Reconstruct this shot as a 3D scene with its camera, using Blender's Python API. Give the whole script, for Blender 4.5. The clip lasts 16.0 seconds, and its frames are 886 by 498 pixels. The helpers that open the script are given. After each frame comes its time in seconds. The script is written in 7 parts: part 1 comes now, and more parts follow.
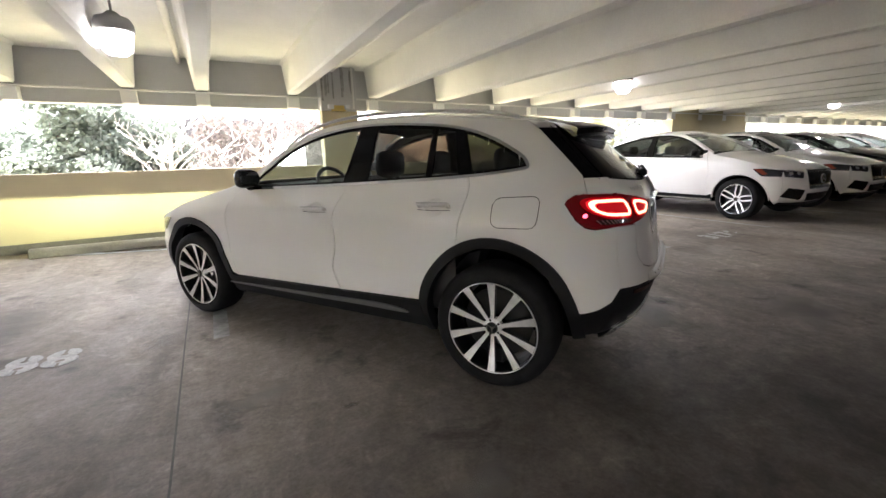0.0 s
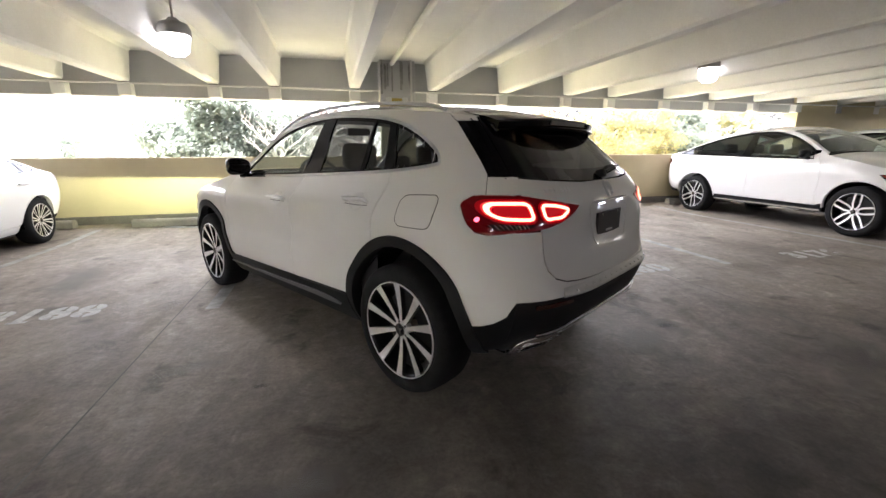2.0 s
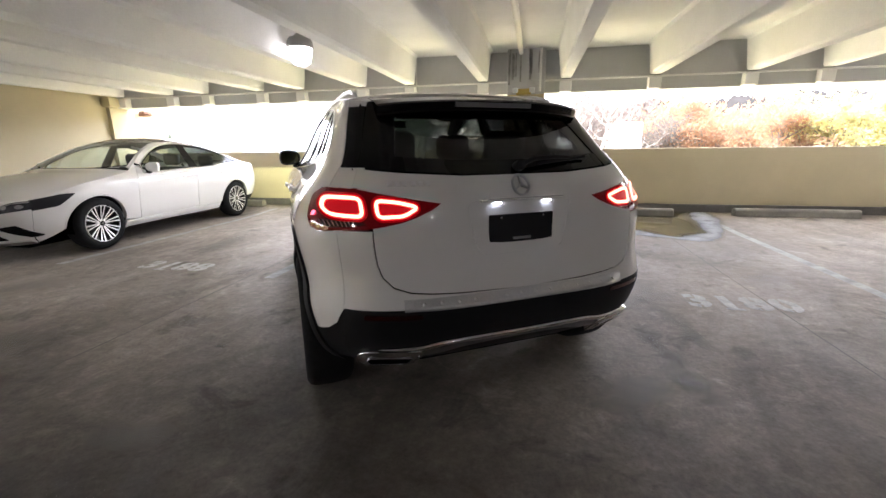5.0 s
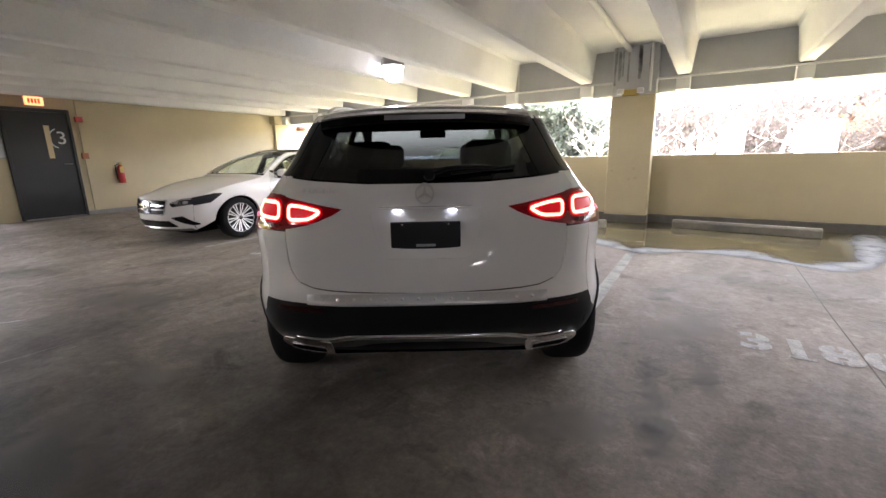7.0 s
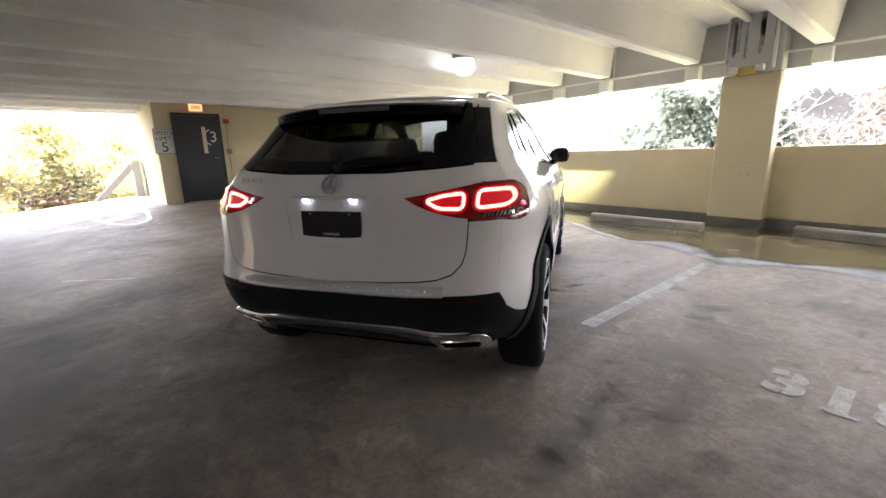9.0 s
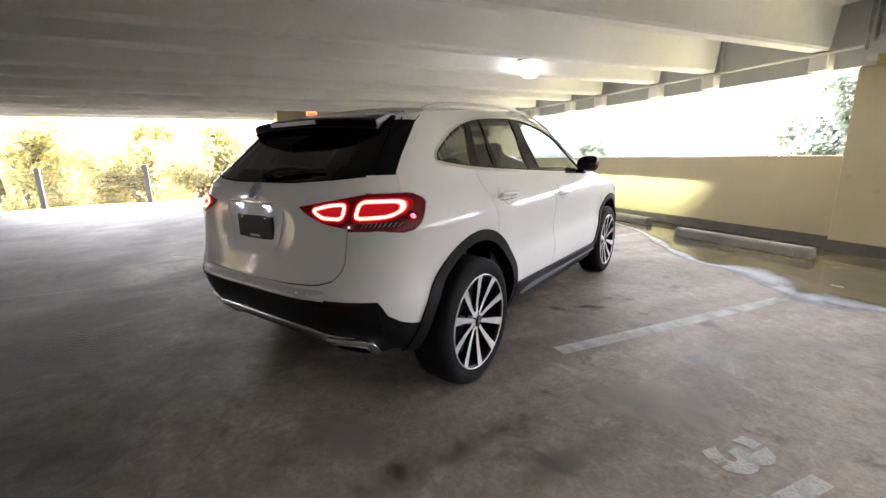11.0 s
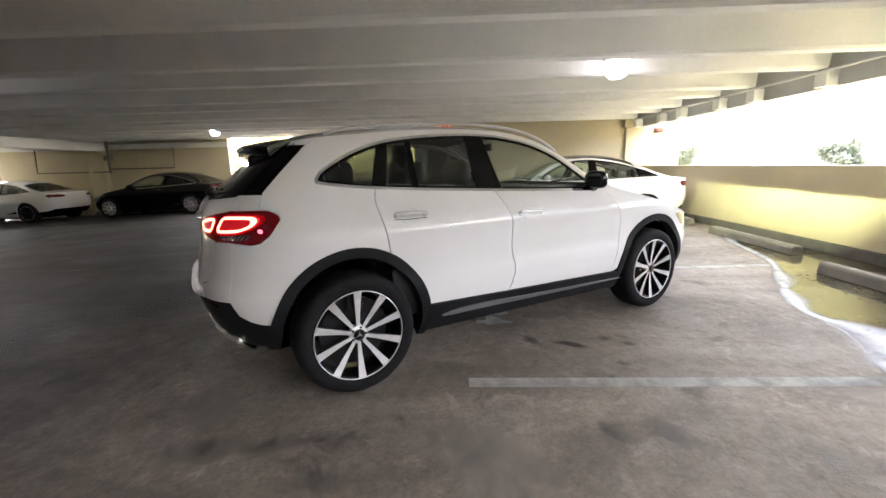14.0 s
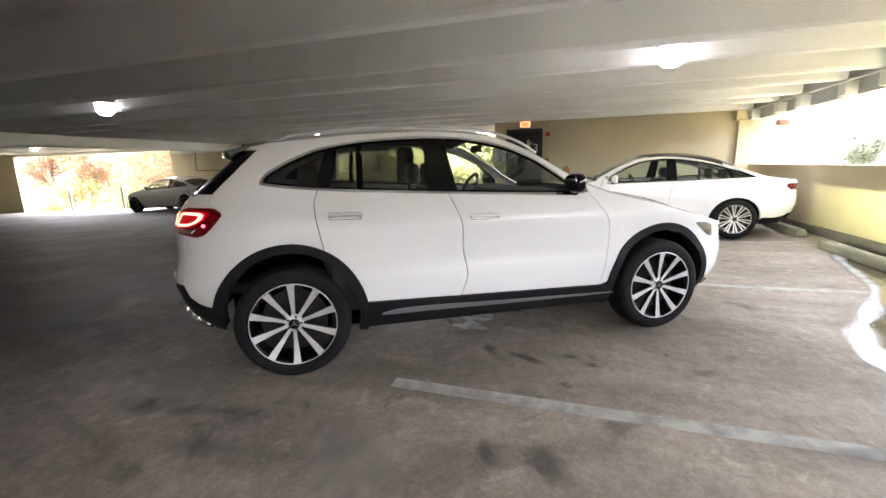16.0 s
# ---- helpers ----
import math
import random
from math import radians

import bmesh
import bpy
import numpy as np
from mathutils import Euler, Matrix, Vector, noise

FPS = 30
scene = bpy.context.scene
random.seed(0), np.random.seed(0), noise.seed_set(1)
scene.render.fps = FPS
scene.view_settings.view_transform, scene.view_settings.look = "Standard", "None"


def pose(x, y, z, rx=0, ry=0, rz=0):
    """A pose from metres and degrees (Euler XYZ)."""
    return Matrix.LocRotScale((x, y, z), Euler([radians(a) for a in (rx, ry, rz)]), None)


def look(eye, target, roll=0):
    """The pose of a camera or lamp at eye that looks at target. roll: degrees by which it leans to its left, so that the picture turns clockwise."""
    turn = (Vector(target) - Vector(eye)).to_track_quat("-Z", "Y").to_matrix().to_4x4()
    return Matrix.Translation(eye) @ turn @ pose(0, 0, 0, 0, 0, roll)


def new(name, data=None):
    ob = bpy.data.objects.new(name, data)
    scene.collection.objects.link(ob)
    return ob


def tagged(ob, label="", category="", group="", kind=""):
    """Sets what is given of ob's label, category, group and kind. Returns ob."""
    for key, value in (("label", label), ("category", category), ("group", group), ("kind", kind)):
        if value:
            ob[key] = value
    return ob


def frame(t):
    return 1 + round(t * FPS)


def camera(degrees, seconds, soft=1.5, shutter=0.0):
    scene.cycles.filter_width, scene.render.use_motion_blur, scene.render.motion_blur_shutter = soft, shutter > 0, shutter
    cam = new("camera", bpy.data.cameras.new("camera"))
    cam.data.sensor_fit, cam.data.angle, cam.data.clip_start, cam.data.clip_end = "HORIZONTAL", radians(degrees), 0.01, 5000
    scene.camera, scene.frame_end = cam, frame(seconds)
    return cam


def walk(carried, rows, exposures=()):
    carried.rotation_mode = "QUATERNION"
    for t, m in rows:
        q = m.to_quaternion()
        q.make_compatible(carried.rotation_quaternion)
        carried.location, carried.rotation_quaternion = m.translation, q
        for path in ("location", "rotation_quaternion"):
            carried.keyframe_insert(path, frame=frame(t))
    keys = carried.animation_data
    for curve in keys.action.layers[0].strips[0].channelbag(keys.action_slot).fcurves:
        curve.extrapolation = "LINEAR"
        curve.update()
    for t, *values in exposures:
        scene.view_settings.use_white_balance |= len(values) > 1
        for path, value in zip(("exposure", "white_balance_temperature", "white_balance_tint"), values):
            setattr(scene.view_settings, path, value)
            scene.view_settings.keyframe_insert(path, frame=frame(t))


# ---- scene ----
cam = camera(93.6, 16.0, soft=1.5)
PATH = [
    (0, (0.003, -0.135, 1.292), (0.94, 1.578, 0.857), -1.5),
    (0.5, (0.222, -0.204, 1.283), (1.066, 1.557, 0.851), -1.2),
    (1, (0.466, -0.273, 1.289), (1.182, 1.54, 0.841), -1.0),
    (1.5, (0.731, -0.365, 1.286), (1.334, 1.489, 0.841), -0.5),
    (2, (0.972, -0.424, 1.284), (1.466, 1.459, 0.825), -0.2),
    (2.5, (1.238, -0.415, 1.275), (1.59, 1.492, 0.786), -0.1),
    (3, (1.49, -0.403, 1.266), (1.698, 1.525, 0.774), -0.1),
    (3.5, (1.778, -0.413, 1.268), (1.85, 1.523, 0.772), -0.1),
    (4, (2.003, -0.374, 1.253), (1.93, 1.564, 0.765), -0.2),
    (6.5, (3.188, -0.052, 1.24), (2.286, 1.677, 0.797), -1.2),
    (7, (3.426, 0.048, 1.244), (2.385, 1.7, 0.809), -1.2),
    (7.5, (3.617, 0.207, 1.231), (2.439, 1.762, 0.792), -1.3),
    (8, (3.786, 0.375, 1.229), (2.497, 1.835, 0.777), -1.2),
    (8.5, (3.998, 0.535, 1.232), (2.6, 1.891, 0.778), -1.3),
    (9, (4.163, 0.705, 1.21), (2.669, 1.957, 0.763), -1.5),
    (11.5, (4.856, 1.853, 1.264), (3.004, 2.469, 0.825), -0.7),
    (12, (4.96, 2.125, 1.28), (3.069, 2.605, 0.836), -0.7),
    (12.5, (4.978, 2.371, 1.263), (3.054, 2.708, 0.835), -0.9),
    (13, (4.974, 2.637, 1.276), (3.025, 2.817, 0.867), -1.2),
    (13.5, (5.012, 2.922, 1.297), (3.052, 2.951, 0.898), -1.4),
    (14, (5.035, 3.182, 1.298), (3.076, 3.105, 0.906), -1.3),
    (14.5, (5.014, 3.442, 1.304), (3.068, 3.204, 0.908), -1.3),
    (15, (4.987, 3.718, 1.307), (3.057, 3.357, 0.929), -1.0),
    (15.5, (4.978, 4.022, 1.317), (3.079, 3.535, 0.924), -1.1),
    (16, (4.862, 4.273, 1.307), (2.997, 3.665, 0.916), -1.3),
]
EXPOSURE = [(0.0, 4.7, 6200, 18), (4.0, 4.7, 6200, 18), (7.0, 4.9, 6200, 20), (12.0, 4.75, 6200, 17), (16.0, 4.75, 6200, 17)]
walk(cam, [(t, look(eye, target, roll)) for t, eye, target, roll in PATH], EXPOSURE)

# ---- world and sun: bright overcast ----
world = bpy.data.worlds.new("overcast_sky")
scene.world = world
world.use_nodes = True
wn, wl = world.node_tree.nodes, world.node_tree.links
wn.clear()
sky = wn.new("ShaderNodeTexSky")
sky.sky_type = "NISHITA"
sky.sun_disc = False
sky.sun_elevation, sky.sun_rotation = radians(59), radians(253)
sky.air_density, sky.dust_density, sky.ozone_density = 1.0, 5.0, 1.0
hue = wn.new("ShaderNodeHueSaturation")
hue.inputs["Saturation"].default_value = 0.18
bg = wn.new("ShaderNodeBackground")
bg.inputs["Strength"].default_value = 0.15
out = wn.new("ShaderNodeOutputWorld")
wl.new(sky.outputs[0], hue.inputs["Color"])
wl.new(hue.outputs[0], bg.inputs["Color"])
wl.new(bg.outputs[0], out.inputs[0])
sun_data = bpy.data.lights.new("sun", "SUN")
sun_data.energy, sun_data.angle, sun_data.color = 1.6, radians(14), (1.0, 0.96, 0.9)
sun = new("sun", sun_data)
sun.matrix_world = look((-26, -8, 45), (0, 0, 0))


# ---- material helpers ----
def mat(name, color, rough=0.6, metal=0.0, var=0.0, scale=3.0, fine=0.0, fine_scale=60.0, bump=0.0, coat=0.0, emit=None, strength=0.0, tint=None, spec=0.5, obj_random=0.0):
    """A principled surface with broad and fine variation at real-world size."""
    m = bpy.data.materials.new(name)
    m.use_nodes = True
    n, l = m.node_tree.nodes, m.node_tree.links
    b = n["Principled BSDF"]
    b.inputs["Base Color"].default_value = (*color, 1)
    b.inputs["Roughness"].default_value = rough
    b.inputs["Metallic"].default_value = metal
    b.inputs["Coat Weight"].default_value = coat
    b.inputs["Coat Roughness"].default_value = 0.04
    b.inputs["Specular IOR Level"].default_value = spec
    if emit:
        b.inputs["Emission Color"].default_value = (*emit, 1)
        b.inputs["Emission Strength"].default_value = strength
    if var or fine or bump or obj_random:
        tc = n.new("ShaderNodeTexCoord")
        n1 = n.new("ShaderNodeTexNoise")
        n1.inputs["Scale"].default_value = scale
        n1.inputs["Detail"].default_value = 6
        n1.inputs["Roughness"].default_value = 0.62
        n2 = n.new("ShaderNodeTexNoise")
        n2.inputs["Scale"].default_value = fine_scale
        n2.inputs["Detail"].default_value = 4
        l.new(tc.outputs["Object"], n1.inputs["Vector"])
        l.new(tc.outputs["Object"], n2.inputs["Vector"])
        m1 = n.new("ShaderNodeMapRange")
        m1.inputs["From Min"].default_value, m1.inputs["From Max"].default_value = 0.3, 0.7
        m1.inputs["To Min"].default_value, m1.inputs["To Max"].default_value = 1 - var, 1 + var
        l.new(n1.outputs["Fac"], m1.inputs["Value"])
        m2 = n.new("ShaderNodeMapRange")
        m2.inputs["From Min"].default_value, m2.inputs["From Max"].default_value = 0.3, 0.7
        m2.inputs["To Min"].default_value, m2.inputs["To Max"].default_value = 1 - fine, 1 + fine
        l.new(n2.outputs["Fac"], m2.inputs["Value"])
        mul = n.new("ShaderNodeMath")
        mul.operation = "MULTIPLY"
        l.new(m1.outputs[0], mul.inputs[0])
        l.new(m2.outputs[0], mul.inputs[1])
        last = mul
        if obj_random:
            oi = n.new("ShaderNodeObjectInfo")
            m3 = n.new("ShaderNodeMapRange")
            m3.inputs["To Min"].default_value, m3.inputs["To Max"].default_value = 1 - obj_random, 1 + obj_random
            l.new(oi.outputs["Random"], m3.inputs["Value"])
            mul2 = n.new("ShaderNodeMath")
            mul2.operation = "MULTIPLY"
            l.new(mul.outputs[0], mul2.inputs[0])
            l.new(m3.outputs[0], mul2.inputs[1])
            last = mul2
        vm = n.new("ShaderNodeVectorMath")
        vm.operation = "SCALE"
        if tint:
            mx = n.new("ShaderNodeMix")
            mx.data_type = "RGBA"
            mx.inputs["A"].default_value = (*color, 1)
            mx.inputs["B"].default_value = (*tint, 1)
            n3 = n.new("ShaderNodeTexNoise")
            n3.inputs["Scale"].default_value = scale * 0.37
            n3.inputs["Detail"].default_value = 5
            l.new(tc.outputs["Object"], n3.inputs["Vector"])
            m4 = n.new("ShaderNodeMapRange")
            m4.inputs["From Min"].default_value, m4.inputs["From Max"].default_value = 0.42, 0.62
            l.new(n3.outputs["Fac"], m4.inputs["Value"])
            l.new(m4.outputs[0], mx.inputs["Factor"])
            l.new(mx.outputs["Result"], vm.inputs[0])
        else:
            vm.inputs[0].default_value = color
        l.new(last.outputs[0], vm.inputs["Scale"])
        l.new(vm.outputs[0], b.inputs["Base Color"])
        if bump:
            bp = n.new("ShaderNodeBump")
            bp.inputs["Strength"].default_value = bump
            bp.inputs["Distance"].default_value = 0.01
            l.new(n2.outputs["Fac"], bp.inputs["Height"])
            l.new(bp.outputs[0], b.inputs["Normal"])
    return m


def glass_mat(name, tint, rough=0.0):
    """Thin tinted pane: clear through, glossy by Fresnel."""
    m = bpy.data.materials.new(name)
    m.use_nodes = True
    n, l = m.node_tree.nodes, m.node_tree.links
    n.clear()
    o = n.new("ShaderNodeOutputMaterial")
    mx = n.new("ShaderNodeMixShader")
    lw = n.new("ShaderNodeLayerWeight")
    lw.inputs["Blend"].default_value = 0.5
    pw = n.new("ShaderNodeMath")
    pw.operation = "POWER"
    pw.inputs[1].default_value = 4.5
    fr = n.new("ShaderNodeMath")
    fr.operation = "MULTIPLY_ADD"
    fr.inputs[1].default_value, fr.inputs[2].default_value = 0.9, 0.05
    l.new(lw.outputs["Facing"], pw.inputs[0])
    l.new(pw.outputs[0], fr.inputs[0])
    tr = n.new("ShaderNodeBsdfTransparent")
    tr.inputs["Color"].default_value = (*tint, 1)
    gl = n.new("ShaderNodeBsdfGlossy")
    gl.inputs["Roughness"].default_value = rough
    gl.inputs["Color"].default_value = (0.95, 0.97, 1, 1)
    l.new(fr.outputs[0], mx.inputs[0])
    l.new(tr.outputs[0], mx.inputs[1])
    l.new(gl.outputs[0], mx.inputs[2])
    l.new(mx.outputs[0], o.inputs[0])
    return m


def floor_mat():
    """Trowelled parking-deck concrete: grey, cloudy, scuffed pale and spotted, with daylight falloff painted in."""
    m = bpy.data.materials.new("concrete_floor")
    m.use_nodes = True
    n, l = m.node_tree.nodes, m.node_tree.links
    b = n["Principled BSDF"]
    b.inputs["Specular IOR Level"].default_value = 0.24
    tc = n.new("ShaderNodeTexCoord")

    def cloud(scale, detail, rough, lo, hi, a, c, warp=0.0, stretch=(1, 1, 1)):
        mp = n.new("ShaderNodeMapping")
        mp.inputs["Scale"].default_value = stretch
        t = n.new("ShaderNodeTexNoise")
        t.inputs["Scale"].default_value, t.inputs["Detail"].default_value = scale, detail
        t.inputs["Roughness"].default_value, t.inputs["Distortion"].default_value = rough, warp
        r = n.new("ShaderNodeMapRange")
        r.inputs["From Min"].default_value, r.inputs["From Max"].default_value = lo, hi
        r.inputs["To Min"].default_value, r.inputs["To Max"].default_value = a, c
        l.new(tc.outputs["Object"], mp.inputs[0])
        l.new(mp.outputs[0], t.inputs["Vector"])
        l.new(t.outputs["Fac"], r.inputs["Value"])
        return r.outputs[0]

    def times(a, c, op="MULTIPLY"):
        q = n.new("ShaderNodeMath")
        q.operation = op
        l.new(a, q.inputs[0])
        l.new(c, q.inputs[1])
        return q.outputs[0]

    broad = cloud(0.45, 5, 0.55, 0.32, 0.68, 0.78, 1.22, 0.4)
    smear = cloud(1.6, 8, 0.65, 0.35, 0.66, 0.74, 1.24, 0.8, (1.0, 0.45, 1.0))
    scuff = cloud(3.4, 7, 0.7, 0.56, 0.74, 1.0, 1.55, 1.2)
    drip = cloud(2.6, 5, 0.6, 0.30, 0.40, 0.55, 1.0, 0.5)
    grain = cloud(45, 4, 0.6, 0.3, 0.7, 0.86, 1.14)
    mottle = cloud(11, 8, 0.75, 0.34, 0.66, 0.80, 1.22, 0.3)
    speck = cloud(130, 2, 0.5, 0.25, 0.42, 0.72, 1.0)
    f = times(times(times(broad, smear), times(scuff, drip)), times(times(grain, mottle), speck))
    # daylight fading away from the north opening, painted in: dark lane, pale bays
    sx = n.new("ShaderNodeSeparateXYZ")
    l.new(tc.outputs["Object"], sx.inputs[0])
    day_fade = n.new("ShaderNodeMapRange")
    day_fade.interpolation_type = "SMOOTHSTEP"
    day_fade.inputs["From Min"].default_value, day_fade.inputs["From Max"].default_value = -0.3, 2.5
    day_fade.inputs["To Min"].default_value, day_fade.inputs["To Max"].default_value = 0.40, 2.6
    l.new(times(sx.outputs["Y"], cloud(0.8, 6, 0.6, 0.3, 0.7, -0.7, 0.7, 0.5), "ADD"), day_fade.inputs["Value"])
    f = times(f, day_fade.outputs[0])
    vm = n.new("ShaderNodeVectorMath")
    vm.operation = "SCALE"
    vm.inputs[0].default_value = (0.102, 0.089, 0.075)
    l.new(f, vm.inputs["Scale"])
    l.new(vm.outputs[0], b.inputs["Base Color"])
    l.new(cloud(1.1, 7, 0.6, 0.35, 0.7, 0.72, 0.54, 0.6), b.inputs["Roughness"])
    bp = n.new("ShaderNodeBump")
    bp.inputs["Strength"].default_value, bp.inputs["Distance"].default_value = 0.25, 0.004
    l.new(times(grain, cloud(9, 6, 0.6, 0.3, 0.7, 0.5, 1.5), "ADD"), bp.inputs["Height"])
    l.new(bp.outputs[0], b.inputs["Normal"])
    return m


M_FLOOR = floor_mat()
M_PAINT = mat("cream_paint", (0.54, 0.472, 0.31), 0.75, var=0.06, scale=1.3, fine=0.04, fine_scale=90, bump=0.08)
M_CEIL = mat("white_ceiling_paint", (0.82, 0.82, 0.812), 0.8, var=0.07, scale=0.8, fine=0.03, fine_scale=50, bump=0.06)
M_SPAN = mat("grey_spandrel_paint", (0.50, 0.505, 0.515), 0.8, var=0.07, scale=1.1, fine=0.04, bump=0.06)
M_KERB = mat("dirty_concrete_kerb", (0.135, 0.128, 0.115), 0.85, var=0.2, scale=4, fine=0.12, bump=0.2)
M_STOP = mat("cast_concrete", (0.21, 0.20, 0.18), 0.85, var=0.2, scale=5, fine=0.14, fine_scale=80, bump=0.25, tint=(0.27, 0.255, 0.22))
M_STEEL = mat("galvanised_steel", (0.45, 0.46, 0.47), 0.45, 0.8, var=0.1, scale=12)


# ---- mesh helpers ----
def link(name, bm, material, parent=None, smooth=False):
    me = bpy.data.meshes.new(name)
    bmesh.ops.recalc_face_normals(bm, faces=bm.faces)
    bm.to_mesh(me)
    bm.free()
    for m in material if isinstance(material, (list, tuple)) else [material]:
        me.materials.append(m)
    if smooth:
        me.polygons.foreach_set("use_smooth", [True] * len(me.polygons))
    ob = new(name, me)
    if parent:
        ob.parent = parent
    return ob


def part(name, bm, material, parent, label="", smooth=False):
    return tagged(link(name, bm, material, parent, smooth), label)


def box(bm, x0, x1, y0, y1, z0, z1, bevel=0.0):
    vs = [bm.verts.new((x, y, z)) for x in (x0, x1) for y in (y0, y1) for z in (z0, z1)]
    for f in ((0, 1, 3, 2), (4, 6, 7, 5), (0, 4, 5, 1), (2, 3, 7, 6), (0, 2, 6, 4), (1, 5, 7, 3)):
        bm.faces.new([vs[i] for i in f])
    if bevel:
        es = {e for v in vs for e in v.link_edges}
        bmesh.ops.bevel(bm, geom=list(es), offset=bevel, segments=2, affect="EDGES", profile=0.5)
    return bm


def boxm(*a, **k):
    return box(bmesh.new(), *a, **k)


def lathe(bm, profile, m=None, seg=32, closed=False):
    """Turns (radius, height) pairs round local z, at the pose m."""
    m = m or Matrix()
    rings = [[bm.verts.new(m @ Vector((r * math.cos(2 * math.pi * i / seg), r * math.sin(2 * math.pi * i / seg), z))) for i in range(seg)] for r, z in profile]
    pairs = list(zip(rings, rings[1:])) + ([(rings[-1], rings[0])] if closed else [])
    for a, b in pairs:
        for i in range(seg):
            bm.faces.new((a[i], a[(i + 1) % seg], b[(i + 1) % seg], b[i]))
    if not closed:
        for ring, r in ((rings[0], profile[0][0]), (rings[-1], profile[-1][0])):
            if r > 1e-4:
                bm.faces.new(ring)
    return bm


def tube(bm, points, r, seg=8, r1=None):
    """A round bar along points, tapering to r1."""
    pts = [Vector(p) for p in points]
    rings = []
    for i, p in enumerate(pts):
        d = (pts[min(i + 1, len(pts) - 1)] - pts[max(i - 1, 0)]).normalized()
        a = d.orthogonal().normalized()
        if rings:
            a = (prev - d * prev.dot(d))
            a = a.normalized() if a.length > 1e-5 else d.orthogonal().normalized()
        prev = a
        b = d.cross(a)
        rr = r if r1 is None else r + (r1 - r) * i / (len(pts) - 1)
        rings.append([bm.verts.new(p + rr * (math.cos(2 * math.pi * k / seg) * a + math.sin(2 * math.pi * k / seg) * b)) for k in range(seg)])
    for a, b in zip(rings, rings[1:]):
        for k in range(seg):
            bm.faces.new((a[k], a[(k + 1) % seg], b[(k + 1) % seg], b[k]))
    bm.faces.new(rings[0])
    bm.faces.new(rings[-1][::-1])
    return bm


def prism(bm, outline, axis, lo, hi):
    """Extrudes a closed 2D outline along an axis ('x','y','z')."""
    def put(a, b, c):
        return {"x": (c, a, b), "y": (a, c, b), "z": (a, b, c)}[axis]
    va = [bm.verts.new(put(a, b, lo)) for a, b in outline]
    vb = [bm.verts.new(put(a, b, hi)) for a, b in outline]
    bm.faces.new(va)
    bm.faces.new(vb[::-1])
    n = len(outline)
    for i in range(n):
        bm.faces.new((va[i], vb[i], vb[(i + 1) % n], va[(i + 1) % n]))
    return bm


def empty(name, m, label, category, group=""):
    ob = new(name)
    ob.matrix_world = m
    ob.empty_display_size = 0.2
    return tagged(ob, label, category, group)


def smooth_step(a, b, x):
    t = min(1.0, max(0.0, (x - a) / (b - a)))
    return t * t * (3 - 2 * t)


def floor_z(x, y):
    """The deck falls to drains: it rises gently to the stair door and the parapet and slopes down southwards."""
    ramp = -0.034 * (max(0.0, -3.0 - y) - 0.5 * max(0.0, -28.0 - y)) * smooth_step(-2.5, -5.0, y)
    return ramp + 0.24 * smooth_step(-3.6, -7.0, x) * smooth_step(-1.5, 2.0, y) + 0.05 * smooth_step(6.3, 8.0, y) * smooth_step(-7.0, -3.6, x)


# ---- structure ----
WEST, EAST, NORTH, SOUTH = -10.5, 36.0, 8.1, -30.0
SOFFIT, STEM = 2.93, 2.42
bm = bmesh.new()
nx, ny = 150, 110
grid = [[None] * (ny + 1) for _ in range(nx + 1)]
for i in range(nx + 1):
    for j in range(ny + 1):
        x, y = WEST - 0.3 + (EAST - WEST + 0.3) * i / nx, SOUTH + (NORTH + 0.2 - SOUTH) * j / ny
        grid[i][j] = bm.verts.new((x, y, floor_z(x, y)))
for i in range(nx):
    for j in range(ny):
        bm.faces.new((grid[i][j], grid[i + 1][j], grid[i + 1][j + 1], grid[i][j + 1]))
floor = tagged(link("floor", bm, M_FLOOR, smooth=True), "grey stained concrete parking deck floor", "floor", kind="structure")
tagged(link("floor_slab", boxm(WEST - 0.3, EAST, -2.4, NORTH + 0.25, -0.5, -0.02), M_FLOOR), "concrete edge of the parking deck", "floor slab", kind="structure")

# ceiling: double-tee slab with tapered stems along y
STEMS = [-9.80, -8.92, -7.58, -6.70, -5.40, -4.50, -3.17, -2.25, -0.91, 0.07, 1.48, 2.97, 4.45, 5.92, 7.00, 8.45, 9.72, 11.06] + [12.45 + 1.38 * i for i in range(17)]
bm = boxm(WEST - 0.3, EAST, SOUTH, NORTH + 0.25, SOFFIT, SOFFIT + 0.3)
for x in STEMS:
    if x < EAST - 0.2:
        prism(bm, [(x - 0.075, STEM), (x + 0.075, STEM), (x + 0.10, STEM + 0.03), (x + 0.15, SOFFIT - 0.05), (x + 0.19, SOFFIT + 0.01), (x - 0.19, SOFFIT + 0.01), (x - 0.15, SOFFIT - 0.05), (x - 0.10, STEM + 0.03)], "y", SOUTH + 0.01, NORTH - 0.15)
ceiling = tagged(link("ceiling", bm, M_CEIL), "white painted concrete double-tee ceiling with deep stems", "ceiling", kind="structure")

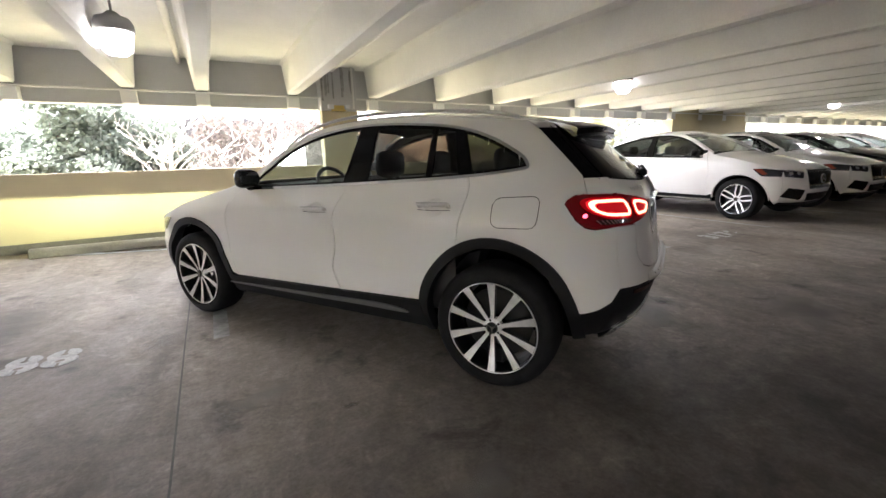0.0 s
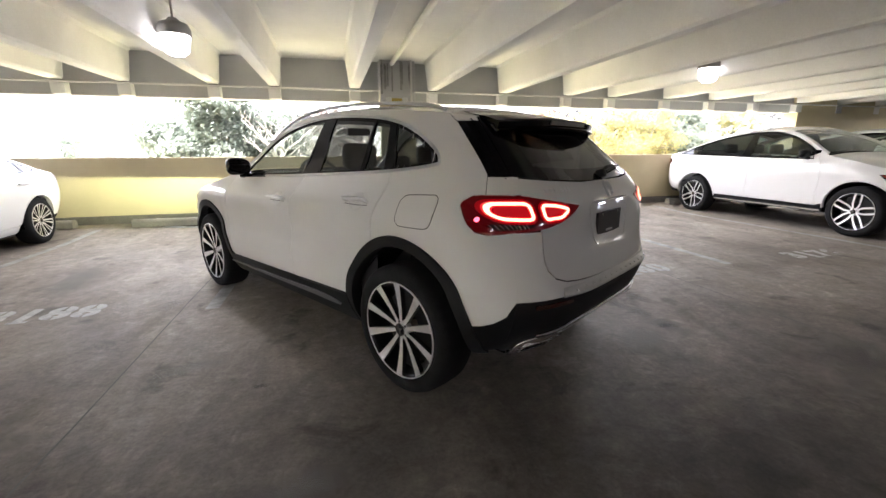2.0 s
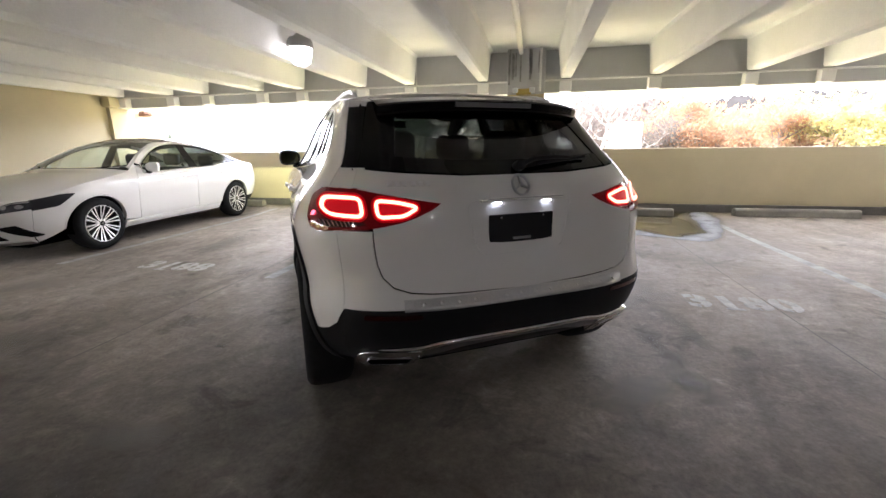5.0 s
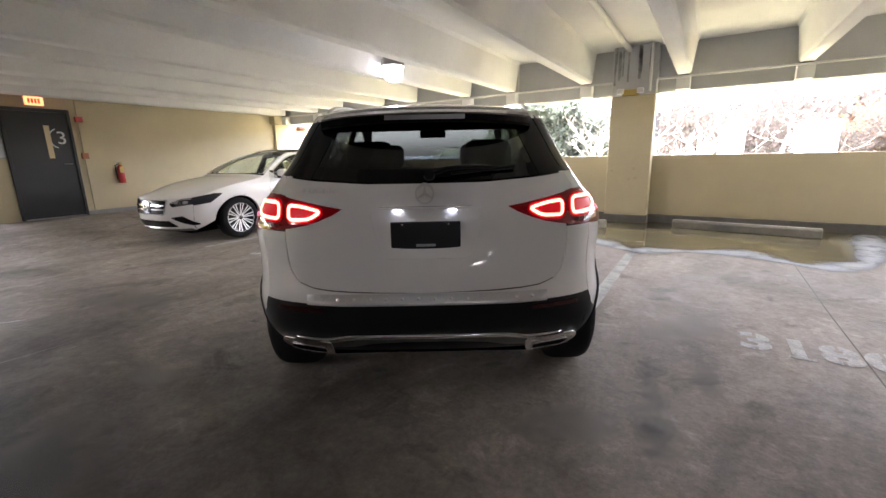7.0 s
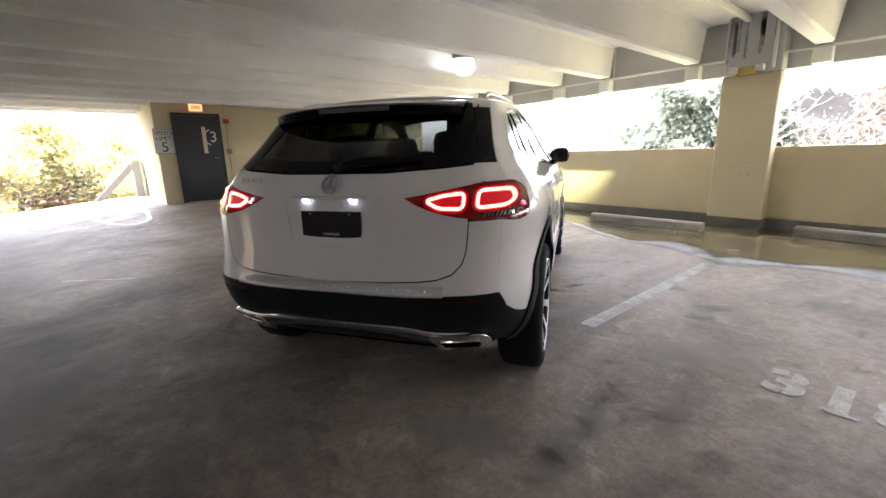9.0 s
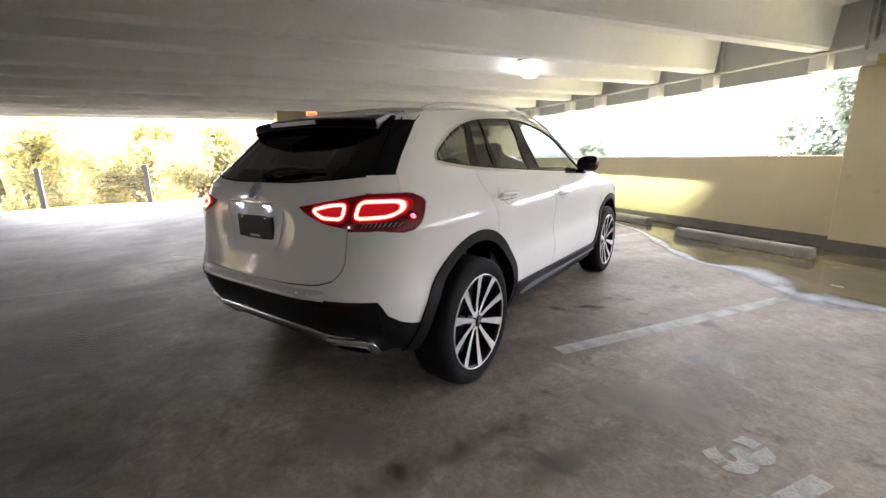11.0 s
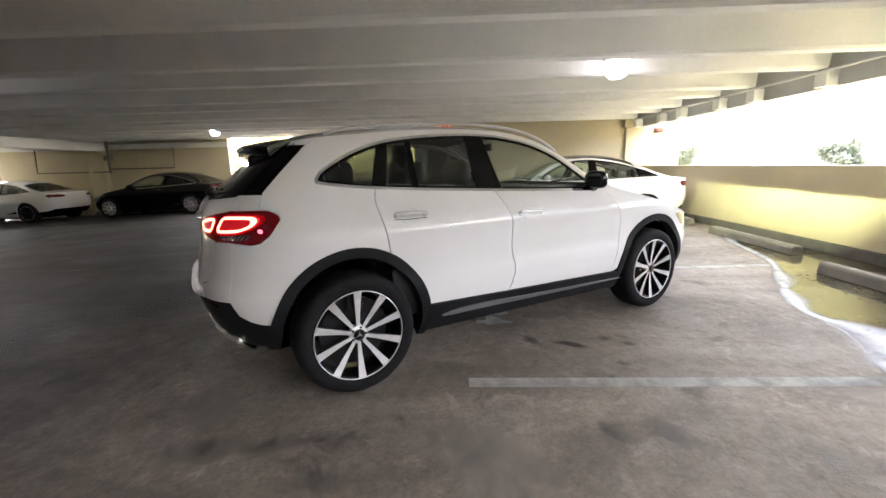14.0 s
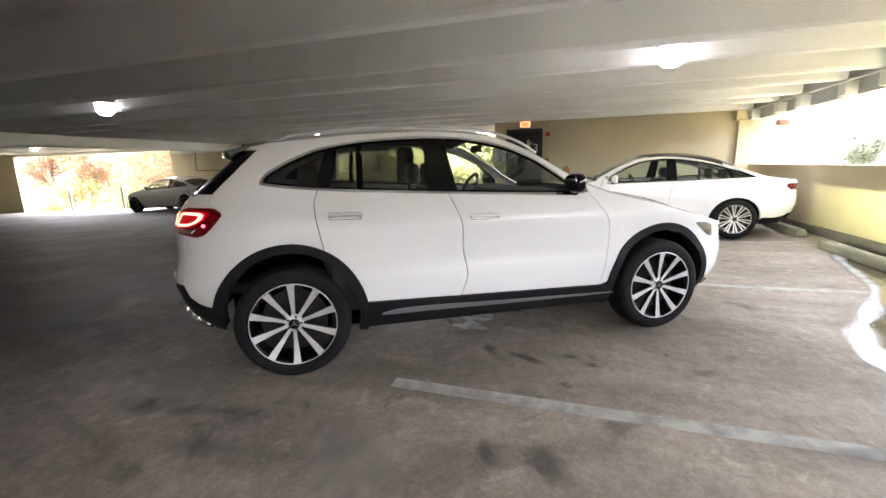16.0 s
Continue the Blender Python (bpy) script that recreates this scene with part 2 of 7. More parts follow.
# north side: parapet, spandrel with corbels, column
parapet = tagged(link("wall_north", boxm(-7.0, 12.45, NORTH, NORTH + 0.2, -0.3, 1.19, bevel=0.012), M_PAINT), "low cream-painted concrete parapet wall", "parapet", kind="structure")
tagged(link("wall_north", boxm(16.6, EAST, NORTH, NORTH + 0.2, -0.3, 1.19, bevel=0.012), M_PAINT), "low cream-painted concrete parapet wall", "parapet", kind="structure")
tagged(link("wall_north", boxm(12.45, 16.6, NORTH - 0.15, NORTH + 0.2, -0.3, 2.9), M_PAINT), "full-height cream-painted concrete wall panel", "wall", kind="structure")
tagged(link("baseboard", boxm(-6.995, 12.45, NORTH - 0.06, NORTH - 0.003, -0.1, 0.19, bevel=0.015), M_KERB), "dark dirty concrete kerb along the parapet", "kerb", kind="structure")
spandrel = tagged(link("spandrel", boxm(-6.995, EAST, NORTH, NORTH + 0.25, 2.2, SOFFIT - 0.003), M_SPAN), "grey painted concrete spandrel beam over the opening", "beam", kind="structure")
for x in STEMS:
    if -6.9 < x < EAST - 1:
        part("corbel", boxm(x - 0.10, x + 0.10, NORTH - 0.16, NORTH - 0.002, 2.2, STEM - 0.025, bevel=0.012), M_CEIL, spandrel)
        part("bearing_pad", boxm(x - 0.07, x + 0.07, NORTH - 0.16, NORTH - 0.03, STEM - 0.024, STEM - 0.001), M_KERB, spandrel)
# round column line and the walls of the west side
def column(name, x0, x1, y0, y1, label):
    c = tagged(link(name, boxm(x0, x1, y0, y1, floor_z(x0, y0) - 0.1, 2.16, bevel=0.02), M_PAINT), label, "column", kind="structure")
    part("capital", boxm(x0 + 0.003, x1 - 0.003, y0 + 0.003, y1, 2.161, SOFFIT - 0.001, bevel=0.02), M_SPAN, c, "stained grey upper part of the column")
    part("base", boxm(x0 - 0.012, x1 + 0.012, y0 - 0.012, y1, floor_z(x0, y0) - 0.1, floor_z(x0, y0) + 0.14, bevel=0.01), M_KERB, c, "dark dirty column base")
    return c


column_1 = column("column_1", 1.93, 2.61, 7.85, 8.097, "square cream-painted concrete column with stained grey top")

stair = tagged(link("wall_west", boxm(WEST, -7.0, 2.0, 9.3, -0.1, SOFFIT - 0.002), M_PAINT), "cream-painted stair tower wall", "wall", kind="structure")
tagged(link("wall_west", boxm(WEST - 0.25, WEST, -14.3, -5.3, -1.2, SOFFIT - 0.002), M_PAINT), "cream-painted exterior wall", "wall", kind="structure")
tagged(link("wall_west", boxm(WEST - 0.25, WEST, SOUTH, -26.0, -1.2, SOFFIT - 0.002), M_PAINT), "cream-painted exterior wall", "wall", kind="structure")
tagged(link("spandrel", boxm(WEST - 0.24, WEST, -5.3, 2.0, 2.55, SOFFIT - 0.003), M_SPAN), "grey concrete beam over the west opening", "beam", kind="structure")
tagged(link("spandrel", boxm(WEST - 0.24, WEST, -26.0, -14.3, 2.32, SOFFIT - 0.003), M_SPAN), "grey concrete beam over the west opening", "beam", kind="structure")
# unseen end walls, added to close the deck for bounced light and reflections
tagged(link("wall_south", boxm(WEST - 0.25, EAST, SOUTH - 0.25, SOUTH, -1.2, SOFFIT + 0.29), M_PAINT), "unseen cream end wall added to close the deck", "wall", kind="structure")
tagged(link("wall_east", boxm(EAST, EAST + 0.25, SOUTH, NORTH + 0.25, -1.2, SOFFIT + 0.29), M_PAINT), "unseen cream end wall added to close the deck", "wall", kind="structure")
tagged(link("girder", boxm(WEST, EAST, -10.4, -9.9, 2.10, STEM - 0.004, bevel=0.02), M_CEIL), "white painted concrete girder under the stems", "beam", kind="structure")
ground = tagged(link("ground", boxm(-400, 400, -400, 600, -8.2, -8.0), mat("grass_and_leaves", (0.16, 0.17, 0.09), 0.9, var=0.4, scale=0.3, fine=0.3, fine_scale=8, tint=(0.28, 0.21, 0.10))), "grass and fallen leaves far below the deck", "ground", kind="structure")

# lamps
def garage_lamp(x, y):
    z = 2.53
    ob = empty("ceiling_lamp", pose(x, y, z), "round garage ceiling lamp with grey housing and glowing ribbed lens", "ceiling lamp", "garage lamps")
    part("lens", lathe(bmesh.new(), [(0.02, -0.20), (0.08, -0.195), (0.124, -0.155), (0.142, -0.06), (0.152, 0.0), (0.155, 0.02)], seg=28), M_LENS, ob, "glowing lens", smooth=True)
    part("housing", lathe(bmesh.new(), [(0.162, 0.008), (0.168, 0.02), (0.165, 0.08), (0.14, 0.13), (0.075, 0.155), (0.04, 0.19), (0.0, 0.195)], seg=28), M_HOUSING, ob, "grey cast housing", smooth=True)
    part("rod", tube(bmesh.new(), [(0, 0, 0.18), (0, 0, SOFFIT - z)], 0.012), M_HOUSING, ob)
    ld = bpy.data.lights.new("lamp_light", "SPOT")
    ld.energy, ld.spot_size, ld.spot_blend, ld.color, ld.shadow_soft_size = 3.1, radians(178), 0.15, (1.0, 0.975, 0.93), 0.05
    bulb = new("lamp_light", ld)
    bulb.parent = ob
    bulb.location = (0, 0, -0.26)
    return ob


M_LENS = mat("lamp_lens", (0.9, 0.88, 0.82), 0.4, emit=(1.0, 0.96, 0.9), strength=0.6)
M_HOUSING = mat("lamp_housing", (0.25, 0.24, 0.23), 0.5, 0.3)
for x, y in ((-0.62, 5.20), (6.85, 5.33), (15.7, 5.3), (24.5, 5.3), (-7.6, -4.05), (-0.72, -3.85), (6.8, -3.9), (-7.4, -18.3)):
    garage_lamp(x, y)
# ---- cars: panels cut in side, rear, front and top view and laid on one curved body ----
def curve(pts):
    """A smooth function through (x, y) points in rising x."""
    xs, ys = [p[0] for p in pts], [p[1] for p in pts]
    n = len(xs)
    d = [(ys[i + 1] - ys[i]) / (xs[i + 1] - xs[i]) for i in range(n - 1)]
    m = [d[0]] + [0.0 if d[i - 1] * d[i] <= 0 else 2 * d[i - 1] * d[i] / (d[i - 1] + d[i]) for i in range(1, n - 1)] + [d[-1]]

    def f(x):
        if x <= xs[0]:
            return ys[0] + m[0] * (x - xs[0])
        if x >= xs[-1]:
            return ys[-1] + m[-1] * (x - xs[-1])
        i = 0
        while x > xs[i + 1]:
            i += 1
        h = xs[i + 1] - xs[i]
        t = (x - xs[i]) / h
        return (2 * t**3 - 3 * t**2 + 1) * ys[i] + (t**3 - 2 * t**2 + t) * h * m[i] + (3 * t**2 - 2 * t**3) * ys[i + 1] + (t**3 - t**2) * h * m[i + 1]
    return f


def spline(pts, closed=False, per=5):
    """A rounded line through 2D points."""
    n = len(pts)
    out = []
    for i in range(n if closed else n - 1):
        p = [pts[(i + k) % n] if closed else pts[min(max(i + k, 0), n - 1)] for k in (-1, 0, 1, 2)]
        for s in range(per):
            t = s / per
            out.append(tuple(0.5 * (2 * p[1][c] + (p[2][c] - p[0][c]) * t + (2 * p[0][c] - 5 * p[1][c] + 4 * p[2][c] - p[3][c]) * t * t + (3 * p[1][c] - p[0][c] - 3 * p[2][c] + p[3][c]) * t**3) for c in (0, 1)))
    return out if closed else out + [tuple(pts[-1])]


def arc(cx, cz, rx, rz, a0, a1, n=24):
    return [(cx + rx * math.cos(radians(a0 + (a1 - a0) * i / n)), cz + rz * math.sin(radians(a0 + (a1 - a0) * i / n))) for i in range(n + 1)]


def rounded(pts, r, n=4):
    """A closed outline with its corners rounded by r."""
    out = []
    for i, p in enumerate(pts):
        p = Vector(p)
        a, b = Vector(pts[i - 1]) - p, Vector(pts[(i + 1) % len(pts)]) - p
        ra, rb = min(r, a.length * 0.45), min(r, b.length * 0.45)
        s, e = p + a.normalized() * ra, p + b.normalized() * rb
        for k in range(n + 1):
            t = k / n
            out.append(tuple((1 - t) ** 2 * s + 2 * t * (1 - t) * p + t * t * e))
    return out


def inset(poly, d):
    """Moves every edge of a closed outline inwards by d."""
    area = sum(poly[i - 1][0] * poly[i][1] - poly[i][0] * poly[i - 1][1] for i in range(len(poly)))
    s = 1 if area > 0 else -1
    out = []
    for i, p in enumerate(poly):
        p, q, r = Vector(poly[i - 1]), Vector(p), Vector(poly[(i + 1) % len(poly)])
        a, b = q - p, r - q
        if a.length < 1e-6 or b.length < 1e-6:
            out.append(tuple(q))
            continue
        na, nb = Vector((-a.y, a.x)).normalized(), Vector((-b.y, b.x)).normalized()
        m = na + nb
        m = m.normalized() / max(0.5, m.normalized().dot(na)) if m.length > 1e-3 else na
        out.append(tuple(q + m * d * s))
    return out


def halfplane(poly, axis, val, sign):
    out = []
    for i in range(len(poly)):
        a, b = poly[i - 1], poly[i]
        da, db = (a[axis] - val) * sign, (b[axis] - val) * sign
        if (da >= 0) != (db >= 0):
            t = da / (da - db)
            out.append((a[0] + (b[0] - a[0]) * t, a[1] + (b[1] - a[1]) * t))
        if db >= 0:
            out.append(b)
    return out


class Skin:
    """One face of a body: a map from a flat view to space, and its outward side."""

    def __init__(self, f, ref):
        self.f, self.ref = f, Vector(ref)

    def normal(self, u, v):
        e = 0.002
        n = (self.f(u + e, v) - self.f(u - e, v)).cross(self.f(u, v + e) - self.f(u, v - e))
        n = n.normalized() if n.length > 1e-12 else self.ref.copy()
        return n if n.dot(self.ref) >= 0 else -n


def shell_mesh(name, verts, norms, faces, skirts):
    me = bpy.data.meshes.new(name)
    me.from_pydata(verts, [], faces + skirts)
    me.polygons.foreach_set("use_smooth", [True] * len(me.polygons))
    me.update()
    per = []
    for p in me.polygons:
        flat = p.index >= len(faces)
        for v in p.vertices:
            per.append(tuple(p.normal) if flat else tuple(norms[v]))
    me.normals_split_custom_set(per)
    return me


def finish(name, verts2, faces, skin, off, depth, material, parent, label):
    pos, nor = [], []
    for u, v in verts2:
        n = skin.normal(u, v)
        pos.append(skin.f(u, v) + n * off)
        nor.append(n)
    good, count = [], {}
    for f in faces:
        f = [i for k, i in enumerate(f) if i != f[k - 1]]
        if len(set(f)) < 3:
            continue
        n = Vector((0, 0, 0))
        for k in range(len(f)):
            n += pos[f[k - 1]].cross(pos[f[k]])
        if n.length < 1e-9:
            continue
        if n.dot(nor[f[0]]) < 0:
            f = f[::-1]
        good.append(f)
        for k in range(len(f)):
            e = (f[k - 1], f[k])
            count[(min(e), max(e))] = count.get((min(e), max(e)), []) + [e]
    skirts = []
    if depth:
        low = {}
        for es in list(count.values()):
            if len(es) == 1:
                a, b = es[0]
                for i in (a, b):
                    if i not in low:
                        low[i] = len(pos)
                        pos.append(pos[i] - nor[i] * depth)
                        nor.append(nor[i])
                skirts.append([b, a, low[a], low[b]])
    me = shell_mesh(name, [tuple(p) for p in pos], nor, good, skirts)
    me.materials.append(material)
    ob = new(name, me)
    if parent:
        ob.parent = parent
    return tagged(ob, label)


def panel(name, skin, poly, material, parent, off=0.0, depth=0.012, gap=0.0, step=0.05, label=""):
    """A closed outline in the skin's view, cut from the curved body, with a returned edge."""
    if gap:
        poly = inset(poly, gap)
    u0, u1 = min(p[0] for p in poly), max(p[0] for p in poly)
    v0, v1 = min(p[1] for p in poly), max(p[1] for p in poly)
    nu, nv = max(1, math.ceil((u1 - u0) / step)), max(1, math.ceil((v1 - v0) / step))
    index, verts, faces = {}, [], []
    for i in range(nu):
        a, b = u0 + (u1 - u0) * i / nu, u0 + (u1 - u0) * (i + 1) / nu
        strip = halfplane(halfplane(poly, 0, a, 1), 0, b, -1)
        if len(strip) < 3:
            continue
        for j in range(nv):
            c, d = v0 + (v1 - v0) * j / nv, v0 + (v1 - v0) * (j + 1) / nv
            cell = halfplane(halfplane(strip, 1, c, 1), 1, d, -1)
            if len(cell) < 3:
                continue
            f = []
            for p in cell:
                k = (round(p[0], 5), round(p[1], 5))
                if k not in index:
                    index[k] = len(verts)
                    verts.append(p)
                f.append(index[k])
            faces.append(f)
    return finish(name, verts, faces, skin, off, depth, material, parent, label)


def ribbon(name, skin, line, width, material, parent, off=0.003, depth=0.006, closed=False, label=""):
    """A narrow strip along a line in the skin's view."""
    n = len(line)
    verts, faces = [], []
    for i, p in enumerate(line):
        a = Vector(line[i - 1] if closed or i else p)
        b = Vector(line[(i + 1) % n] if closed or i < n - 1 else p)
        d = (b - a)
        d = Vector((-d.y, d.x)).normalized() * (width(i / max(1, n - 1)) if callable(width) else width) / 2
        verts += [tuple(Vector(p) + d), tuple(Vector(p) - d)]
    for i in range(n if closed else n - 1):
        j = (i + 1) % n
        faces.append([2 * i, 2 * j, 2 * j + 1, 2 * i + 1])
    return finish(name, verts, faces, skin, off, depth, material, parent, label)


def skin_tube(name, skin, line, r, material, parent, off=0.0, closed=False, label=""):
    """A round bright bar laid along a line in the skin's view."""
    pts = [skin.f(u, v) + skin.normal(u, v) * off for u, v in (line + line[:1] if closed else line)]
    return part(name, tube(bmesh.new(), pts, r, 8), material, parent, label, smooth=True)


class Body:
    """The curved form: half widths by height, plan ends rounded as a superellipse, top by lengthwise profile."""

    def __init__(self, s):
        self.s = s
        self.w, self.rear, self.front = curve(s["width"]), curve(s["rear"]), curve(s["front"])
        self.edge, self.crown = curve(s["edge"]), curve(s["crown"])
        self.rc, self.fc, self.fn = s.get("rc", 0.1), s.get("fc", 2.2), s.get("fn", 2.8)
        self.rn = curve(s["rn"]) if "rn" in s else (lambda z: 3.7)
        self.cut = 0.5
        self.left = Skin(lambda x, z: Vector((x, self.half(x, z), z)), (0, 1, 0.15))
        self.right = Skin(lambda x, z: Vector((x, -self.half(x, z), z)), (0, -1, 0.15))
        self.back = Skin(lambda y, z: Vector((self.tail_x(y, z), y, z)), (-1, 0, 0.15))
        self.nose = Skin(lambda y, z: Vector((self.nose_x(y, z), y, z)), (1, 0, 0.15))
        self.top = Skin(lambda x, y: Vector((x, y, self.top_z(x, y))), (0, 0, 1))

    def half(self, x, z):
        w = self.w(z)
        if x < self.rc:
            q = min(0.999, (self.rc - x) / (self.rc - self.rear(z)))
            return w * (1 - q ** self.rn(z)) ** (1 / self.rn(z))
        if x > self.fc:
            q = min(0.999, (x - self.fc) / max(0.05, self.front(z) - self.fc))
            return w * (1 - q**self.fn) ** (1 / self.fn)
        return w + self.s.get("flare", lambda a, b: 0.0)(x, z)

    def tail_x(self, y, z):
        q = min(0.999, abs(y) / self.w(z))
        return self.rc - (self.rc - self.rear(z)) * (1 - q ** self.rn(z)) ** (1 / self.rn(z)) + self.s.get("dent", lambda a, b: 0.0)(y, z)

    def nose_x(self, y, z):
        q = min(0.999, abs(y) / self.w(z))
        return self.fc + (self.front(z) - self.fc) * (1 - q**self.fn) ** (1 / self.fn)

    def rb(self, z):
        """Where the side turns into the tail, and the half width there."""
        return self.rc - (self.rc - self.rear(z)) * self.cut ** (1 / self.rn(z))

    def fb(self, z):
        return self.fc + (self.front(z) - self.fc) * self.cut ** (1 / self.fn)

    def ry(self, z):
        return self.w(z) * self.cut ** (1 / self.rn(z))

    def fy(self, z):
        return self.w(z) * self.cut ** (1 / self.fn)

    def top_z(self, x, y):
        e = self.edge(x)
        w = max(0.05, self.half(x, e))
        q = min(1.05, abs(y) / w)
        c = self.crown(x)
        return c - (c - e) * q ** self.s.get("bow", 2.6)

    def top_y(self, x):
        return self.half(x, self.edge(x))


# ---- car materials ----
M_WHITE = mat("white_car_paint", (0.80, 0.795, 0.78), 0.5, coat=1.0, var=0.012, scale=2, spec=0.15)
M_BLACKCAR = mat("black_car_paint", (0.003, 0.003, 0.0035), 0.1, coat=0.3, spec=0.25)
M_GLOSS = mat("gloss_black_trim", (0.003, 0.003, 0.0035), 0.15, spec=0.2)
M_CLAD = mat("dark_grey_plastic_cladding", (0.012, 0.0125, 0.0135), 0.55, fine=0.1, fine_scale=400, bump=0.05, spec=0.18)
M_UNDER = mat("black_underbody", (0.002, 0.002, 0.002), 0.95, spec=0.03)
M_CHROME = mat("polished_chrome", (0.78, 0.79, 0.8), 0.10, 1.0)
M_SATIN = mat("satin_aluminium", (0.62, 0.63, 0.65), 0.28, 1.0)
M_SILLGREY = mat("satin_grey_sill_paint", (0.16, 0.16, 0.165), 0.4, coat=0.3)
M_DIFF = mat("dark_silver_diffuser", (0.16, 0.16, 0.165), 0.35, 0.8)
M_TYRE = mat("tyre_rubber", (0.011, 0.011, 0.0115), 0.8, var=0.25, scale=14, fine=0.15, fine_scale=120, bump=0.2, spec=0.2)
M_ALLOY = mat("machined_alloy", (0.80, 0.80, 0.805), 0.36, 0.7, var=0.10, scale=16, fine=0.06, fine_scale=300)
M_RIMBLACK = mat("gloss_black_rim", (0.004, 0.004, 0.0045), 0.3, spec=0.25)
M_DISC = mat("brake_disc_steel", (0.03, 0.03, 0.031), 0.45, 0.7)
M_PIANO = mat("piano_black_plastic", (0.003, 0.003, 0.0035), 0.07)
M_SEAT = mat("black_leatherette", (0.014, 0.014, 0.015), 0.5, fine=0.1, bump=0.1)
M_TRIM = mat("dark_cabin_trim", (0.02, 0.02, 0.022), 0.7)
M_LINER = mat("grey_headliner", (0.10, 0.10, 0.10), 0.9)
M_GLASS = glass_mat("window_glass", (0.80, 0.87, 0.83))
M_PRIVACY = glass_mat("tinted_window_glass", (0.20, 0.215, 0.21))
M_HATCHGLASS = glass_mat("dark_hatch_glass", (0.07, 0.073, 0.072))
M_WIND = glass_mat("windscreen_glass", (0.82, 0.88, 0.85))
M_REDLENS = mat("red_lamp_lens", (0.04, 0.001, 0.002), 0.08, coat=0.4, emit=(1.0, 0.004, 0.012), strength=0.0016)
M_REDGLOW = mat("glowing_red_light_guide", (0.8, 0.05, 0.03), 0.3, emit=(1.0, 0.26, 0.13), strength=0.30)
M_REDEDGE = mat("red_guide_edge", (0.5, 0.01, 0.01), 0.3, emit=(1.0, 0.02, 0.03), strength=0.035)
M_REDHALO = mat("red_lens_glow", (0.2, 0.003, 0.005), 0.1, coat=0.4, emit=(1.0, 0.006, 0.015), strength=0.007)
M_REDCORE = mat("red_guide_field", (0.3, 0.006, 0.008), 0.3, emit=(1.0, 0.01, 0.02), strength=0.013)
M_REDDIM = mat("dim_red_reflector", (0.12, 0.004, 0.005), 0.25, coat=0.5)
M_PLATELAMP = mat("plate_lamp", (0.9, 0.9, 0.95), 0.3, emit=(0.85, 0.9, 1.0), strength=0.4)
M_HEADIN = mat("dark_headlamp_bowl", (0.03, 0.03, 0.035), 0.25, 0.4)
M_HEADREF = mat("headlamp_reflector", (0.75, 0.76, 0.8), 0.15, 0.9)
M_AMBER = mat("amber_marker_lens", (0.22, 0.035, 0.015), 0.15, coat=1.0)
M_PLATE = mat("black_plate_insert", (0.012, 0.012, 0.014), 0.35)
M_PAPER = mat("white_window_sticker", (0.75, 0.76, 0.74), 0.7)


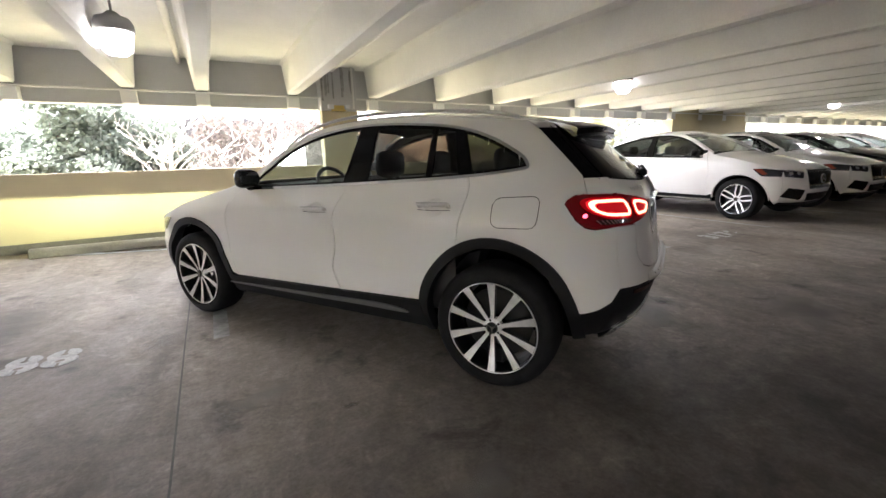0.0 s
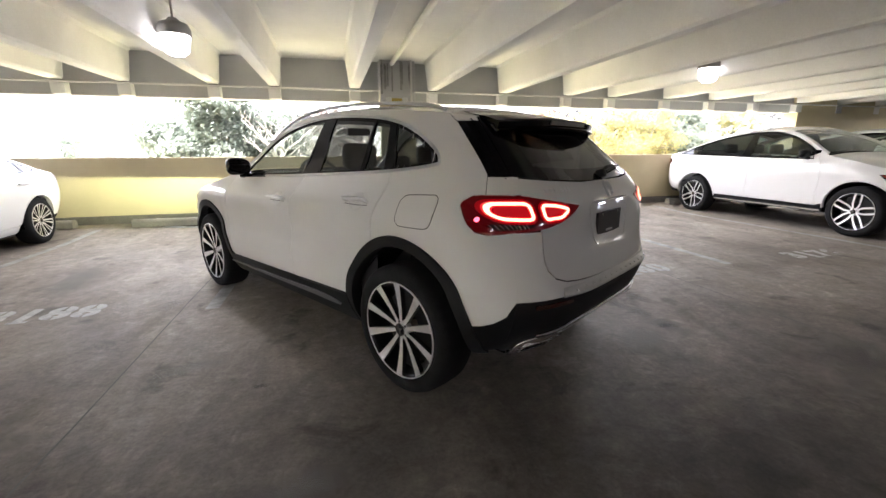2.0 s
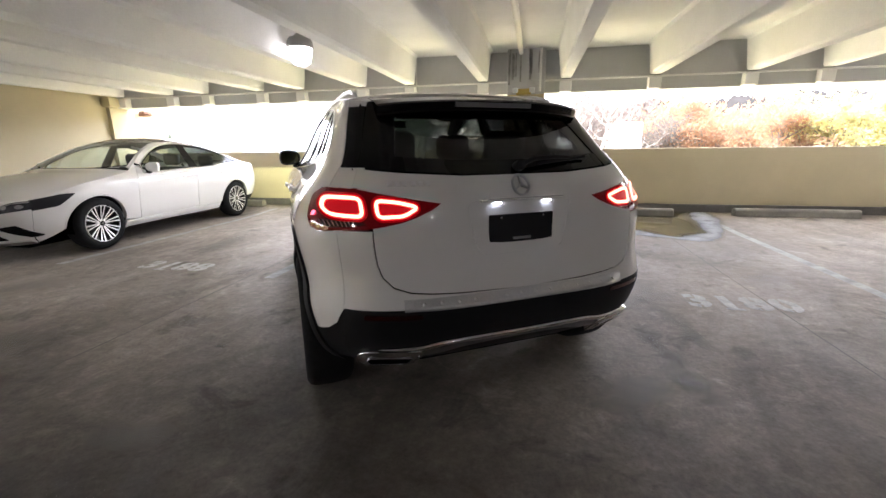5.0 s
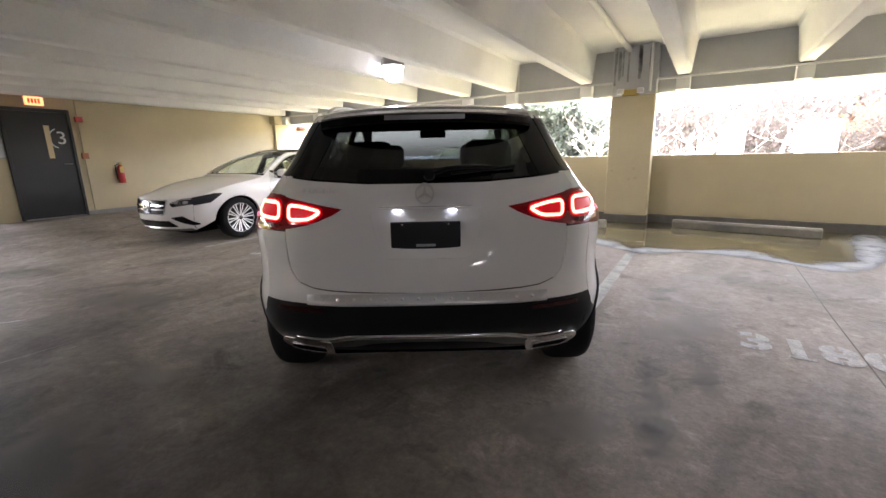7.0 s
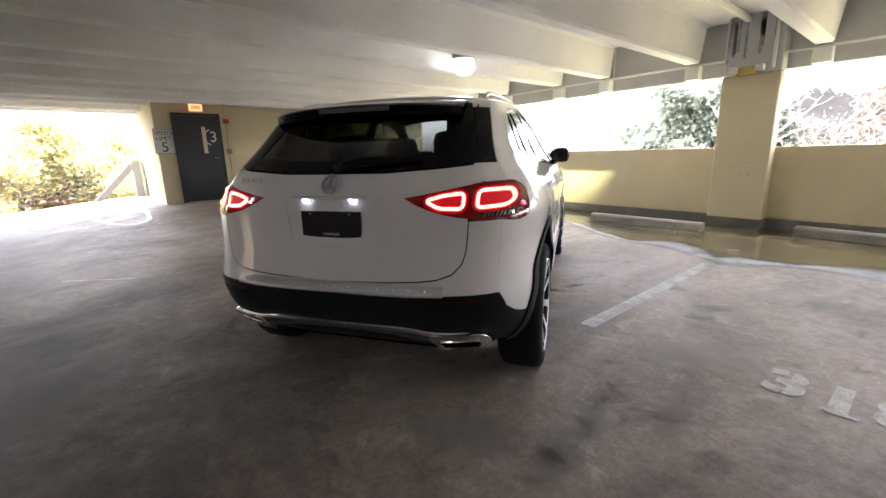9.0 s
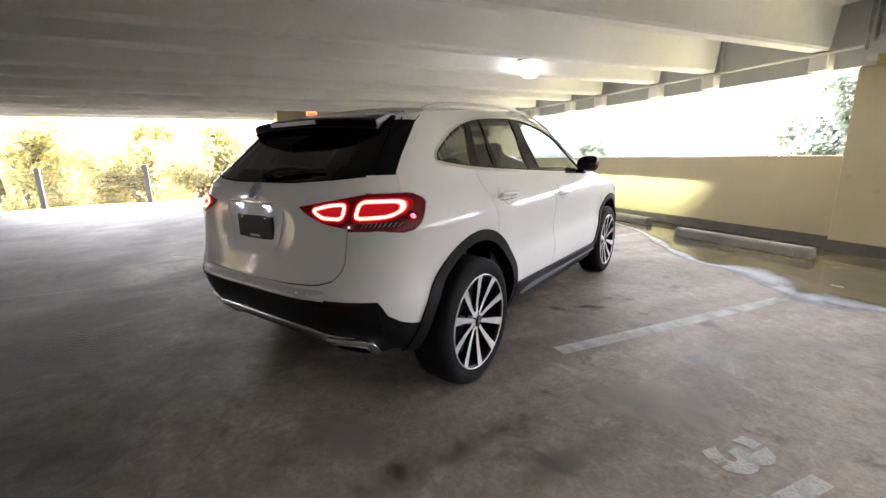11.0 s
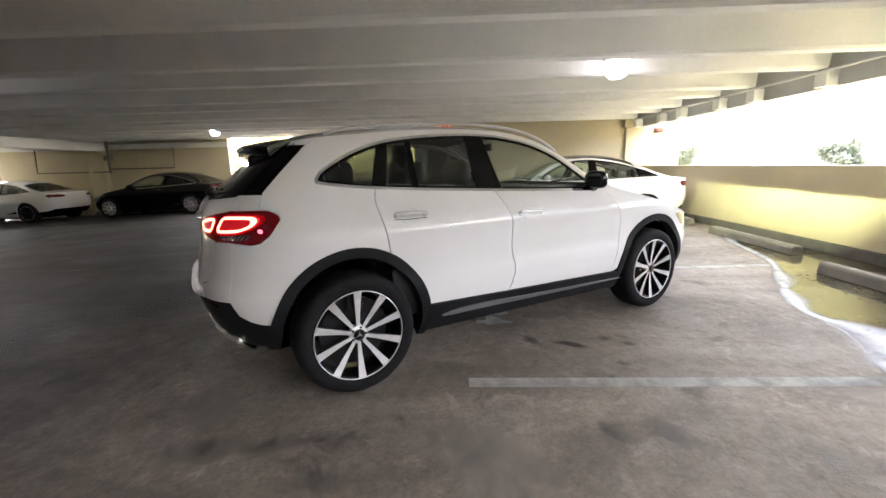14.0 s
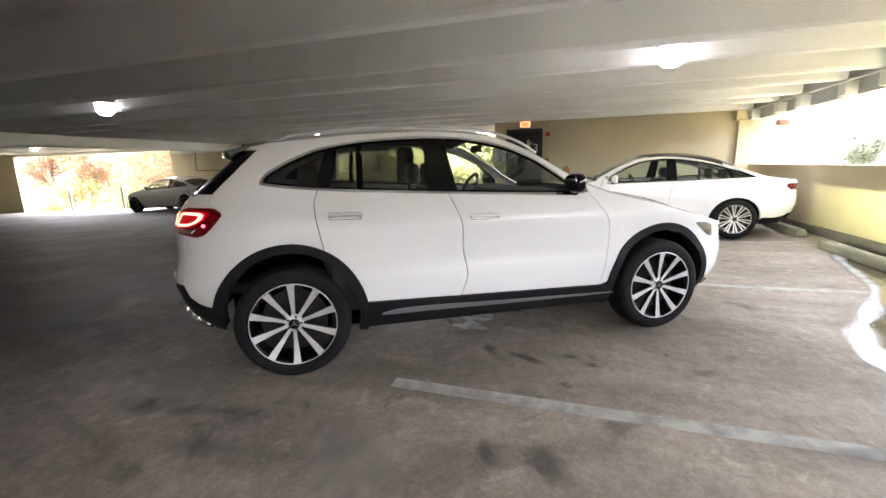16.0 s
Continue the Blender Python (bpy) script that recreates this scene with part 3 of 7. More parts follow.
# ---- wheels ----
def make_wheel(parent, r, rim, width, style, m, rims=None):
    """A wheel whose outer face looks along local +z of the pose m."""
    hw = width / 2
    wheel = part("wheel", lathe(bmesh.new(), [(rim - 0.004, hw - 0.012), (rim + 0.012, hw - 0.004), (rim + 0.035, hw), (r - 0.035, hw - 0.002), (r - 0.014, hw - 0.014), (r - 0.003, hw - 0.04), (r, 0), (r - 0.003, -hw + 0.04), (r - 0.014, -hw + 0.014), (r - 0.04, -hw), (rim, -hw + 0.01)], seg=56, closed=True), M_TYRE, parent, "black rubber tyre on an alloy rim", smooth=True)
    wheel.matrix_basis = m
    part("rim", lathe(bmesh.new(), [(rim + 0.002, hw - 0.014), (rim - 0.004, hw - 0.004), (rim - 0.016, hw - 0.006), (rim - 0.02, hw - 0.03), (rim - 0.03, hw - 0.09), (rim - 0.032, -hw + 0.03), (rim, -hw + 0.02)], seg=56, closed=True), M_RIMBLACK, wheel, "gloss black rim barrel", smooth=True)
    part("rim_lip", lathe(bmesh.new(), [(rim - 0.001, hw - 0.012), (rim - 0.003, hw - 0.001), (rim - 0.0075, hw - 0.0015), (rim - 0.009, hw - 0.016)], seg=56, closed=True), M_ALLOY, wheel, smooth=True)
    n, w0, w1, pair, spread = style
    face_m = rims or M_ALLOY
    for k in range(n):
        for side in ((-1, 1) if pair else (0,)):
            a = radians(360 / n * k + 90) + side * radians(pair / 2)
            bm = bmesh.new()
            ra, rb = 0.045, rim - 0.010
            va = []
            for rr, ww, z in ((ra, w0, hw - 0.028), (ra + 0.35 * (rb - ra), w0 + 0.25 * (w1 - w0), hw - 0.024), (rb - 0.03, w0 + 0.8 * (w1 - w0), hw - 0.010), (rb, w1, hw - 0.004)):
                aa = a + side * spread * (rr - ra)
                c, s = math.cos(aa), math.sin(aa)
                ring = []
                for t, dz in ((-0.5, 0), (0.5, 0), (0.42, -0.03), (-0.42, -0.03)):
                    ring.append(bm.verts.new((rr * c - ww * t * s, rr * s + ww * t * c, z + dz)))
                va.append(ring)
            top = []
            for p, q in zip(va, va[1:]):
                for i in range(4):
                    f = bm.faces.new((p[i], p[(i + 1) % 4], q[(i + 1) % 4], q[i]))
                    f.material_index = 0 if i == 0 else 1
            bm.faces.new(va[0])
            bm.faces.new(va[-1][::-1])
            tagged(link("spoke", bm, [face_m, M_RIMBLACK], wheel), "machined alloy spoke")
    part("hub_flange", lathe(bmesh.new(), [(0.056, hw - 0.06), (0.054, hw - 0.030), (0.050, hw - 0.027), (0.034, hw - 0.026)], seg=30), face_m, wheel, "machined hub flange", smooth=True)
    for k in range(5):
        part("wheel_bolt", lathe(bmesh.new(), [(0.0085, hw - 0.032), (0.0075, hw - 0.0255), (0.0, hw - 0.025)], pose(0.043 * math.cos(1.2566 * k), 0.043 * math.sin(1.2566 * k), 0), seg=8), M_RIMBLACK, wheel)
    part("hub_cap", lathe(bmesh.new(), [(0.033, hw - 0.04), (0.033, hw - 0.020), (0.0, hw - 0.019)], seg=24), M_RIMBLACK, wheel, smooth=True)
    part("hub_ring", lathe(bmesh.new(), [(0.035, hw - 0.024), (0.035, hw - 0.018), (0.031, hw - 0.018), (0.031, hw - 0.024)], seg=24, closed=True), M_CHROME, wheel)
    bm = bmesh.new()
    for k in range(3):
        a = radians(90 + 120 * k)
        vs = [bm.verts.new((rr * math.cos(a + da), rr * math.sin(a + da), hw - 0.016)) for rr, da in ((0.029, 0), (0.007, 1.0), (0.0, 0), (0.007, -1.0))]
        bm.faces.new(vs)
    part("hub_emblem", bm, M_CHROME, wheel)
    part("brake_disc", lathe(bmesh.new(), [(0.05, hw - 0.11), (rim * 0.76, hw - 0.11), (rim * 0.76, hw - 0.135), (0.05, hw - 0.135)], seg=40, closed=True), M_DISC, wheel, "grey steel brake disc")
    part("brake_caliper", boxm(-0.05, 0.05, rim * 0.5, rim * 0.86, hw - 0.16, hw - 0.07, bevel=0.01), M_DISC, wheel)
    return wheel
def seat(name, x, y, parent, wide=0.50, head=True, dz=0.0):
    before = set(parent.children)
    part("seat", boxm(x - 0.02, x + 0.5, y - wide / 2, y + wide / 2, 0.42, 0.60, bevel=0.06), M_SEAT, parent, "black leatherette seat cushion", smooth=True)
    bm = bmesh.new()
    prism(bm, rounded([(x + 0.04, 0.5), (x - 0.12, 0.55), (x - 0.26, 1.08), (x - 0.17, 1.14), (x - 0.08, 1.08)], 0.05), "y", y - wide * 0.46, y + wide * 0.46)
    part("backrest", bm, M_SEAT, parent)
    if head:
        bm = boxm(x - 0.29, x - 0.18, y - 0.14, y + 0.14, 1.15, 1.34, bevel=0.05)
        part("headrest", bm, M_SEAT, parent, smooth=True)
        part("headrest_post", tube(tube(bmesh.new(), [(x - 0.22, y - 0.05, 1.06), (x - 0.23, y - 0.05, 1.18)], 0.007, 6), [(x - 0.22, y + 0.05, 1.06), (x - 0.23, y + 0.05, 1.18)], 0.007, 6), M_SATIN, parent)
    for o in parent.children:
        if o not in before:
            o.location.z = dz


def build_car(s, m, label, group=""):
    """A whole car from its specification: body panels, glass, lamps, trim, wheels and cabin."""
    wb, zt, zn, paint = s["wb"], s["z_tail"], s["z_nose"], s["paint"]
    B = Body(s)
    xa, xe = B.rb(zt), B.fb(zn)
    e0 = curve([(xa, zt)] + [p for p in s["edge"] if xa + 0.03 < p[0] < xe - 0.03] + [(xe, zn)])
    B.edge = lambda x: zt if x < xa else zn if x > xe else e0(x)
    xr, xf = B.rear(zt), B.front(zn)
    B.crown = curve([(xr, zt + 0.002)] + [p for p in s["crown"] if xr + 0.03 < p[0] < xf - 0.03] + [(xf, zn + 0.002)])
    car = empty(s["name"], m, label, "car", group)
    top_dlo, bot_dlo = spline(s["dlo_top"]), spline(s["dlo_bot"])
    sill = curve(s["sill"])
    (rx, rz), (ax, az) = s["arch"], s["arch_front"]
    hub = s["hub"]
    gaps = [spline(g) for g in s["gaps"]]
    lo = s["low"]
    hatch = s["hatch_gap"]
    for side, sk in ((1, B.left), (-1, B.right)):
        zs = [zt + (s["tail_bottom"] - zt) * i / 10 for i in range(11)]
        # rear arch, front to back
        g0 = gaps[0][-1]
        a0 = math.degrees(math.atan2((g0[1] - hub) / rz, (g0[0]) / rx))
        arch_all = arc(0, hub, rx, rz, 12, 168, 36)
        arch_back = [p for p in arch_all if p[0] < g0[0]]
        arch_front = [p for p in arch_all if p[0] > g0[0]]
        zb = s["black_z"]
        blk = [p for p in s["black_line"] if p[0] > B.rb(p[1]) + 0.01]
        zlow = blk[-1][1]
        bound = [(B.rb(z), z) for z in [zb + (s["tail_bottom"] - zb) * i / 8 for i in range(9)]]
        start = [p for p in arch_back if p[1] > blk[0][1]]
        tail = s["tail_side"]
        roofx = [hatch[0][0] + (s["pillar_base"] - hatch[0][0]) * i / 40 for i in range(41)]
        quarter = start + blk + bound + tail + hatch[::-1] + [(x, e0(x)) for x in roofx] + top_dlo[::-1] + [p for p in bot_dlo if p[0] < gaps[0][0][0] - 0.005] + gaps[0]
        panel("quarter_panel", sk, quarter, paint, car, gap=0.002)
        # body skin behind the joint line of flank and tail
        zc = [zt + (zb - zt) * i / 24 for i in range(25)]
        for za, zb_, mt in ((zb, s["tail_bottom"], paint), (s["tail_bottom"], s["tail_top"], M_REDLENS if s["lit"] else M_REDDIM), (s["tail_top"], s.get("hatch_glass_z", zt), paint), (s.get("hatch_glass_z", zt), zt, M_GLOSS)):
            if zb_ - za > 0.01:
                ribbon("corner_skin", sk, [(B.rb(za + (zb_ - za) * i / 8), za + (zb_ - za) * i / 8) for i in range(9)], 0.03, mt, car, off=-0.0008, depth=0.0)
        # tail lamp and hatch corner on the flank
        panel("tail_lamp_corner", sk, [(B.rb(z) - 0.004, z) for z in [s["tail_bottom"] + (s["tail_top"] - s["tail_bottom"]) * i / 6 for i in range(7)]][::-1] + tail, M_REDLENS if s["lit"] else M_REDDIM, car, off=0.002, gap=0.002, label="red tail lamp lens")
        zz = [s["tail_top"] + (zt - s["tail_top"]) * i / 14 for i in range(15)]
        hc = hatch + [(B.rb(z), z) for z in zz]
        if s.get("hatch_glass_z"):
            panel("hatch_corner", sk, halfplane(hc, 1, 1.432, 1), paint, car, gap=0.0015)
            panel("hatch_pillar_trim", sk, halfplane(halfplane(hc, 1, s["hatch_glass_z"], 1), 1, 1.432, -1), M_GLOSS, car, gap=0.002, label="gloss black hatch pillar trim")
            panel("hatch_corner", sk, halfplane(hc, 1, s["hatch_glass_z"], -1), paint, car, gap=0.0015)
        elif len(hc) > 3:
            panel("boot_corner", sk, hc, paint, car, gap=0.0015)
        # doors
        for i, (ga, gb) in enumerate(zip(gaps, gaps[1:])):
            x0, x1 = ga[0][0], gb[0][0]
            low = [(x, sill(x)) for x in [ga[-1][0] + (gb[-1][0] - ga[-1][0]) * k / 12 for k in range(13)]]
            if i == 0:
                xs = [p for p in arch_front if p[1] > sill(p[0])][::-1]
                xe0 = xs[-1][0] if xs else g0[0]
                low = xs + [(x, sill(x)) for x in [xe0 + 0.002 + (gb[-1][0] - xe0) * k / 10 for k in range(11)]]
            up = [p for p in bot_dlo if x0 < p[0] < x1 and p[0] < bot_dlo[-1][0]][::-1]
            door = panel("rear_door" if len(gaps) == 3 and i == 0 else "front_door", sk, ga + low + gb[::-1] + up, paint, car, gap=0.0032)
            hx, hz = s["handles"][i if len(gaps) == 3 else 1]
            hb = [(hx - 0.102, hz + 0.001), (hx - 0.088, hz + 0.0095), (hx + 0.088, hz + 0.0075), (hx + 0.102, hz - 0.001), (hx + 0.088, hz - 0.0095), (hx - 0.088, hz - 0.0075)]
            panel("door_handle", sk, spline(hb, True, 3), paint if s.get("painted_handles", True) else M_ALLOY, door, off=0.040, depth=0.017, step=0.03, label="body-coloured pull handle with chrome strip" if s.get("painted_handles", True) else "bright metal pull handle")
            ribbon("handle_cup", sk, arc(hx, hz, 0.062, 0.046, 0, 350, 28), 0.006, paint, door, off=0.003, depth=0.004, closed=True)
            # dark strip that paints the shadow under the handle
            ribbon("handle_gasket", sk, [(hx - 0.104, hz - 0.016), (hx, hz - 0.020), (hx + 0.104, hz - 0.018)], 0.0025, M_CLAD, door, off=0.0025, depth=0.002)
            panel("handle_foot", sk, rounded([(hx - 0.104, hz - 0.007), (hx - 0.082, hz - 0.007), (hx - 0.082, hz + 0.008), (hx - 0.104, hz + 0.007)], 0.005), paint, door, off=0.03, depth=0.03)
            panel("handle_foot", sk, rounded([(hx + 0.082, hz - 0.009), (hx + 0.104, hz - 0.008), (hx + 0.104, hz + 0.004), (hx + 0.082, hz + 0.006)], 0.005), paint, door, off=0.03, depth=0.03)
            ribbon("handle_strip", sk, [(hx - 0.1, hz + 0.006), (hx, hz + 0.005), (hx + 0.1, hz + 0.001)], 0.004, M_CHROME, door, off=0.0415, depth=0.002)
        for g in gaps:
            ribbon("panel_joint", sk, g, 0.03, M_UNDER, car, off=-0.014, depth=0.0)
        ribbon("panel_joint", sk, spline(hatch), 0.03, M_UNDER, car, off=-0.014, depth=0.0)
        # front wing
        gf = gaps[-1]
        archf = [p for p in arc(wb, hub, ax, az, 196, -16, 44)]
        base = [p for p in archf if p[1] > sill(gf[-1][0])]
        zf = [s["nose_low"] + (zn - s["nose_low"]) * i / 10 for i in range(11)]
        fbl = [(B.fb(z), z) for z in zf]
        lastz = max(s["nose_low"] + 0.02, 0.30)
        wing_arch = [p for p in base if not (p[0] > wb and p[1] < lastz)]
        exs = [xe + (gf[0][0] - xe) * i / 24 for i in range(25)]
        wing = gf + [(gf[-1][0] + 0.01, sill(gf[-1][0] + 0.01))] + wing_arch + fbl + [(x, e0(x)) for x in exs]
        panel("front_wing", sk, wing, paint, car, gap=0.002)
        # cladding or plain arch edge
        if s.get("cladding"):
            c = s["cladding"]
            outer_r = [p for p in arc(0, hub, rx + 0.002, rz + 0.002, -14, 182, 48)]
            inner_r = arc(0, hub, rx - c, rz - c * 0.95, 182, -14, 48)
            panel("wheel_arch_trim", sk, [(max(x, -0.475), z) for x, z in outer_r] + inner_r, M_CLAD, car, off=0.012, depth=0.07, label="dark grey plastic wheel arch trim")
            outer_f = arc(wb, hub, ax + 0.002, az + 0.002, -14, 194, 48)
            inner_f = arc(wb, hub, ax - c, az - c * 0.95, 194, -14, 48)
            panel("wheel_arch_trim", sk, outer_f + inner_f, M_CLAD, car, off=0.012, depth=0.07, label="dark grey plastic wheel arch trim")
            x0, x1 = rx - 0.01, wb - ax + 0.01
            xs = [x0 + (x1 - x0) * k / 20 for k in range(21)]
            panel("sill_trim", sk, [(x, sill(x)) for x in xs] + [(x1 + 0.02, lo - 0.01), (x0 - 0.03, lo)], M_CLAD, car, off=0.016, depth=0.06, label="dark grey plastic sill trim")
            panel("sill_insert", sk, spline([(x0 + 0.10, 0.355), (x0 + 0.2, 0.385), (x0 + 0.45, 0.388), (1.3, 0.372), (x1 - 0.05, 0.345), (x1 - 0.06, 0.335), (1.3, 0.345), (x0 + 0.45, 0.352)], True, 4), M_SILLGREY, car, off=0.024, depth=0.01, label="satin grey sill strip")
        else:
            for cx, rr, zz_ in ((0, rx, rz), (wb, ax, az)):
                ribbon("wheel_arch_edge", sk, arc(cx, hub, rr - 0.006, zz_ - 0.006, 0, 180, 30), 0.014, paint, car, off=0.004, depth=0.05)
            x0, x1 = rx + 0.01, wb - ax - 0.01
            xs = [x0 + (x1 - x0) * k / 16 for k in range(17)]
            panel("sill", sk, [(x, sill(x) - 0.003) for x in xs] + [(x1, lo), (x0, lo)], s.get("sill_mat", paint), car, off=0.004, depth=0.04)
            if s.get("sill_strip"):
                ribbon("sill_strip", sk, [(x, lo + 0.035) for x in xs], 0.03, M_CHROME, car, off=0.02, depth=0.02)
        # rear bumper flank
        blk_poly = [p for p in arc(0, hub, rx, rz, 168, 205, 6) if p[1] > s["tail_low"]][::-1]
        low_side = s.get("low_side", s["tail_low"])
        low_bound = [(B.rb(z), z) for z in [zb + (low_side - zb) * i / 6 for i in range(7)]]
        panel("rear_bumper_corner", sk, blk + low_bound + [(-rx * 0.98, s["tail_low"] + (0.045 if "low_side" in s else 0.0))] + [(-rx * 0.99, max(hub, s["tail_low"] + 0.05))], s["low_mat"], car, off=0.002, depth=0.03)
        # side glass, pillars, trim
        outline = top_dlo + bot_dlo[::-1]
        ins = inset(outline, 0.010)
        edges = s["pillars"]
        def cut_by(poly, x_top, x_bot, keep):
            # slanted cut through (x_top at z=1.5), (x_bot at z=1.1)
            k = (x_top - x_bot) / 0.4
            q = [(x - (x_bot + k * (z - 1.1)), z) for x, z in poly]
            q = halfplane(q, 0, 0.0, keep)
            return [(x + (x_bot + k * (z - 1.1)), z) for x, z in q]
        prev = None
        for n_, (name_, xt, xb, kind) in enumerate(edges):
            piece = ins
            if prev:
                piece = cut_by(piece, prev[0], prev[1], 1)
            if xt is not None:
                piece = cut_by(piece, xt, xb, -1)
            prev = (xt, xb)
            if len(piece) < 3:
                continue
            if kind == "pillar":
                panel(name_, sk, piece, M_GLOSS, car, off=0.001, label="gloss black window pillar")
            else:
                g = panel(name_, sk, piece, M_GLASS if kind == "clear" else M_PRIVACY, car, off=-0.004, depth=0.0, label="clear window glass" if kind == "clear" else "dark tinted window glass")
                g.visible_shadow = False
                ribbon("window_seal", sk, inset(piece, 0.006), 0.014, M_GLOSS, g, off=-0.002, depth=0.004, closed=True)
        ribbon("window_trim", sk, outline, 0.016, s.get("trim_mat", M_CHROME), car, off=0.004, depth=0.010, closed=True, label="chrome window surround")
        # cabin lining
        xs = [0.25 + (s["pillar_base"] - 0.25) * k / 10 for k in range(11)]
        panel("door_lining", sk, [(x, 0.34) for x in xs] + [(x, s["belt"] - 0.02) for x in xs[::-1]], M_TRIM, car, off=-0.07, depth=0.0, step=0.12)
        # mirror
        mx, mz = s["mirror"]
        wy = B.half(mx, mz - 0.05)
        bm = bmesh.new()
        bmesh.ops.create_uvsphere(bm, u_segments=20, v_segments=12, radius=1)
        for v in bm.verts:
            x, y, z = v.co
            f = lambda a: math.copysign(abs(a) ** 0.72, a)
            v.co = (max(-0.04, f(x) * 0.056 * (1.1 - 0.25 * y * side)), f(y) * 0.092, f(z) * (0.068 + 0.010 * y * side))
            v.co += Vector((mx + 0.04, side * (wy + 0.085), mz))
        mir = part("door_mirror", bm, s.get("mirror_mat", paint), car, "door mirror housing", smooth=True)
        bm = bmesh.new()
        prism(bm, rounded([(side * (wy + 0.085 - 0.077), mz - 0.046), (side * (wy + 0.085 + 0.076), mz - 0.053), (side * (wy + 0.085 + 0.080), mz + 0.052), (side * (wy + 0.085 - 0.075), mz + 0.042)], 0.035), "x", mx - 0.0035, mx - 0.001)
        part("mirror_glass", bm, M_MIRROR, mir)
        part("mirror_foot", tube(bmesh.new(), [(mx + 0.07, side * (wy - 0.06), mz - 0.085), (mx + 0.06, side * (wy + 0.06), mz - 0.06)], 0.028, 8), M_GLOSS, mir)
        # wheel wells and wheels
        for cx in (0, wb):
            bm = lathe(bmesh.new(), [(rx - 0.04, 0.0), (rx - 0.04, 0.36), (0.02, 0.37)], pose(cx, side * 0.84, hub, 90 if side > 0 else -90), seg=28)
            bmesh.ops.delete(bm, geom=[f for f in bm.faces if abs(f.calc_center_median().y) > 0.83 and len(f.verts) > 8], context="FACES")
            bmesh.ops.delete(bm, geom=[v for v in bm.verts if v.co.z < (s.get("low_side", s["low"] + 0.03) if cx == 0 and v.co.x < 0 else s["low"] + 0.03)], context="VERTS")
            part("wheel_well", bm, M_UNDER, car)
            r, rim, wd = s["wheel"]
            make_wheel(car, r, rim, wd, s["spokes"], pose(cx, side * s["track"], hub - 0.0, -90 if side > 0 else 90, 0, 0) @ pose(0, 0, 0, 0, 0, s.get("spin", 7) * (1 + cx)), s.get("rims"))
    # top skins
    def cross(x, bow, yk=1.0):
        y = B.top_y(x) * yk
        return [(x + bow * (1 - (t / 10) ** 2), y * t / 10) for t in range(-10, 11)]

    def zone(xa_, bowa, xb_, bowb, yk=1.0, n=24):
        xs = [xa_ + (xb_ - xa_) * i / n for i in range(1, n)]
        return [(x, -B.top_y(x) * yk) for x in xs] + cross(xb_, bowb, yk) + [(x, B.top_y(x) * yk) for x in xs[::-1]] + cross(xa_, bowa, yk)[::-1]
    wt, wbse = s["windscreen"]
    if s.get("rear_screen"):
        r0, r1 = s["rear_screen"]
        panel("roof", B.top, zone(r1, -0.03, wt, 0.07), s.get("roof_mat", paint), car, gap=0.002, step=0.08)
        rs = panel("rear_screen", B.top, zone(r0, -0.05, r1, -0.03, 0.86), M_PRIVACY, car, off=-0.002, gap=0.002, step=0.08, label="dark tinted rear screen")
        rs.visible_shadow = False
        for sd in (1, -1):
            xs = [r0 + (r1 - r0) * i / 12 for i in range(13)]
            panel("rear_pillar", B.top, [(x, sd * B.top_y(x) * 0.86) for x in xs] + [(x, sd * B.top_y(x)) for x in xs[::-1]], paint, car)
        xs = [xa + (r0 - xa) * i / 10 for i in range(11)]
        tailline = [(B.tail_x(y, zt), y) for y in [B.ry(zt) * t / 10 for t in range(-10, 11)]]
        panel("boot_lid", B.top, tailline + [(x, B.top_y(x)) for x in xs] + cross(r0, -0.05)[::-1] + [(x, -B.top_y(x)) for x in xs[::-1]], paint, car, gap=0.002, step=0.08)
    else:
        xs = [xa + (wt - xa) * i / 24 for i in range(25)]
        tailline = [(B.tail_x(y, zt), y) for y in [B.ry(zt) * t / 10 for t in range(-10, 11)]]
        panel("roof", B.top, tailline + [(x, B.top_y(x)) for x in xs] + cross(wt, 0.07)[::-1] + [(x, -B.top_y(x)) for x in xs[::-1]], s.get("roof_mat", paint), car, step=0.08)
    ws = panel("windscreen", B.top, zone(wt, 0.07, wbse, 0.12, 0.93), M_WIND, car, off=-0.002, gap=0.002, step=0.08, depth=0.0, label="clear windscreen")
    ws.visible_shadow = False
    ribbon("windscreen_band", B.top, [(x + 0.02, y) for x, y in cross(wt, 0.07, 0.92)], 0.05, M_GLOSS, ws, off=-0.004, depth=0.001)
    for sd in (1, -1):
        xs = [wt + (wbse - wt) * i / 14 for i in range(15)]
        panel("windscreen_pillar", B.top, [(x, sd * B.top_y(x) * 0.93) for x in xs] + [(x, sd * B.top_y(x)) for x in xs[::-1]], paint, car)
    panel("scuttle", B.top, zone(wbse, 0.12, wbse + 0.10, 0.10, 0.96), M_CLAD, car, off=-0.012)
    noseline = [(B.nose_x(y, zn), y) for y in [B.fy(zn) * t / 12 for t in range(-12, 13)]]
    xs = [wbse + 0.06 + (xe - wbse - 0.06) * i / 24 for i in range(25)]
    panel("bonnet", B.top, [(x, -B.top_y(x)) for x in xs] + noseline[1:-1] + [(x, B.top_y(x)) for x in xs[::-1]] + cross(wbse + 0.06, 0.10)[::-1], paint, car, gap=0.002, step=0.08)
    panel("headliner", B.top, zone(s["liner"][0], 0, s["liner"][1], 0.05, 0.9, 10), M_LINER, car, off=-0.05, depth=0.0, step=0.15)
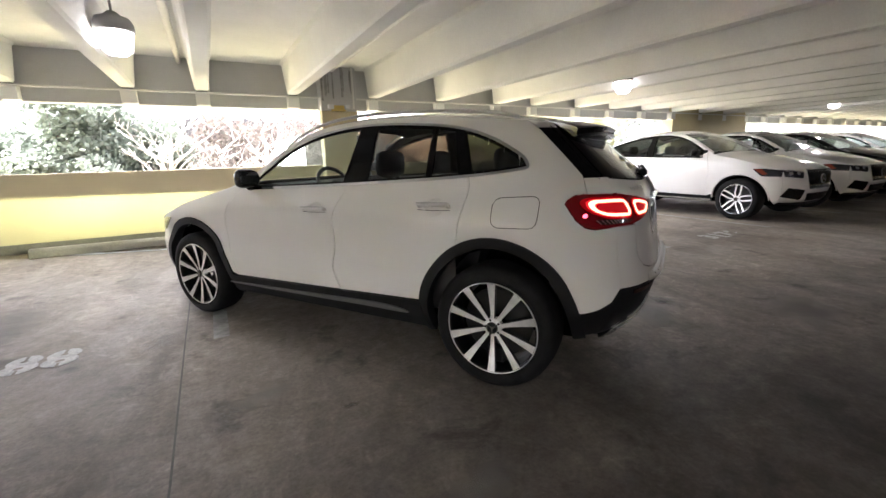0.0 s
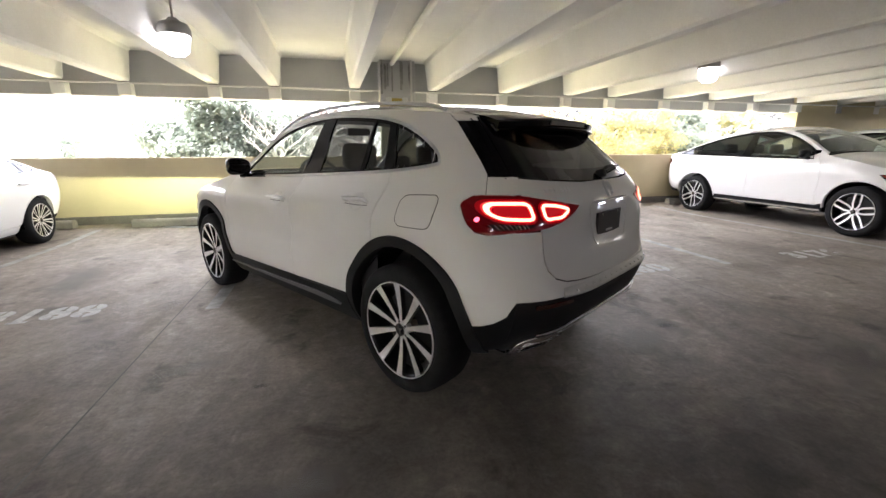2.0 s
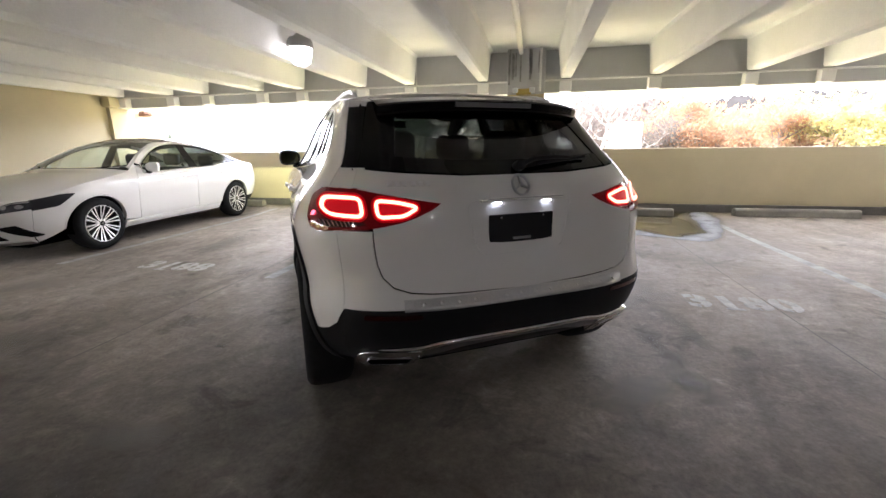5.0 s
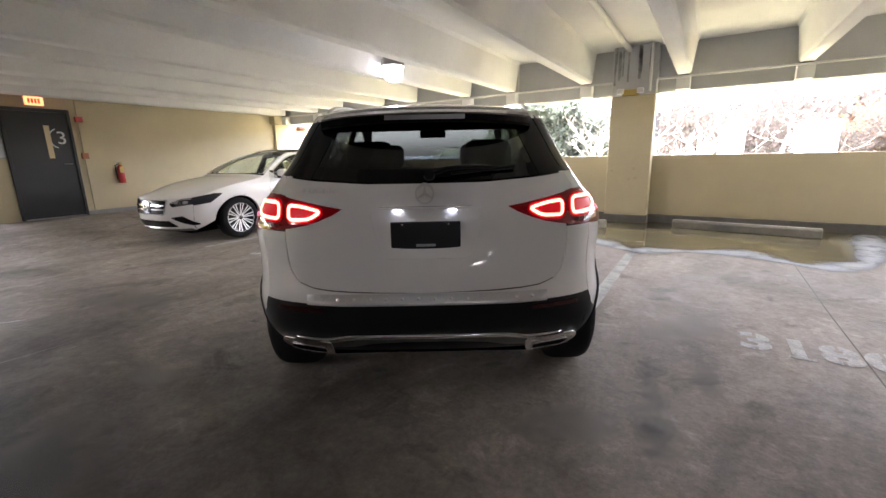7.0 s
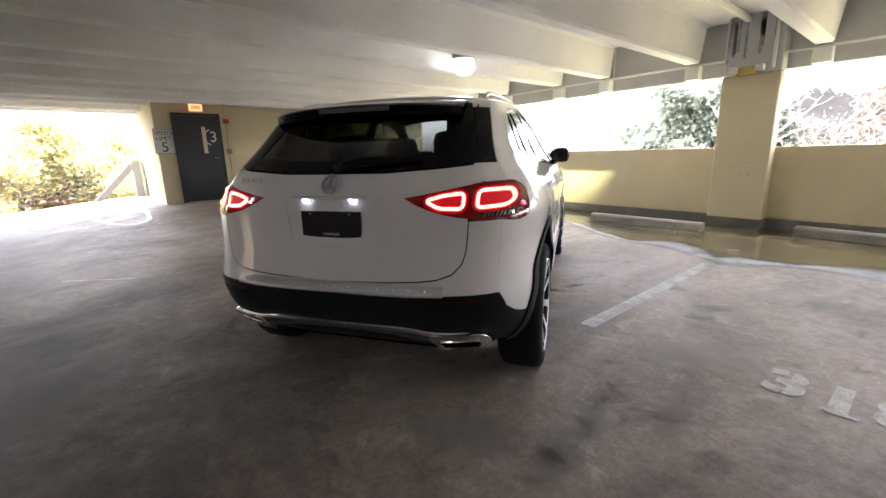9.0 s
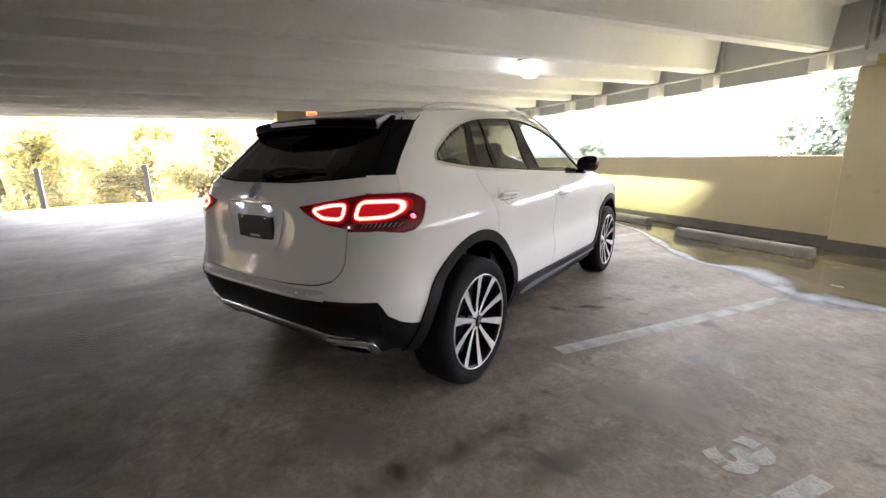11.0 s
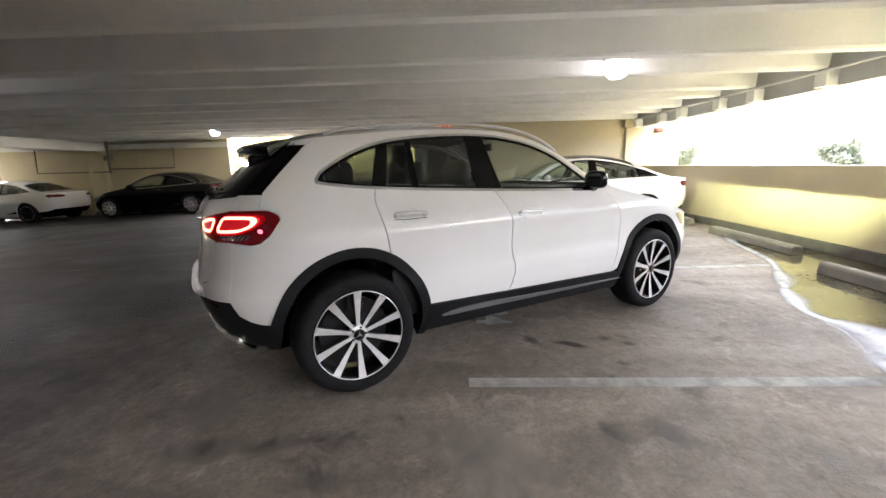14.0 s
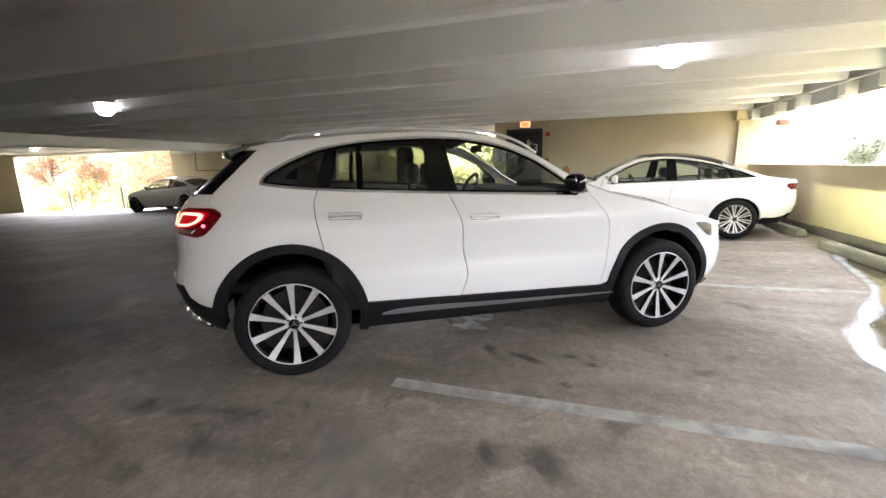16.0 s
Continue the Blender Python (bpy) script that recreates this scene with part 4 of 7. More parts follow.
    # nose skin
    def band(z0, z1, sk, half, n=14):
        zs = [z0 + (z1 - z0) * i / 6 for i in range(7)]
        return [(-half(z), z) for z in zs] + [(half(z1) * t / n, z1) for t in range(-n, n + 1)] + [(half(z), z) for z in zs[::-1]] + [(half(z0) * t / n, z0) for t in range(n, -n - 1, -1)]
    panel("front_bumper", B.nose, band(s["nose_low"], zn, B.nose, B.fy), paint, car, step=0.06)
    if s.get("grille"):
        gr = panel("grille", B.nose, rounded(s["grille"], 0.03), M_GLOSS, car, off=0.004, depth=0.01, label="black radiator grille with chrome frame")
        ribbon("grille_frame", B.nose, rounded(s["grille"], 0.03), 0.02, M_CHROME, gr, off=0.012, depth=0.012, closed=True)
        z0, z1 = min(p[1] for p in s["grille"]), max(p[1] for p in s["grille"])
        hw_ = max(p[0] for p in s["grille"])
        if s.get("grille_bars") == "upright":
            for t in range(-7, 8):
                ribbon("grille_bar", B.nose, [(hw_ * 0.92 * t / 8, z0 + 0.02), (hw_ * 0.95 * t / 8, z1 - 0.02)], 0.012, M_CHROME, gr, off=0.012, depth=0.01)
        else:
            for k in (0.36, 0.64):
                z = z0 + (z1 - z0) * k
                ribbon("grille_bar", B.nose, [(hw_ * 0.92 * t / 8, z) for t in range(-8, 9)], 0.022, M_CHROME, gr, off=0.013, depth=0.012)
        zc = (z0 + z1) / 2
        panel("grille_emblem", B.nose, arc(0, zc, 0.078, 0.078, 0, 345, 24), M_PIANO, gr, off=0.026, depth=0.012, label="round dark emblem disc")
        ribbon("grille_emblem", B.nose, arc(0, zc, 0.075, 0.075, 0, 345, 24), 0.007, M_SATIN, gr, off=0.03, depth=0.02, closed=True)
        for k in range(3):
            a = radians(90 + 120 * k)
            ribbon("grille_emblem", B.nose, [(0, zc), (0.07 * math.cos(a), zc + 0.07 * math.sin(a))], lambda t: 0.014 - 0.010 * t, M_SATIN, gr, off=0.03, depth=0.015)
    for side in (1, -1):
        fl = lambda poly: [(side * a, b) for a, b in poly]
        for poly in s.get("intakes", ()):
            panel("bumper_intake", B.nose, rounded(fl(poly), 0.02), M_GLOSS, car, off=0.003, depth=0.006, label="gloss black bumper intake")
        if s.get("head_nose"):
            h = panel("headlamp", B.nose, rounded(fl(s["head_nose"]), 0.015), M_HEADIN, car, off=0.003, depth=0.006, label="dark headlamp with clear lens")
            cx = sum(p[0] for p in s["head_nose"]) / len(s["head_nose"])
            cz = sum(p[1] for p in s["head_nose"]) / len(s["head_nose"])
            for dx in (-0.05, 0.05):
                panel("headlamp_lens", B.nose, arc(side * (cx + dx), cz, 0.026, 0.024, 0, 345, 14), M_HEADREF, h, off=0.008, depth=0.004)
            ribbon("daytime_light", B.nose, fl(s["drl"]), 0.010, M_DRL if s["lit"] else M_HEADREF, h, off=0.009, depth=0.004)
        sk = B.left if side > 0 else B.right
        if s.get("head_side"):
            h = panel("headlamp_corner", sk, rounded(s["head_side"], 0.012), s.get("head_mat", M_HEADIN), car, off=0.003, depth=0.006, label="bright lit headlamp corner" if s["lit"] else "dark headlamp corner")
            if s.get("marker"):
                panel("side_marker", sk, rounded(s["marker"], 0.008), M_AMBER, h, off=0.006, depth=0.004, label="amber side marker")
    ribbon("bumper_lip", B.nose, [(B.fy(s["nose_low"]) * t / 12, s["nose_low"] + 0.015) for t in range(-12, 13)], 0.04, s.get("lip_mat", M_CLAD), car, off=0.012, depth=0.02)
    # tail skin
    ztb, ztt = s["tail_bottom"], s["tail_top"]
    if s.get("gate"):
        gate = s["gate"]
        loop = [(-y, z) for y, z in gate[::-1]] + gate
        panel("tailgate", B.back, loop, paint, car, gap=0.0045, label="white tailgate")
        ribbon("panel_joint", B.back, loop, 0.03, M_UNDER, car, off=-0.014, depth=0.0, closed=True)
        gy = gate[-1]
        zs = [zb + (ztt - zb) * i / 10 for i in range(11)]
        for side in (1, -1):
            low = [(0, s["black_z"])] + [(B.ry(s["black_z"]) * t / 8, s["black_z"]) for t in range(1, 8)]
            fl = lambda poly: [(side * a, b) for a, b in poly]
            tb = [p for p in gate if p[1] < ztb + 0.001]
            panel("rear_bumper", B.back, fl(low + [(B.ry(z), z) for z in [s["black_z"] + (ztb - s["black_z"]) * i / 8 for i in range(9)]] + [(tb[-1][0] + 0.004, ztb)] + [(y + 0.0, z) for y, z in tb[::-1]]), paint, car, gap=0.0012)
    else:
        panel("rear_bumper", B.back, band(s["black_z"], zt, B.back, B.ry), paint, car)
    for side in (1, -1):
        tl = panel("tail_lamp", B.back, [(side * a, b) for a, b in s["tail_rear"]], M_REDLENS if s["lit"] else M_REDDIM, car, off=0.003, gap=0.002, label="lit red tail lamp" if s["lit"] else "unlit red tail lamp")
        for k, loop in enumerate(s.get("loops", ())):
            ring = rounded([(side * a, b) for a, b in loop], 0.022, 5)
            ribbon("light_guide", B.back, ring, 0.012, M_REDGLOW if s["lit"] else M_REDDIM, tl, off=0.009, depth=0.003, closed=True, label="glowing red light guide loop")
            if s["lit"]:
                ribbon("guide_halo", B.back, ring, 0.040, M_REDHALO, tl, off=0.0045, depth=0.0015, closed=True, label="dim red glow of the lens round the guide")
                ribbon("guide_edge", B.back, ring, 0.022, M_REDEDGE, tl, off=0.0065, depth=0.002, closed=True, label="softer red edge of the light guide")
                panel("guide_core", B.back, inset(ring, 0.014), M_REDCORE, tl, off=0.006, depth=0.002, label="dim red field inside the light guide")
    panel("lower_rear_bumper", B.back, s["low_back"](B) if "low_back" in s else band(s["tail_low"], s["black_z"], B.back, B.ry), s["low_mat"], car, off=0.002, depth=0.02)
    # floor pan and cabin
    part("underbody", boxm(-0.42, B.front(0.4) - 0.3, -0.52, 0.52, s["low"] - 0.05, 0.5), M_UNDER, car)
    part("cabin_floor", boxm(0.2, wb - 0.45, -B.w(0.5) + 0.12, B.w(0.5) - 0.12, lo + 0.0, lo + 0.06), M_UNDER, car)
    part("bulkhead", boxm(wb - 0.55, wb - 0.5, -0.7, 0.7, 0.3, s["belt"] - 0.12), M_TRIM, car)
    part("rear_shelf", boxm(B.rear(0.8) + 0.12, 0.18, -0.6, 0.6, 0.5, 0.56), M_TRIM, car)
    bm = bmesh.new()
    d0 = s["pillar_base"] - 0.12
    prism(bm, rounded([(d0 - 0.36, s["belt"] - 0.12), (d0 - 0.30, s["belt"] - 0.02), (d0 - 0.05, s["belt"] + 0.0), (d0 + 0.2, s["belt"] - 0.06), (d0 + 0.2, 0.6), (d0 - 0.2, 0.6)], 0.04), "y", -0.70, 0.70)
    part("dashboard", bm, M_TRIM, car)
    fx = s["seats"][0]
    for y in (0.37, -0.37):
        seat("front", fx, y, car, dz=s["belt"] - 1.12)
    for y in (0.36, -0.36):
        seat("rear", s["seats"][1], y, car, 0.58, dz=(s["belt"] - 1.12) * 1.25)
    st = pose(d0 - 0.42, 0.37, s["belt"] - 0.06, 0, -65, 0)
    part("steering_wheel", tube(bmesh.new(), [st @ Vector((0.18 * math.cos(a * math.pi / 12), 0.18 * math.sin(a * math.pi / 12), 0)) for a in range(25)], 0.016, 8), M_SEAT, car)
    part("steering_hub", lathe(bmesh.new(), [(0.07, -0.02), (0.07, 0.02)], st, seg=16), M_SEAT, car)
    part("rear_view_mirror", boxm(wt + 0.06, wt + 0.085, -0.12, 0.12, B.crown(wt) - 0.15, B.crown(wt) - 0.085, bevel=0.01), M_SEAT, car)
    return car, B


M_MIRROR = mat("mirror_silver", (0.30, 0.31, 0.33), 0.03, 1.0)
M_DRL = mat("daytime_light_guide", (0.9, 0.9, 0.95), 0.2, emit=(0.95, 0.97, 1.0), strength=2)
# ---- the white compact SUV in the middle ----
SUV_W = [(0.18, 0.74), (0.27, 0.83), (0.40, 0.888), (0.48, 0.903), (0.56, 0.9065), (0.60, 0.904), (0.63, 0.8985), (0.66, 0.8935), (0.69, 0.8925), (0.78, 0.899), (0.85, 0.9075), (0.90, 0.912), (0.935, 0.9105), (0.97, 0.9005), (1.01, 0.879), (1.05, 0.850), (1.10, 0.810), (1.14, 0.778), (1.18, 0.753), (1.24, 0.719), (1.35, 0.673), (1.42, 0.643), (1.5, 0.598), (1.6, 0.54)]
SUV_RN = [(0.3, 3.8), (0.62, 3.8), (0.85, 3.6), (1.0, 3.6), (1.09, 3.8), (1.178, 4.2), (1.42, 4.5), (1.6, 4.5)]
tail_half = lambda z: curve(SUV_W)(z) * 0.5 ** (1 / curve(SUV_RN)(z))
SUV = dict(
    rn=SUV_RN, dent=lambda y, z: 0.034 * math.exp(-((abs(y) / 0.30) ** 3)) * math.exp(-((abs(z - 0.915) / 0.10) ** 2.6)),
    rc=0.1, flare=lambda x, z: 0.016 * (math.exp(-(((x - 0.47) / 0.22) ** 2)) + 0.7 * math.exp(-(((x - 2.25) / 0.16) ** 2))) * math.exp(-(((z - 0.70) / 0.20) ** 2)) * min(1.0, max(0.0, (x - 0.1) / 0.15)) * min(1.0, max(0.0, (2.45 - x) / 0.1)),
    name="suv", wb=2.729, fn=4.2, fc=2.45, paint=M_WHITE, lit=True, z_tail=1.455, z_nose=0.80, low=0.265, belt=1.12,
    width=SUV_W,
    rear=[(0.30, -0.56), (0.36, -0.655), (0.43, -0.715), (0.50, -0.75), (0.58, -0.775), (0.62, -0.78), (0.66, -0.775), (0.75, -0.757), (0.95, -0.735), (1.05, -0.712), (1.12, -0.67), (1.17, -0.61), (1.30, -0.455), (1.43, -0.30), (1.50, -0.20)],
    front=[(0.2, 3.38), (0.3, 3.52), (0.45, 3.585), (0.6, 3.60), (0.75, 3.575), (0.80, 3.55), (0.9, 3.40), (1.1, 3.1), (1.5, 3.0)],
    edge=[(-0.06, 1.478), (0.2, 1.503), (0.45, 1.526), (1.0, 1.545), (1.3, 1.528), (1.5, 1.488), (1.72, 1.395), (1.92, 1.277), (2.1, 1.165), (2.25, 1.10), (2.55, 1.02), (2.8, 0.955), (3.0, 0.895)],
    crown=[(-0.1, 1.515), (0.1, 1.545), (0.4, 1.572), (0.9, 1.598), (1.2, 1.592), (1.45, 1.564), (1.6, 1.526), (1.8, 1.442), (2.0, 1.337), (2.2, 1.222), (2.35, 1.14), (2.45, 1.10), (2.6, 1.075), (2.9, 1.02), (3.2, 0.945), (3.4, 0.88)],
    dlo_top=[(-0.135, 1.232), (-0.10, 1.28), (0.0, 1.34), (0.1, 1.388), (0.24, 1.436), (0.45, 1.475), (0.75, 1.500), (1.0, 1.506), (1.25, 1.49), (1.5, 1.44), (1.72, 1.352), (1.9, 1.235), (1.985, 1.165)],
    dlo_bot=[(-0.135, 1.222), (-0.06, 1.207), (0.14, 1.183), (0.48, 1.158), (1.15, 1.122), (1.7, 1.098), (2.02, 1.085)],
    sill=[(0.4, 0.45), (1.28, 0.423), (2.3, 0.398)],
    gaps=[[(0.20, 1.178), (0.175, 1.10), (0.18, 1.015), (0.20, 0.9), (0.217, 0.80)],
          [(1.05, 1.127), (1.085, 1.03), (1.115, 0.92), (1.122, 0.75), (1.150, 0.58), (1.10, 0.429)],
          [(2.115, 1.10), (2.16, 1.02), (2.205, 0.95), (2.24, 0.845), (2.24, 0.66), (2.19, 0.401)]],
    arch=(0.475, 0.512), arch_front=(0.475, 0.495), cladding=0.058,
    hatch_gap=[(-0.085, 1.477), (-0.12, 1.455), (-0.172, 1.42), (-0.295, 1.30), (-0.415, 1.180), (-0.452, 1.09)], hatch_glass_z=1.168,
    tail_side=[(-0.51, 0.922), (-0.465, 0.932), (-0.42, 0.968), (-0.358, 1.045), (-0.364, 1.064), (-0.40, 1.086), (-0.43, 1.09)],
    tail_bottom=0.932, tail_top=1.09, black_z=0.62, black_line=[(-0.462, 0.490), (-0.50, 0.496), (-0.55, 0.515), (-0.60, 0.551), (-0.625, 0.577)], tail_low=0.30, low_side=0.355, low_back=lambda B: [(sd_ * y, z) for sd_, seq in ((1, 1), (-1, -1)) for y, z in ([(0.0, 0.30), (0.56, 0.30), (0.66, 0.315), (0.70, 0.335), (B.ry(0.355), 0.355), (B.ry(0.42), 0.42), (B.ry(0.5), 0.5), (B.ry(0.56), 0.56), (B.ry(0.62), 0.62), (0.5, 0.62), (0.25, 0.62), (0.0, 0.62)])[1:-1][::seq]], low_mat=M_CLAD,
    gate=[(0, 0.665), (0.30, 0.670), (0.42, 0.677), (0.50, 0.686), (0.565, 0.708), (0.604, 0.75), (0.620, 0.80), (0.627, 0.87), (0.629, 0.931), (0.632, 1.02), (0.636, 1.0815), (tail_half(1.089) + 0.003, 1.0885), (tail_half(1.13) + 0.003, 1.13), (tail_half(1.166) + 0.003, 1.166), (0.57, 1.158), (0.5, 1.151), (0.25, 1.135), (0, 1.13)],
    tail_rear=[(0.355, 1.030), (0.40, 1.003), (0.46, 0.978), (0.52, 0.959), (0.58, 0.947), (0.63, 0.939), (0.67, 0.934), (tail_half(0.932) - 0.001, 0.932), (tail_half(1.0) - 0.001, 1.0), (tail_half(1.09) - 0.001, 1.09), (0.64, 1.083), (0.55, 1.066), (0.45, 1.047)],
    loops=[[(0.655, 0.985), (0.72, 0.987), (0.77, 0.991), (0.795, 1.015), (0.778, 1.052), (0.72, 1.054), (0.658, 1.053)], [(0.450, 1.018), (0.505, 0.986), (0.602, 0.982), (0.604, 1.045), (0.53, 1.038)]],
    nose_low=0.27, grille=[(-0.45, 0.80 - 0.05), (0.45, 0.75), (0.38, 0.50), (-0.38, 0.50)],
    intakes=[[(0.42, 0.46), (0.66, 0.48), (0.62, 0.36), (0.45, 0.34)]],
    head_nose=[(0.50, 0.78), (0.70, 0.79), (0.70, 0.69), (0.52, 0.67)], drl=[(0.53, 0.77), (0.60, 0.775), (0.69, 0.78)],
    head_side=[(3.03, 0.83), (3.14, 0.828), (3.235, 0.80), (3.25, 0.705), (3.19, 0.715), (3.09, 0.785)], head_mat=M_HEADREF,
    pillars=[("quarter_window", 0.30, 0.165, "dark"), ("pillar", 0.345, 0.235, "pillar"), ("rear_fixed_window", 0.475, 0.455, "dark"), ("pillar", 0.49, 0.472, "pillar"), ("rear_door_window", 0.93, 0.93, "dark"), ("pillar", 1.06, 1.115, "pillar"), ("front_door_window", None, None, "clear")],
    handles=[(0.36, 1.012), (1.275, 0.968)], mirror=(1.925, 1.168), mirror_mat=M_PIANO, painted_handles=False, windscreen=(1.45, 2.25), pillar_base=2.105, liner=(0.0, 1.45),
    seats=(1.25, 0.35), hub=0.350, wheel=(0.359, 0.268, 0.232), track=0.800, spokes=(10, 0.020, 0.047, 0, 0), spin=0.0,
)
M_REDDOT = mat("red_side_marker", (0.5, 0.02, 0.02), 0.3, emit=(1.0, 0.09, 0.13), strength=0.2)
M_LAMPRIB = mat("clear_lamp_rib", (0.34, 0.24, 0.24), 0.15, coat=1.0)
M_SILL = mat("brushed_sill_metal", (0.60, 0.60, 0.60), 0.42, 0.55, fine=0.08, fine_scale=200)
M_STUD = mat("bright_sill_stud", (0.88, 0.88, 0.87), 0.25, 0.2)
M_SMOKERED = mat("dark_red_reflector", (0.035, 0.002, 0.002), 0.25, coat=0.5)
M_LAMPBASE = mat("smoked_lamp_base", (0.012, 0.003, 0.004), 0.08, coat=1.0)
SUV_POSE = pose(2.0325, 2.1210, 0, 0, 0, 122.2)
suv, SB = build_car(SUV, SUV_POSE, "white compact SUV with lit red tail lamps and black wheel arches")

# hatch glass with black frame, spoiler, wiper
zs = [1.168 + (1.452 - 1.168) * i / 8 for i in range(9)]
gw = tail_half(1.168) * 0.993
rim_ = [(-gw, 1.168), (-0.5, 1.152), (-0.25, 1.135), (0, 1.13), (0.25, 1.135), (0.5, 1.152), (gw, 1.168)]
glass_loop = rim_ + [(SB.ry(z) * 0.995, z) for z in zs[1:]] + [(-SB.ry(z) * 0.995, z) for z in zs[:0:-1]]
hg = panel("hatch_window", SB.back, inset(glass_loop, 0.003), M_HATCHGLASS, suv, off=-0.002, depth=0.0, label="dark tinted hatch window")
hg.visible_shadow = False
for sd in (1, -1):
    panel("hatch_window_frame", SB.back, [(sd * y, z) for y, z in [(gw, 1.1685), (0.56, 1.158), (0.515, 1.1545), (0.50, 1.20), (0.45, 1.36), (0.42, 1.45)] + [(SB.ry(z) * 0.995, z) for z in zs[:0:-1]]], M_GLOSS, hg, off=0.001, label="gloss black frame of the hatch window")
ribbon("hatch_window_frame", SB.back, [(y, z + 0.030) for y, z in rim_], 0.055, M_GLOSS, hg, off=0.0005, depth=0.003)
ribbon("hatch_window_frame", SB.back, [(y, 1.415) for y in (-0.44, -0.25, 0, 0.25, 0.44)], 0.09, M_GLOSS, hg, off=0.0005, depth=0.003)


def spoiler_mesh(lower):
    bm = bmesh.new()
    rings = []
    for k in range(25):
        y = -0.52 + 1.04 * k / 24
        q = (y / 0.52) ** 2
        tipx, tipz = -0.445 + 0.10 * q * q, 1.448 - 0.02 * q
        rootx = -0.19 + 0.02 * q
        rootz = SB.top_z(rootx, y) - 0.002
        if lower:
            sec = [(tipx + 0.006, tipz - 0.036), (tipx + 0.002, tipz - 0.046), (tipx + 0.03, tipz - 0.056), (-0.25, 1.385), (rootx - 0.005, rootz - 0.016), (tipx + 0.035, tipz - 0.018)]
        else:
            sec = [(rootx + 0.05, SB.top_z(rootx + 0.05, y) + 0.002), (rootx, rootz + 0.004), ((rootx + tipx) / 2, (rootz + tipz) / 2 + 0.008), (tipx + 0.012, tipz + 0.003), (tipx, tipz - 0.006), (tipx + 0.008, tipz - 0.034), (tipx + 0.022, tipz - 0.034), (tipx + 0.03, tipz - 0.014), (rootx, rootz - 0.012)]
        rings.append([bm.verts.new((x, y, z)) for x, z in sec])
    for a, b in zip(rings, rings[1:]):
        for i in range(len(a)):
            bm.faces.new((a[i], a[(i + 1) % len(a)], b[(i + 1) % len(a)], b[i]))
    bm.faces.new(rings[0])
    bm.faces.new(rings[-1][::-1])
    return bm


sp = part("roof_spoiler", spoiler_mesh(False), M_PIANO, suv, "gloss black roof spoiler")
part("spoiler_lip", spoiler_mesh(True), M_GLOSS, sp, "gloss black spoiler lip")
part("high_brake_lamp", boxm(-0.4485, -0.43, -0.19, 0.19, 1.418, 1.438), M_DIFF, sp)
wp = lambda y, z, o: SB.back.f(y, z) + SB.back.normal(y, z) * o
part("rear_wiper", tube(tube(bmesh.new(), [wp(-0.02, 1.15, 0.02), wp(-0.1, 1.165, 0.035), wp(-0.22, 1.175, 0.03), wp(-0.3, 1.178, 0.02)], 0.012, 8, 0.007), [wp(-0.12, 1.160, 0.012), wp(-0.40, 1.185, 0.012)], 0.007, 6), M_CLAD, suv, "black rear wiper arm")
part("wiper_hub", lathe(bmesh.new(), [(0.025, -0.02), (0.022, 0.02), (0.0, 0.026)], Matrix.Translation(wp(-0.02, 1.15, 0.015)) @ pose(0, 0, 0, 0, -70, 0), seg=16), M_CLAD, suv)

# emblem and model badge as plain shapes
ec = (0.0, 1.085)
em = ribbon("tail_emblem", SB.back, arc(ec[0], ec[1], 0.038, 0.038, 0, 345, 24), 0.006, M_SATIN, suv, off=0.012, depth=0.012, closed=True, label="round chrome three-pointed emblem")
for k in range(3):
    a = radians(90 + 120 * k)
    ribbon("emblem_arm", SB.back, [ec, (ec[0] + 0.038 * math.cos(a), ec[1] + 0.038 * math.sin(a))], lambda t: 0.011 - 0.008 * t, M_SATIN, em, off=0.012, depth=0.008)
for k, y in enumerate((0.545, 0.518, 0.491, 0.455, 0.428, 0.401)):
    ribbon("model_badge", SB.back, [(y + 0.009, 1.105), (y - 0.009, 1.105)], 0.017, M_ALLOY, suv, off=0.005, depth=0.004)
# plate recess, plate, lamps
rec = ribbon("plate_recess_edge", SB.back, rounded([(-0.25, 1.025), (0.25, 1.025), (0.20, 0.815), (-0.20, 0.815)], 0.04, 5), 0.010, M_WHITE, suv, off=0.004, depth=0.004, closed=True)
px = SB.tail_x(0, 0.90) - 0.008
plate = part("number_plate", boxm(px - 0.006, px + 0.008, -0.152, 0.152, 0.818, 0.970, bevel=0.004), M_PLATE, suv, "black blank dealer plate")
for y in (-0.1, 0.1):
    for z in (0.832, 0.957):
        part("plate_screw", lathe(bmesh.new(), [(0.006, 0), (0.005, 0.004), (0, 0.005)], pose(px - 0.006, y, z, 0, -90, 0), seg=10), M_CHROME, plate)
part("plate_lettering", boxm(px - 0.0085, px - 0.0055, -0.042, 0.042, 0.862, 0.873), M_SATIN, plate)
for y in (-0.118, 0.118):
    part("plate_lamp", boxm(px - 0.014, px + 0.03, y - 0.014, y + 0.014, 1.018, 1.024), M_PLATELAMP, suv, "glowing white plate lamp")
part("plate_lamp_ledge", boxm(px - 0.022, px + 0.03, -0.20, 0.20, 1.026, 1.036, bevel=0.003), M_WHITE, suv)
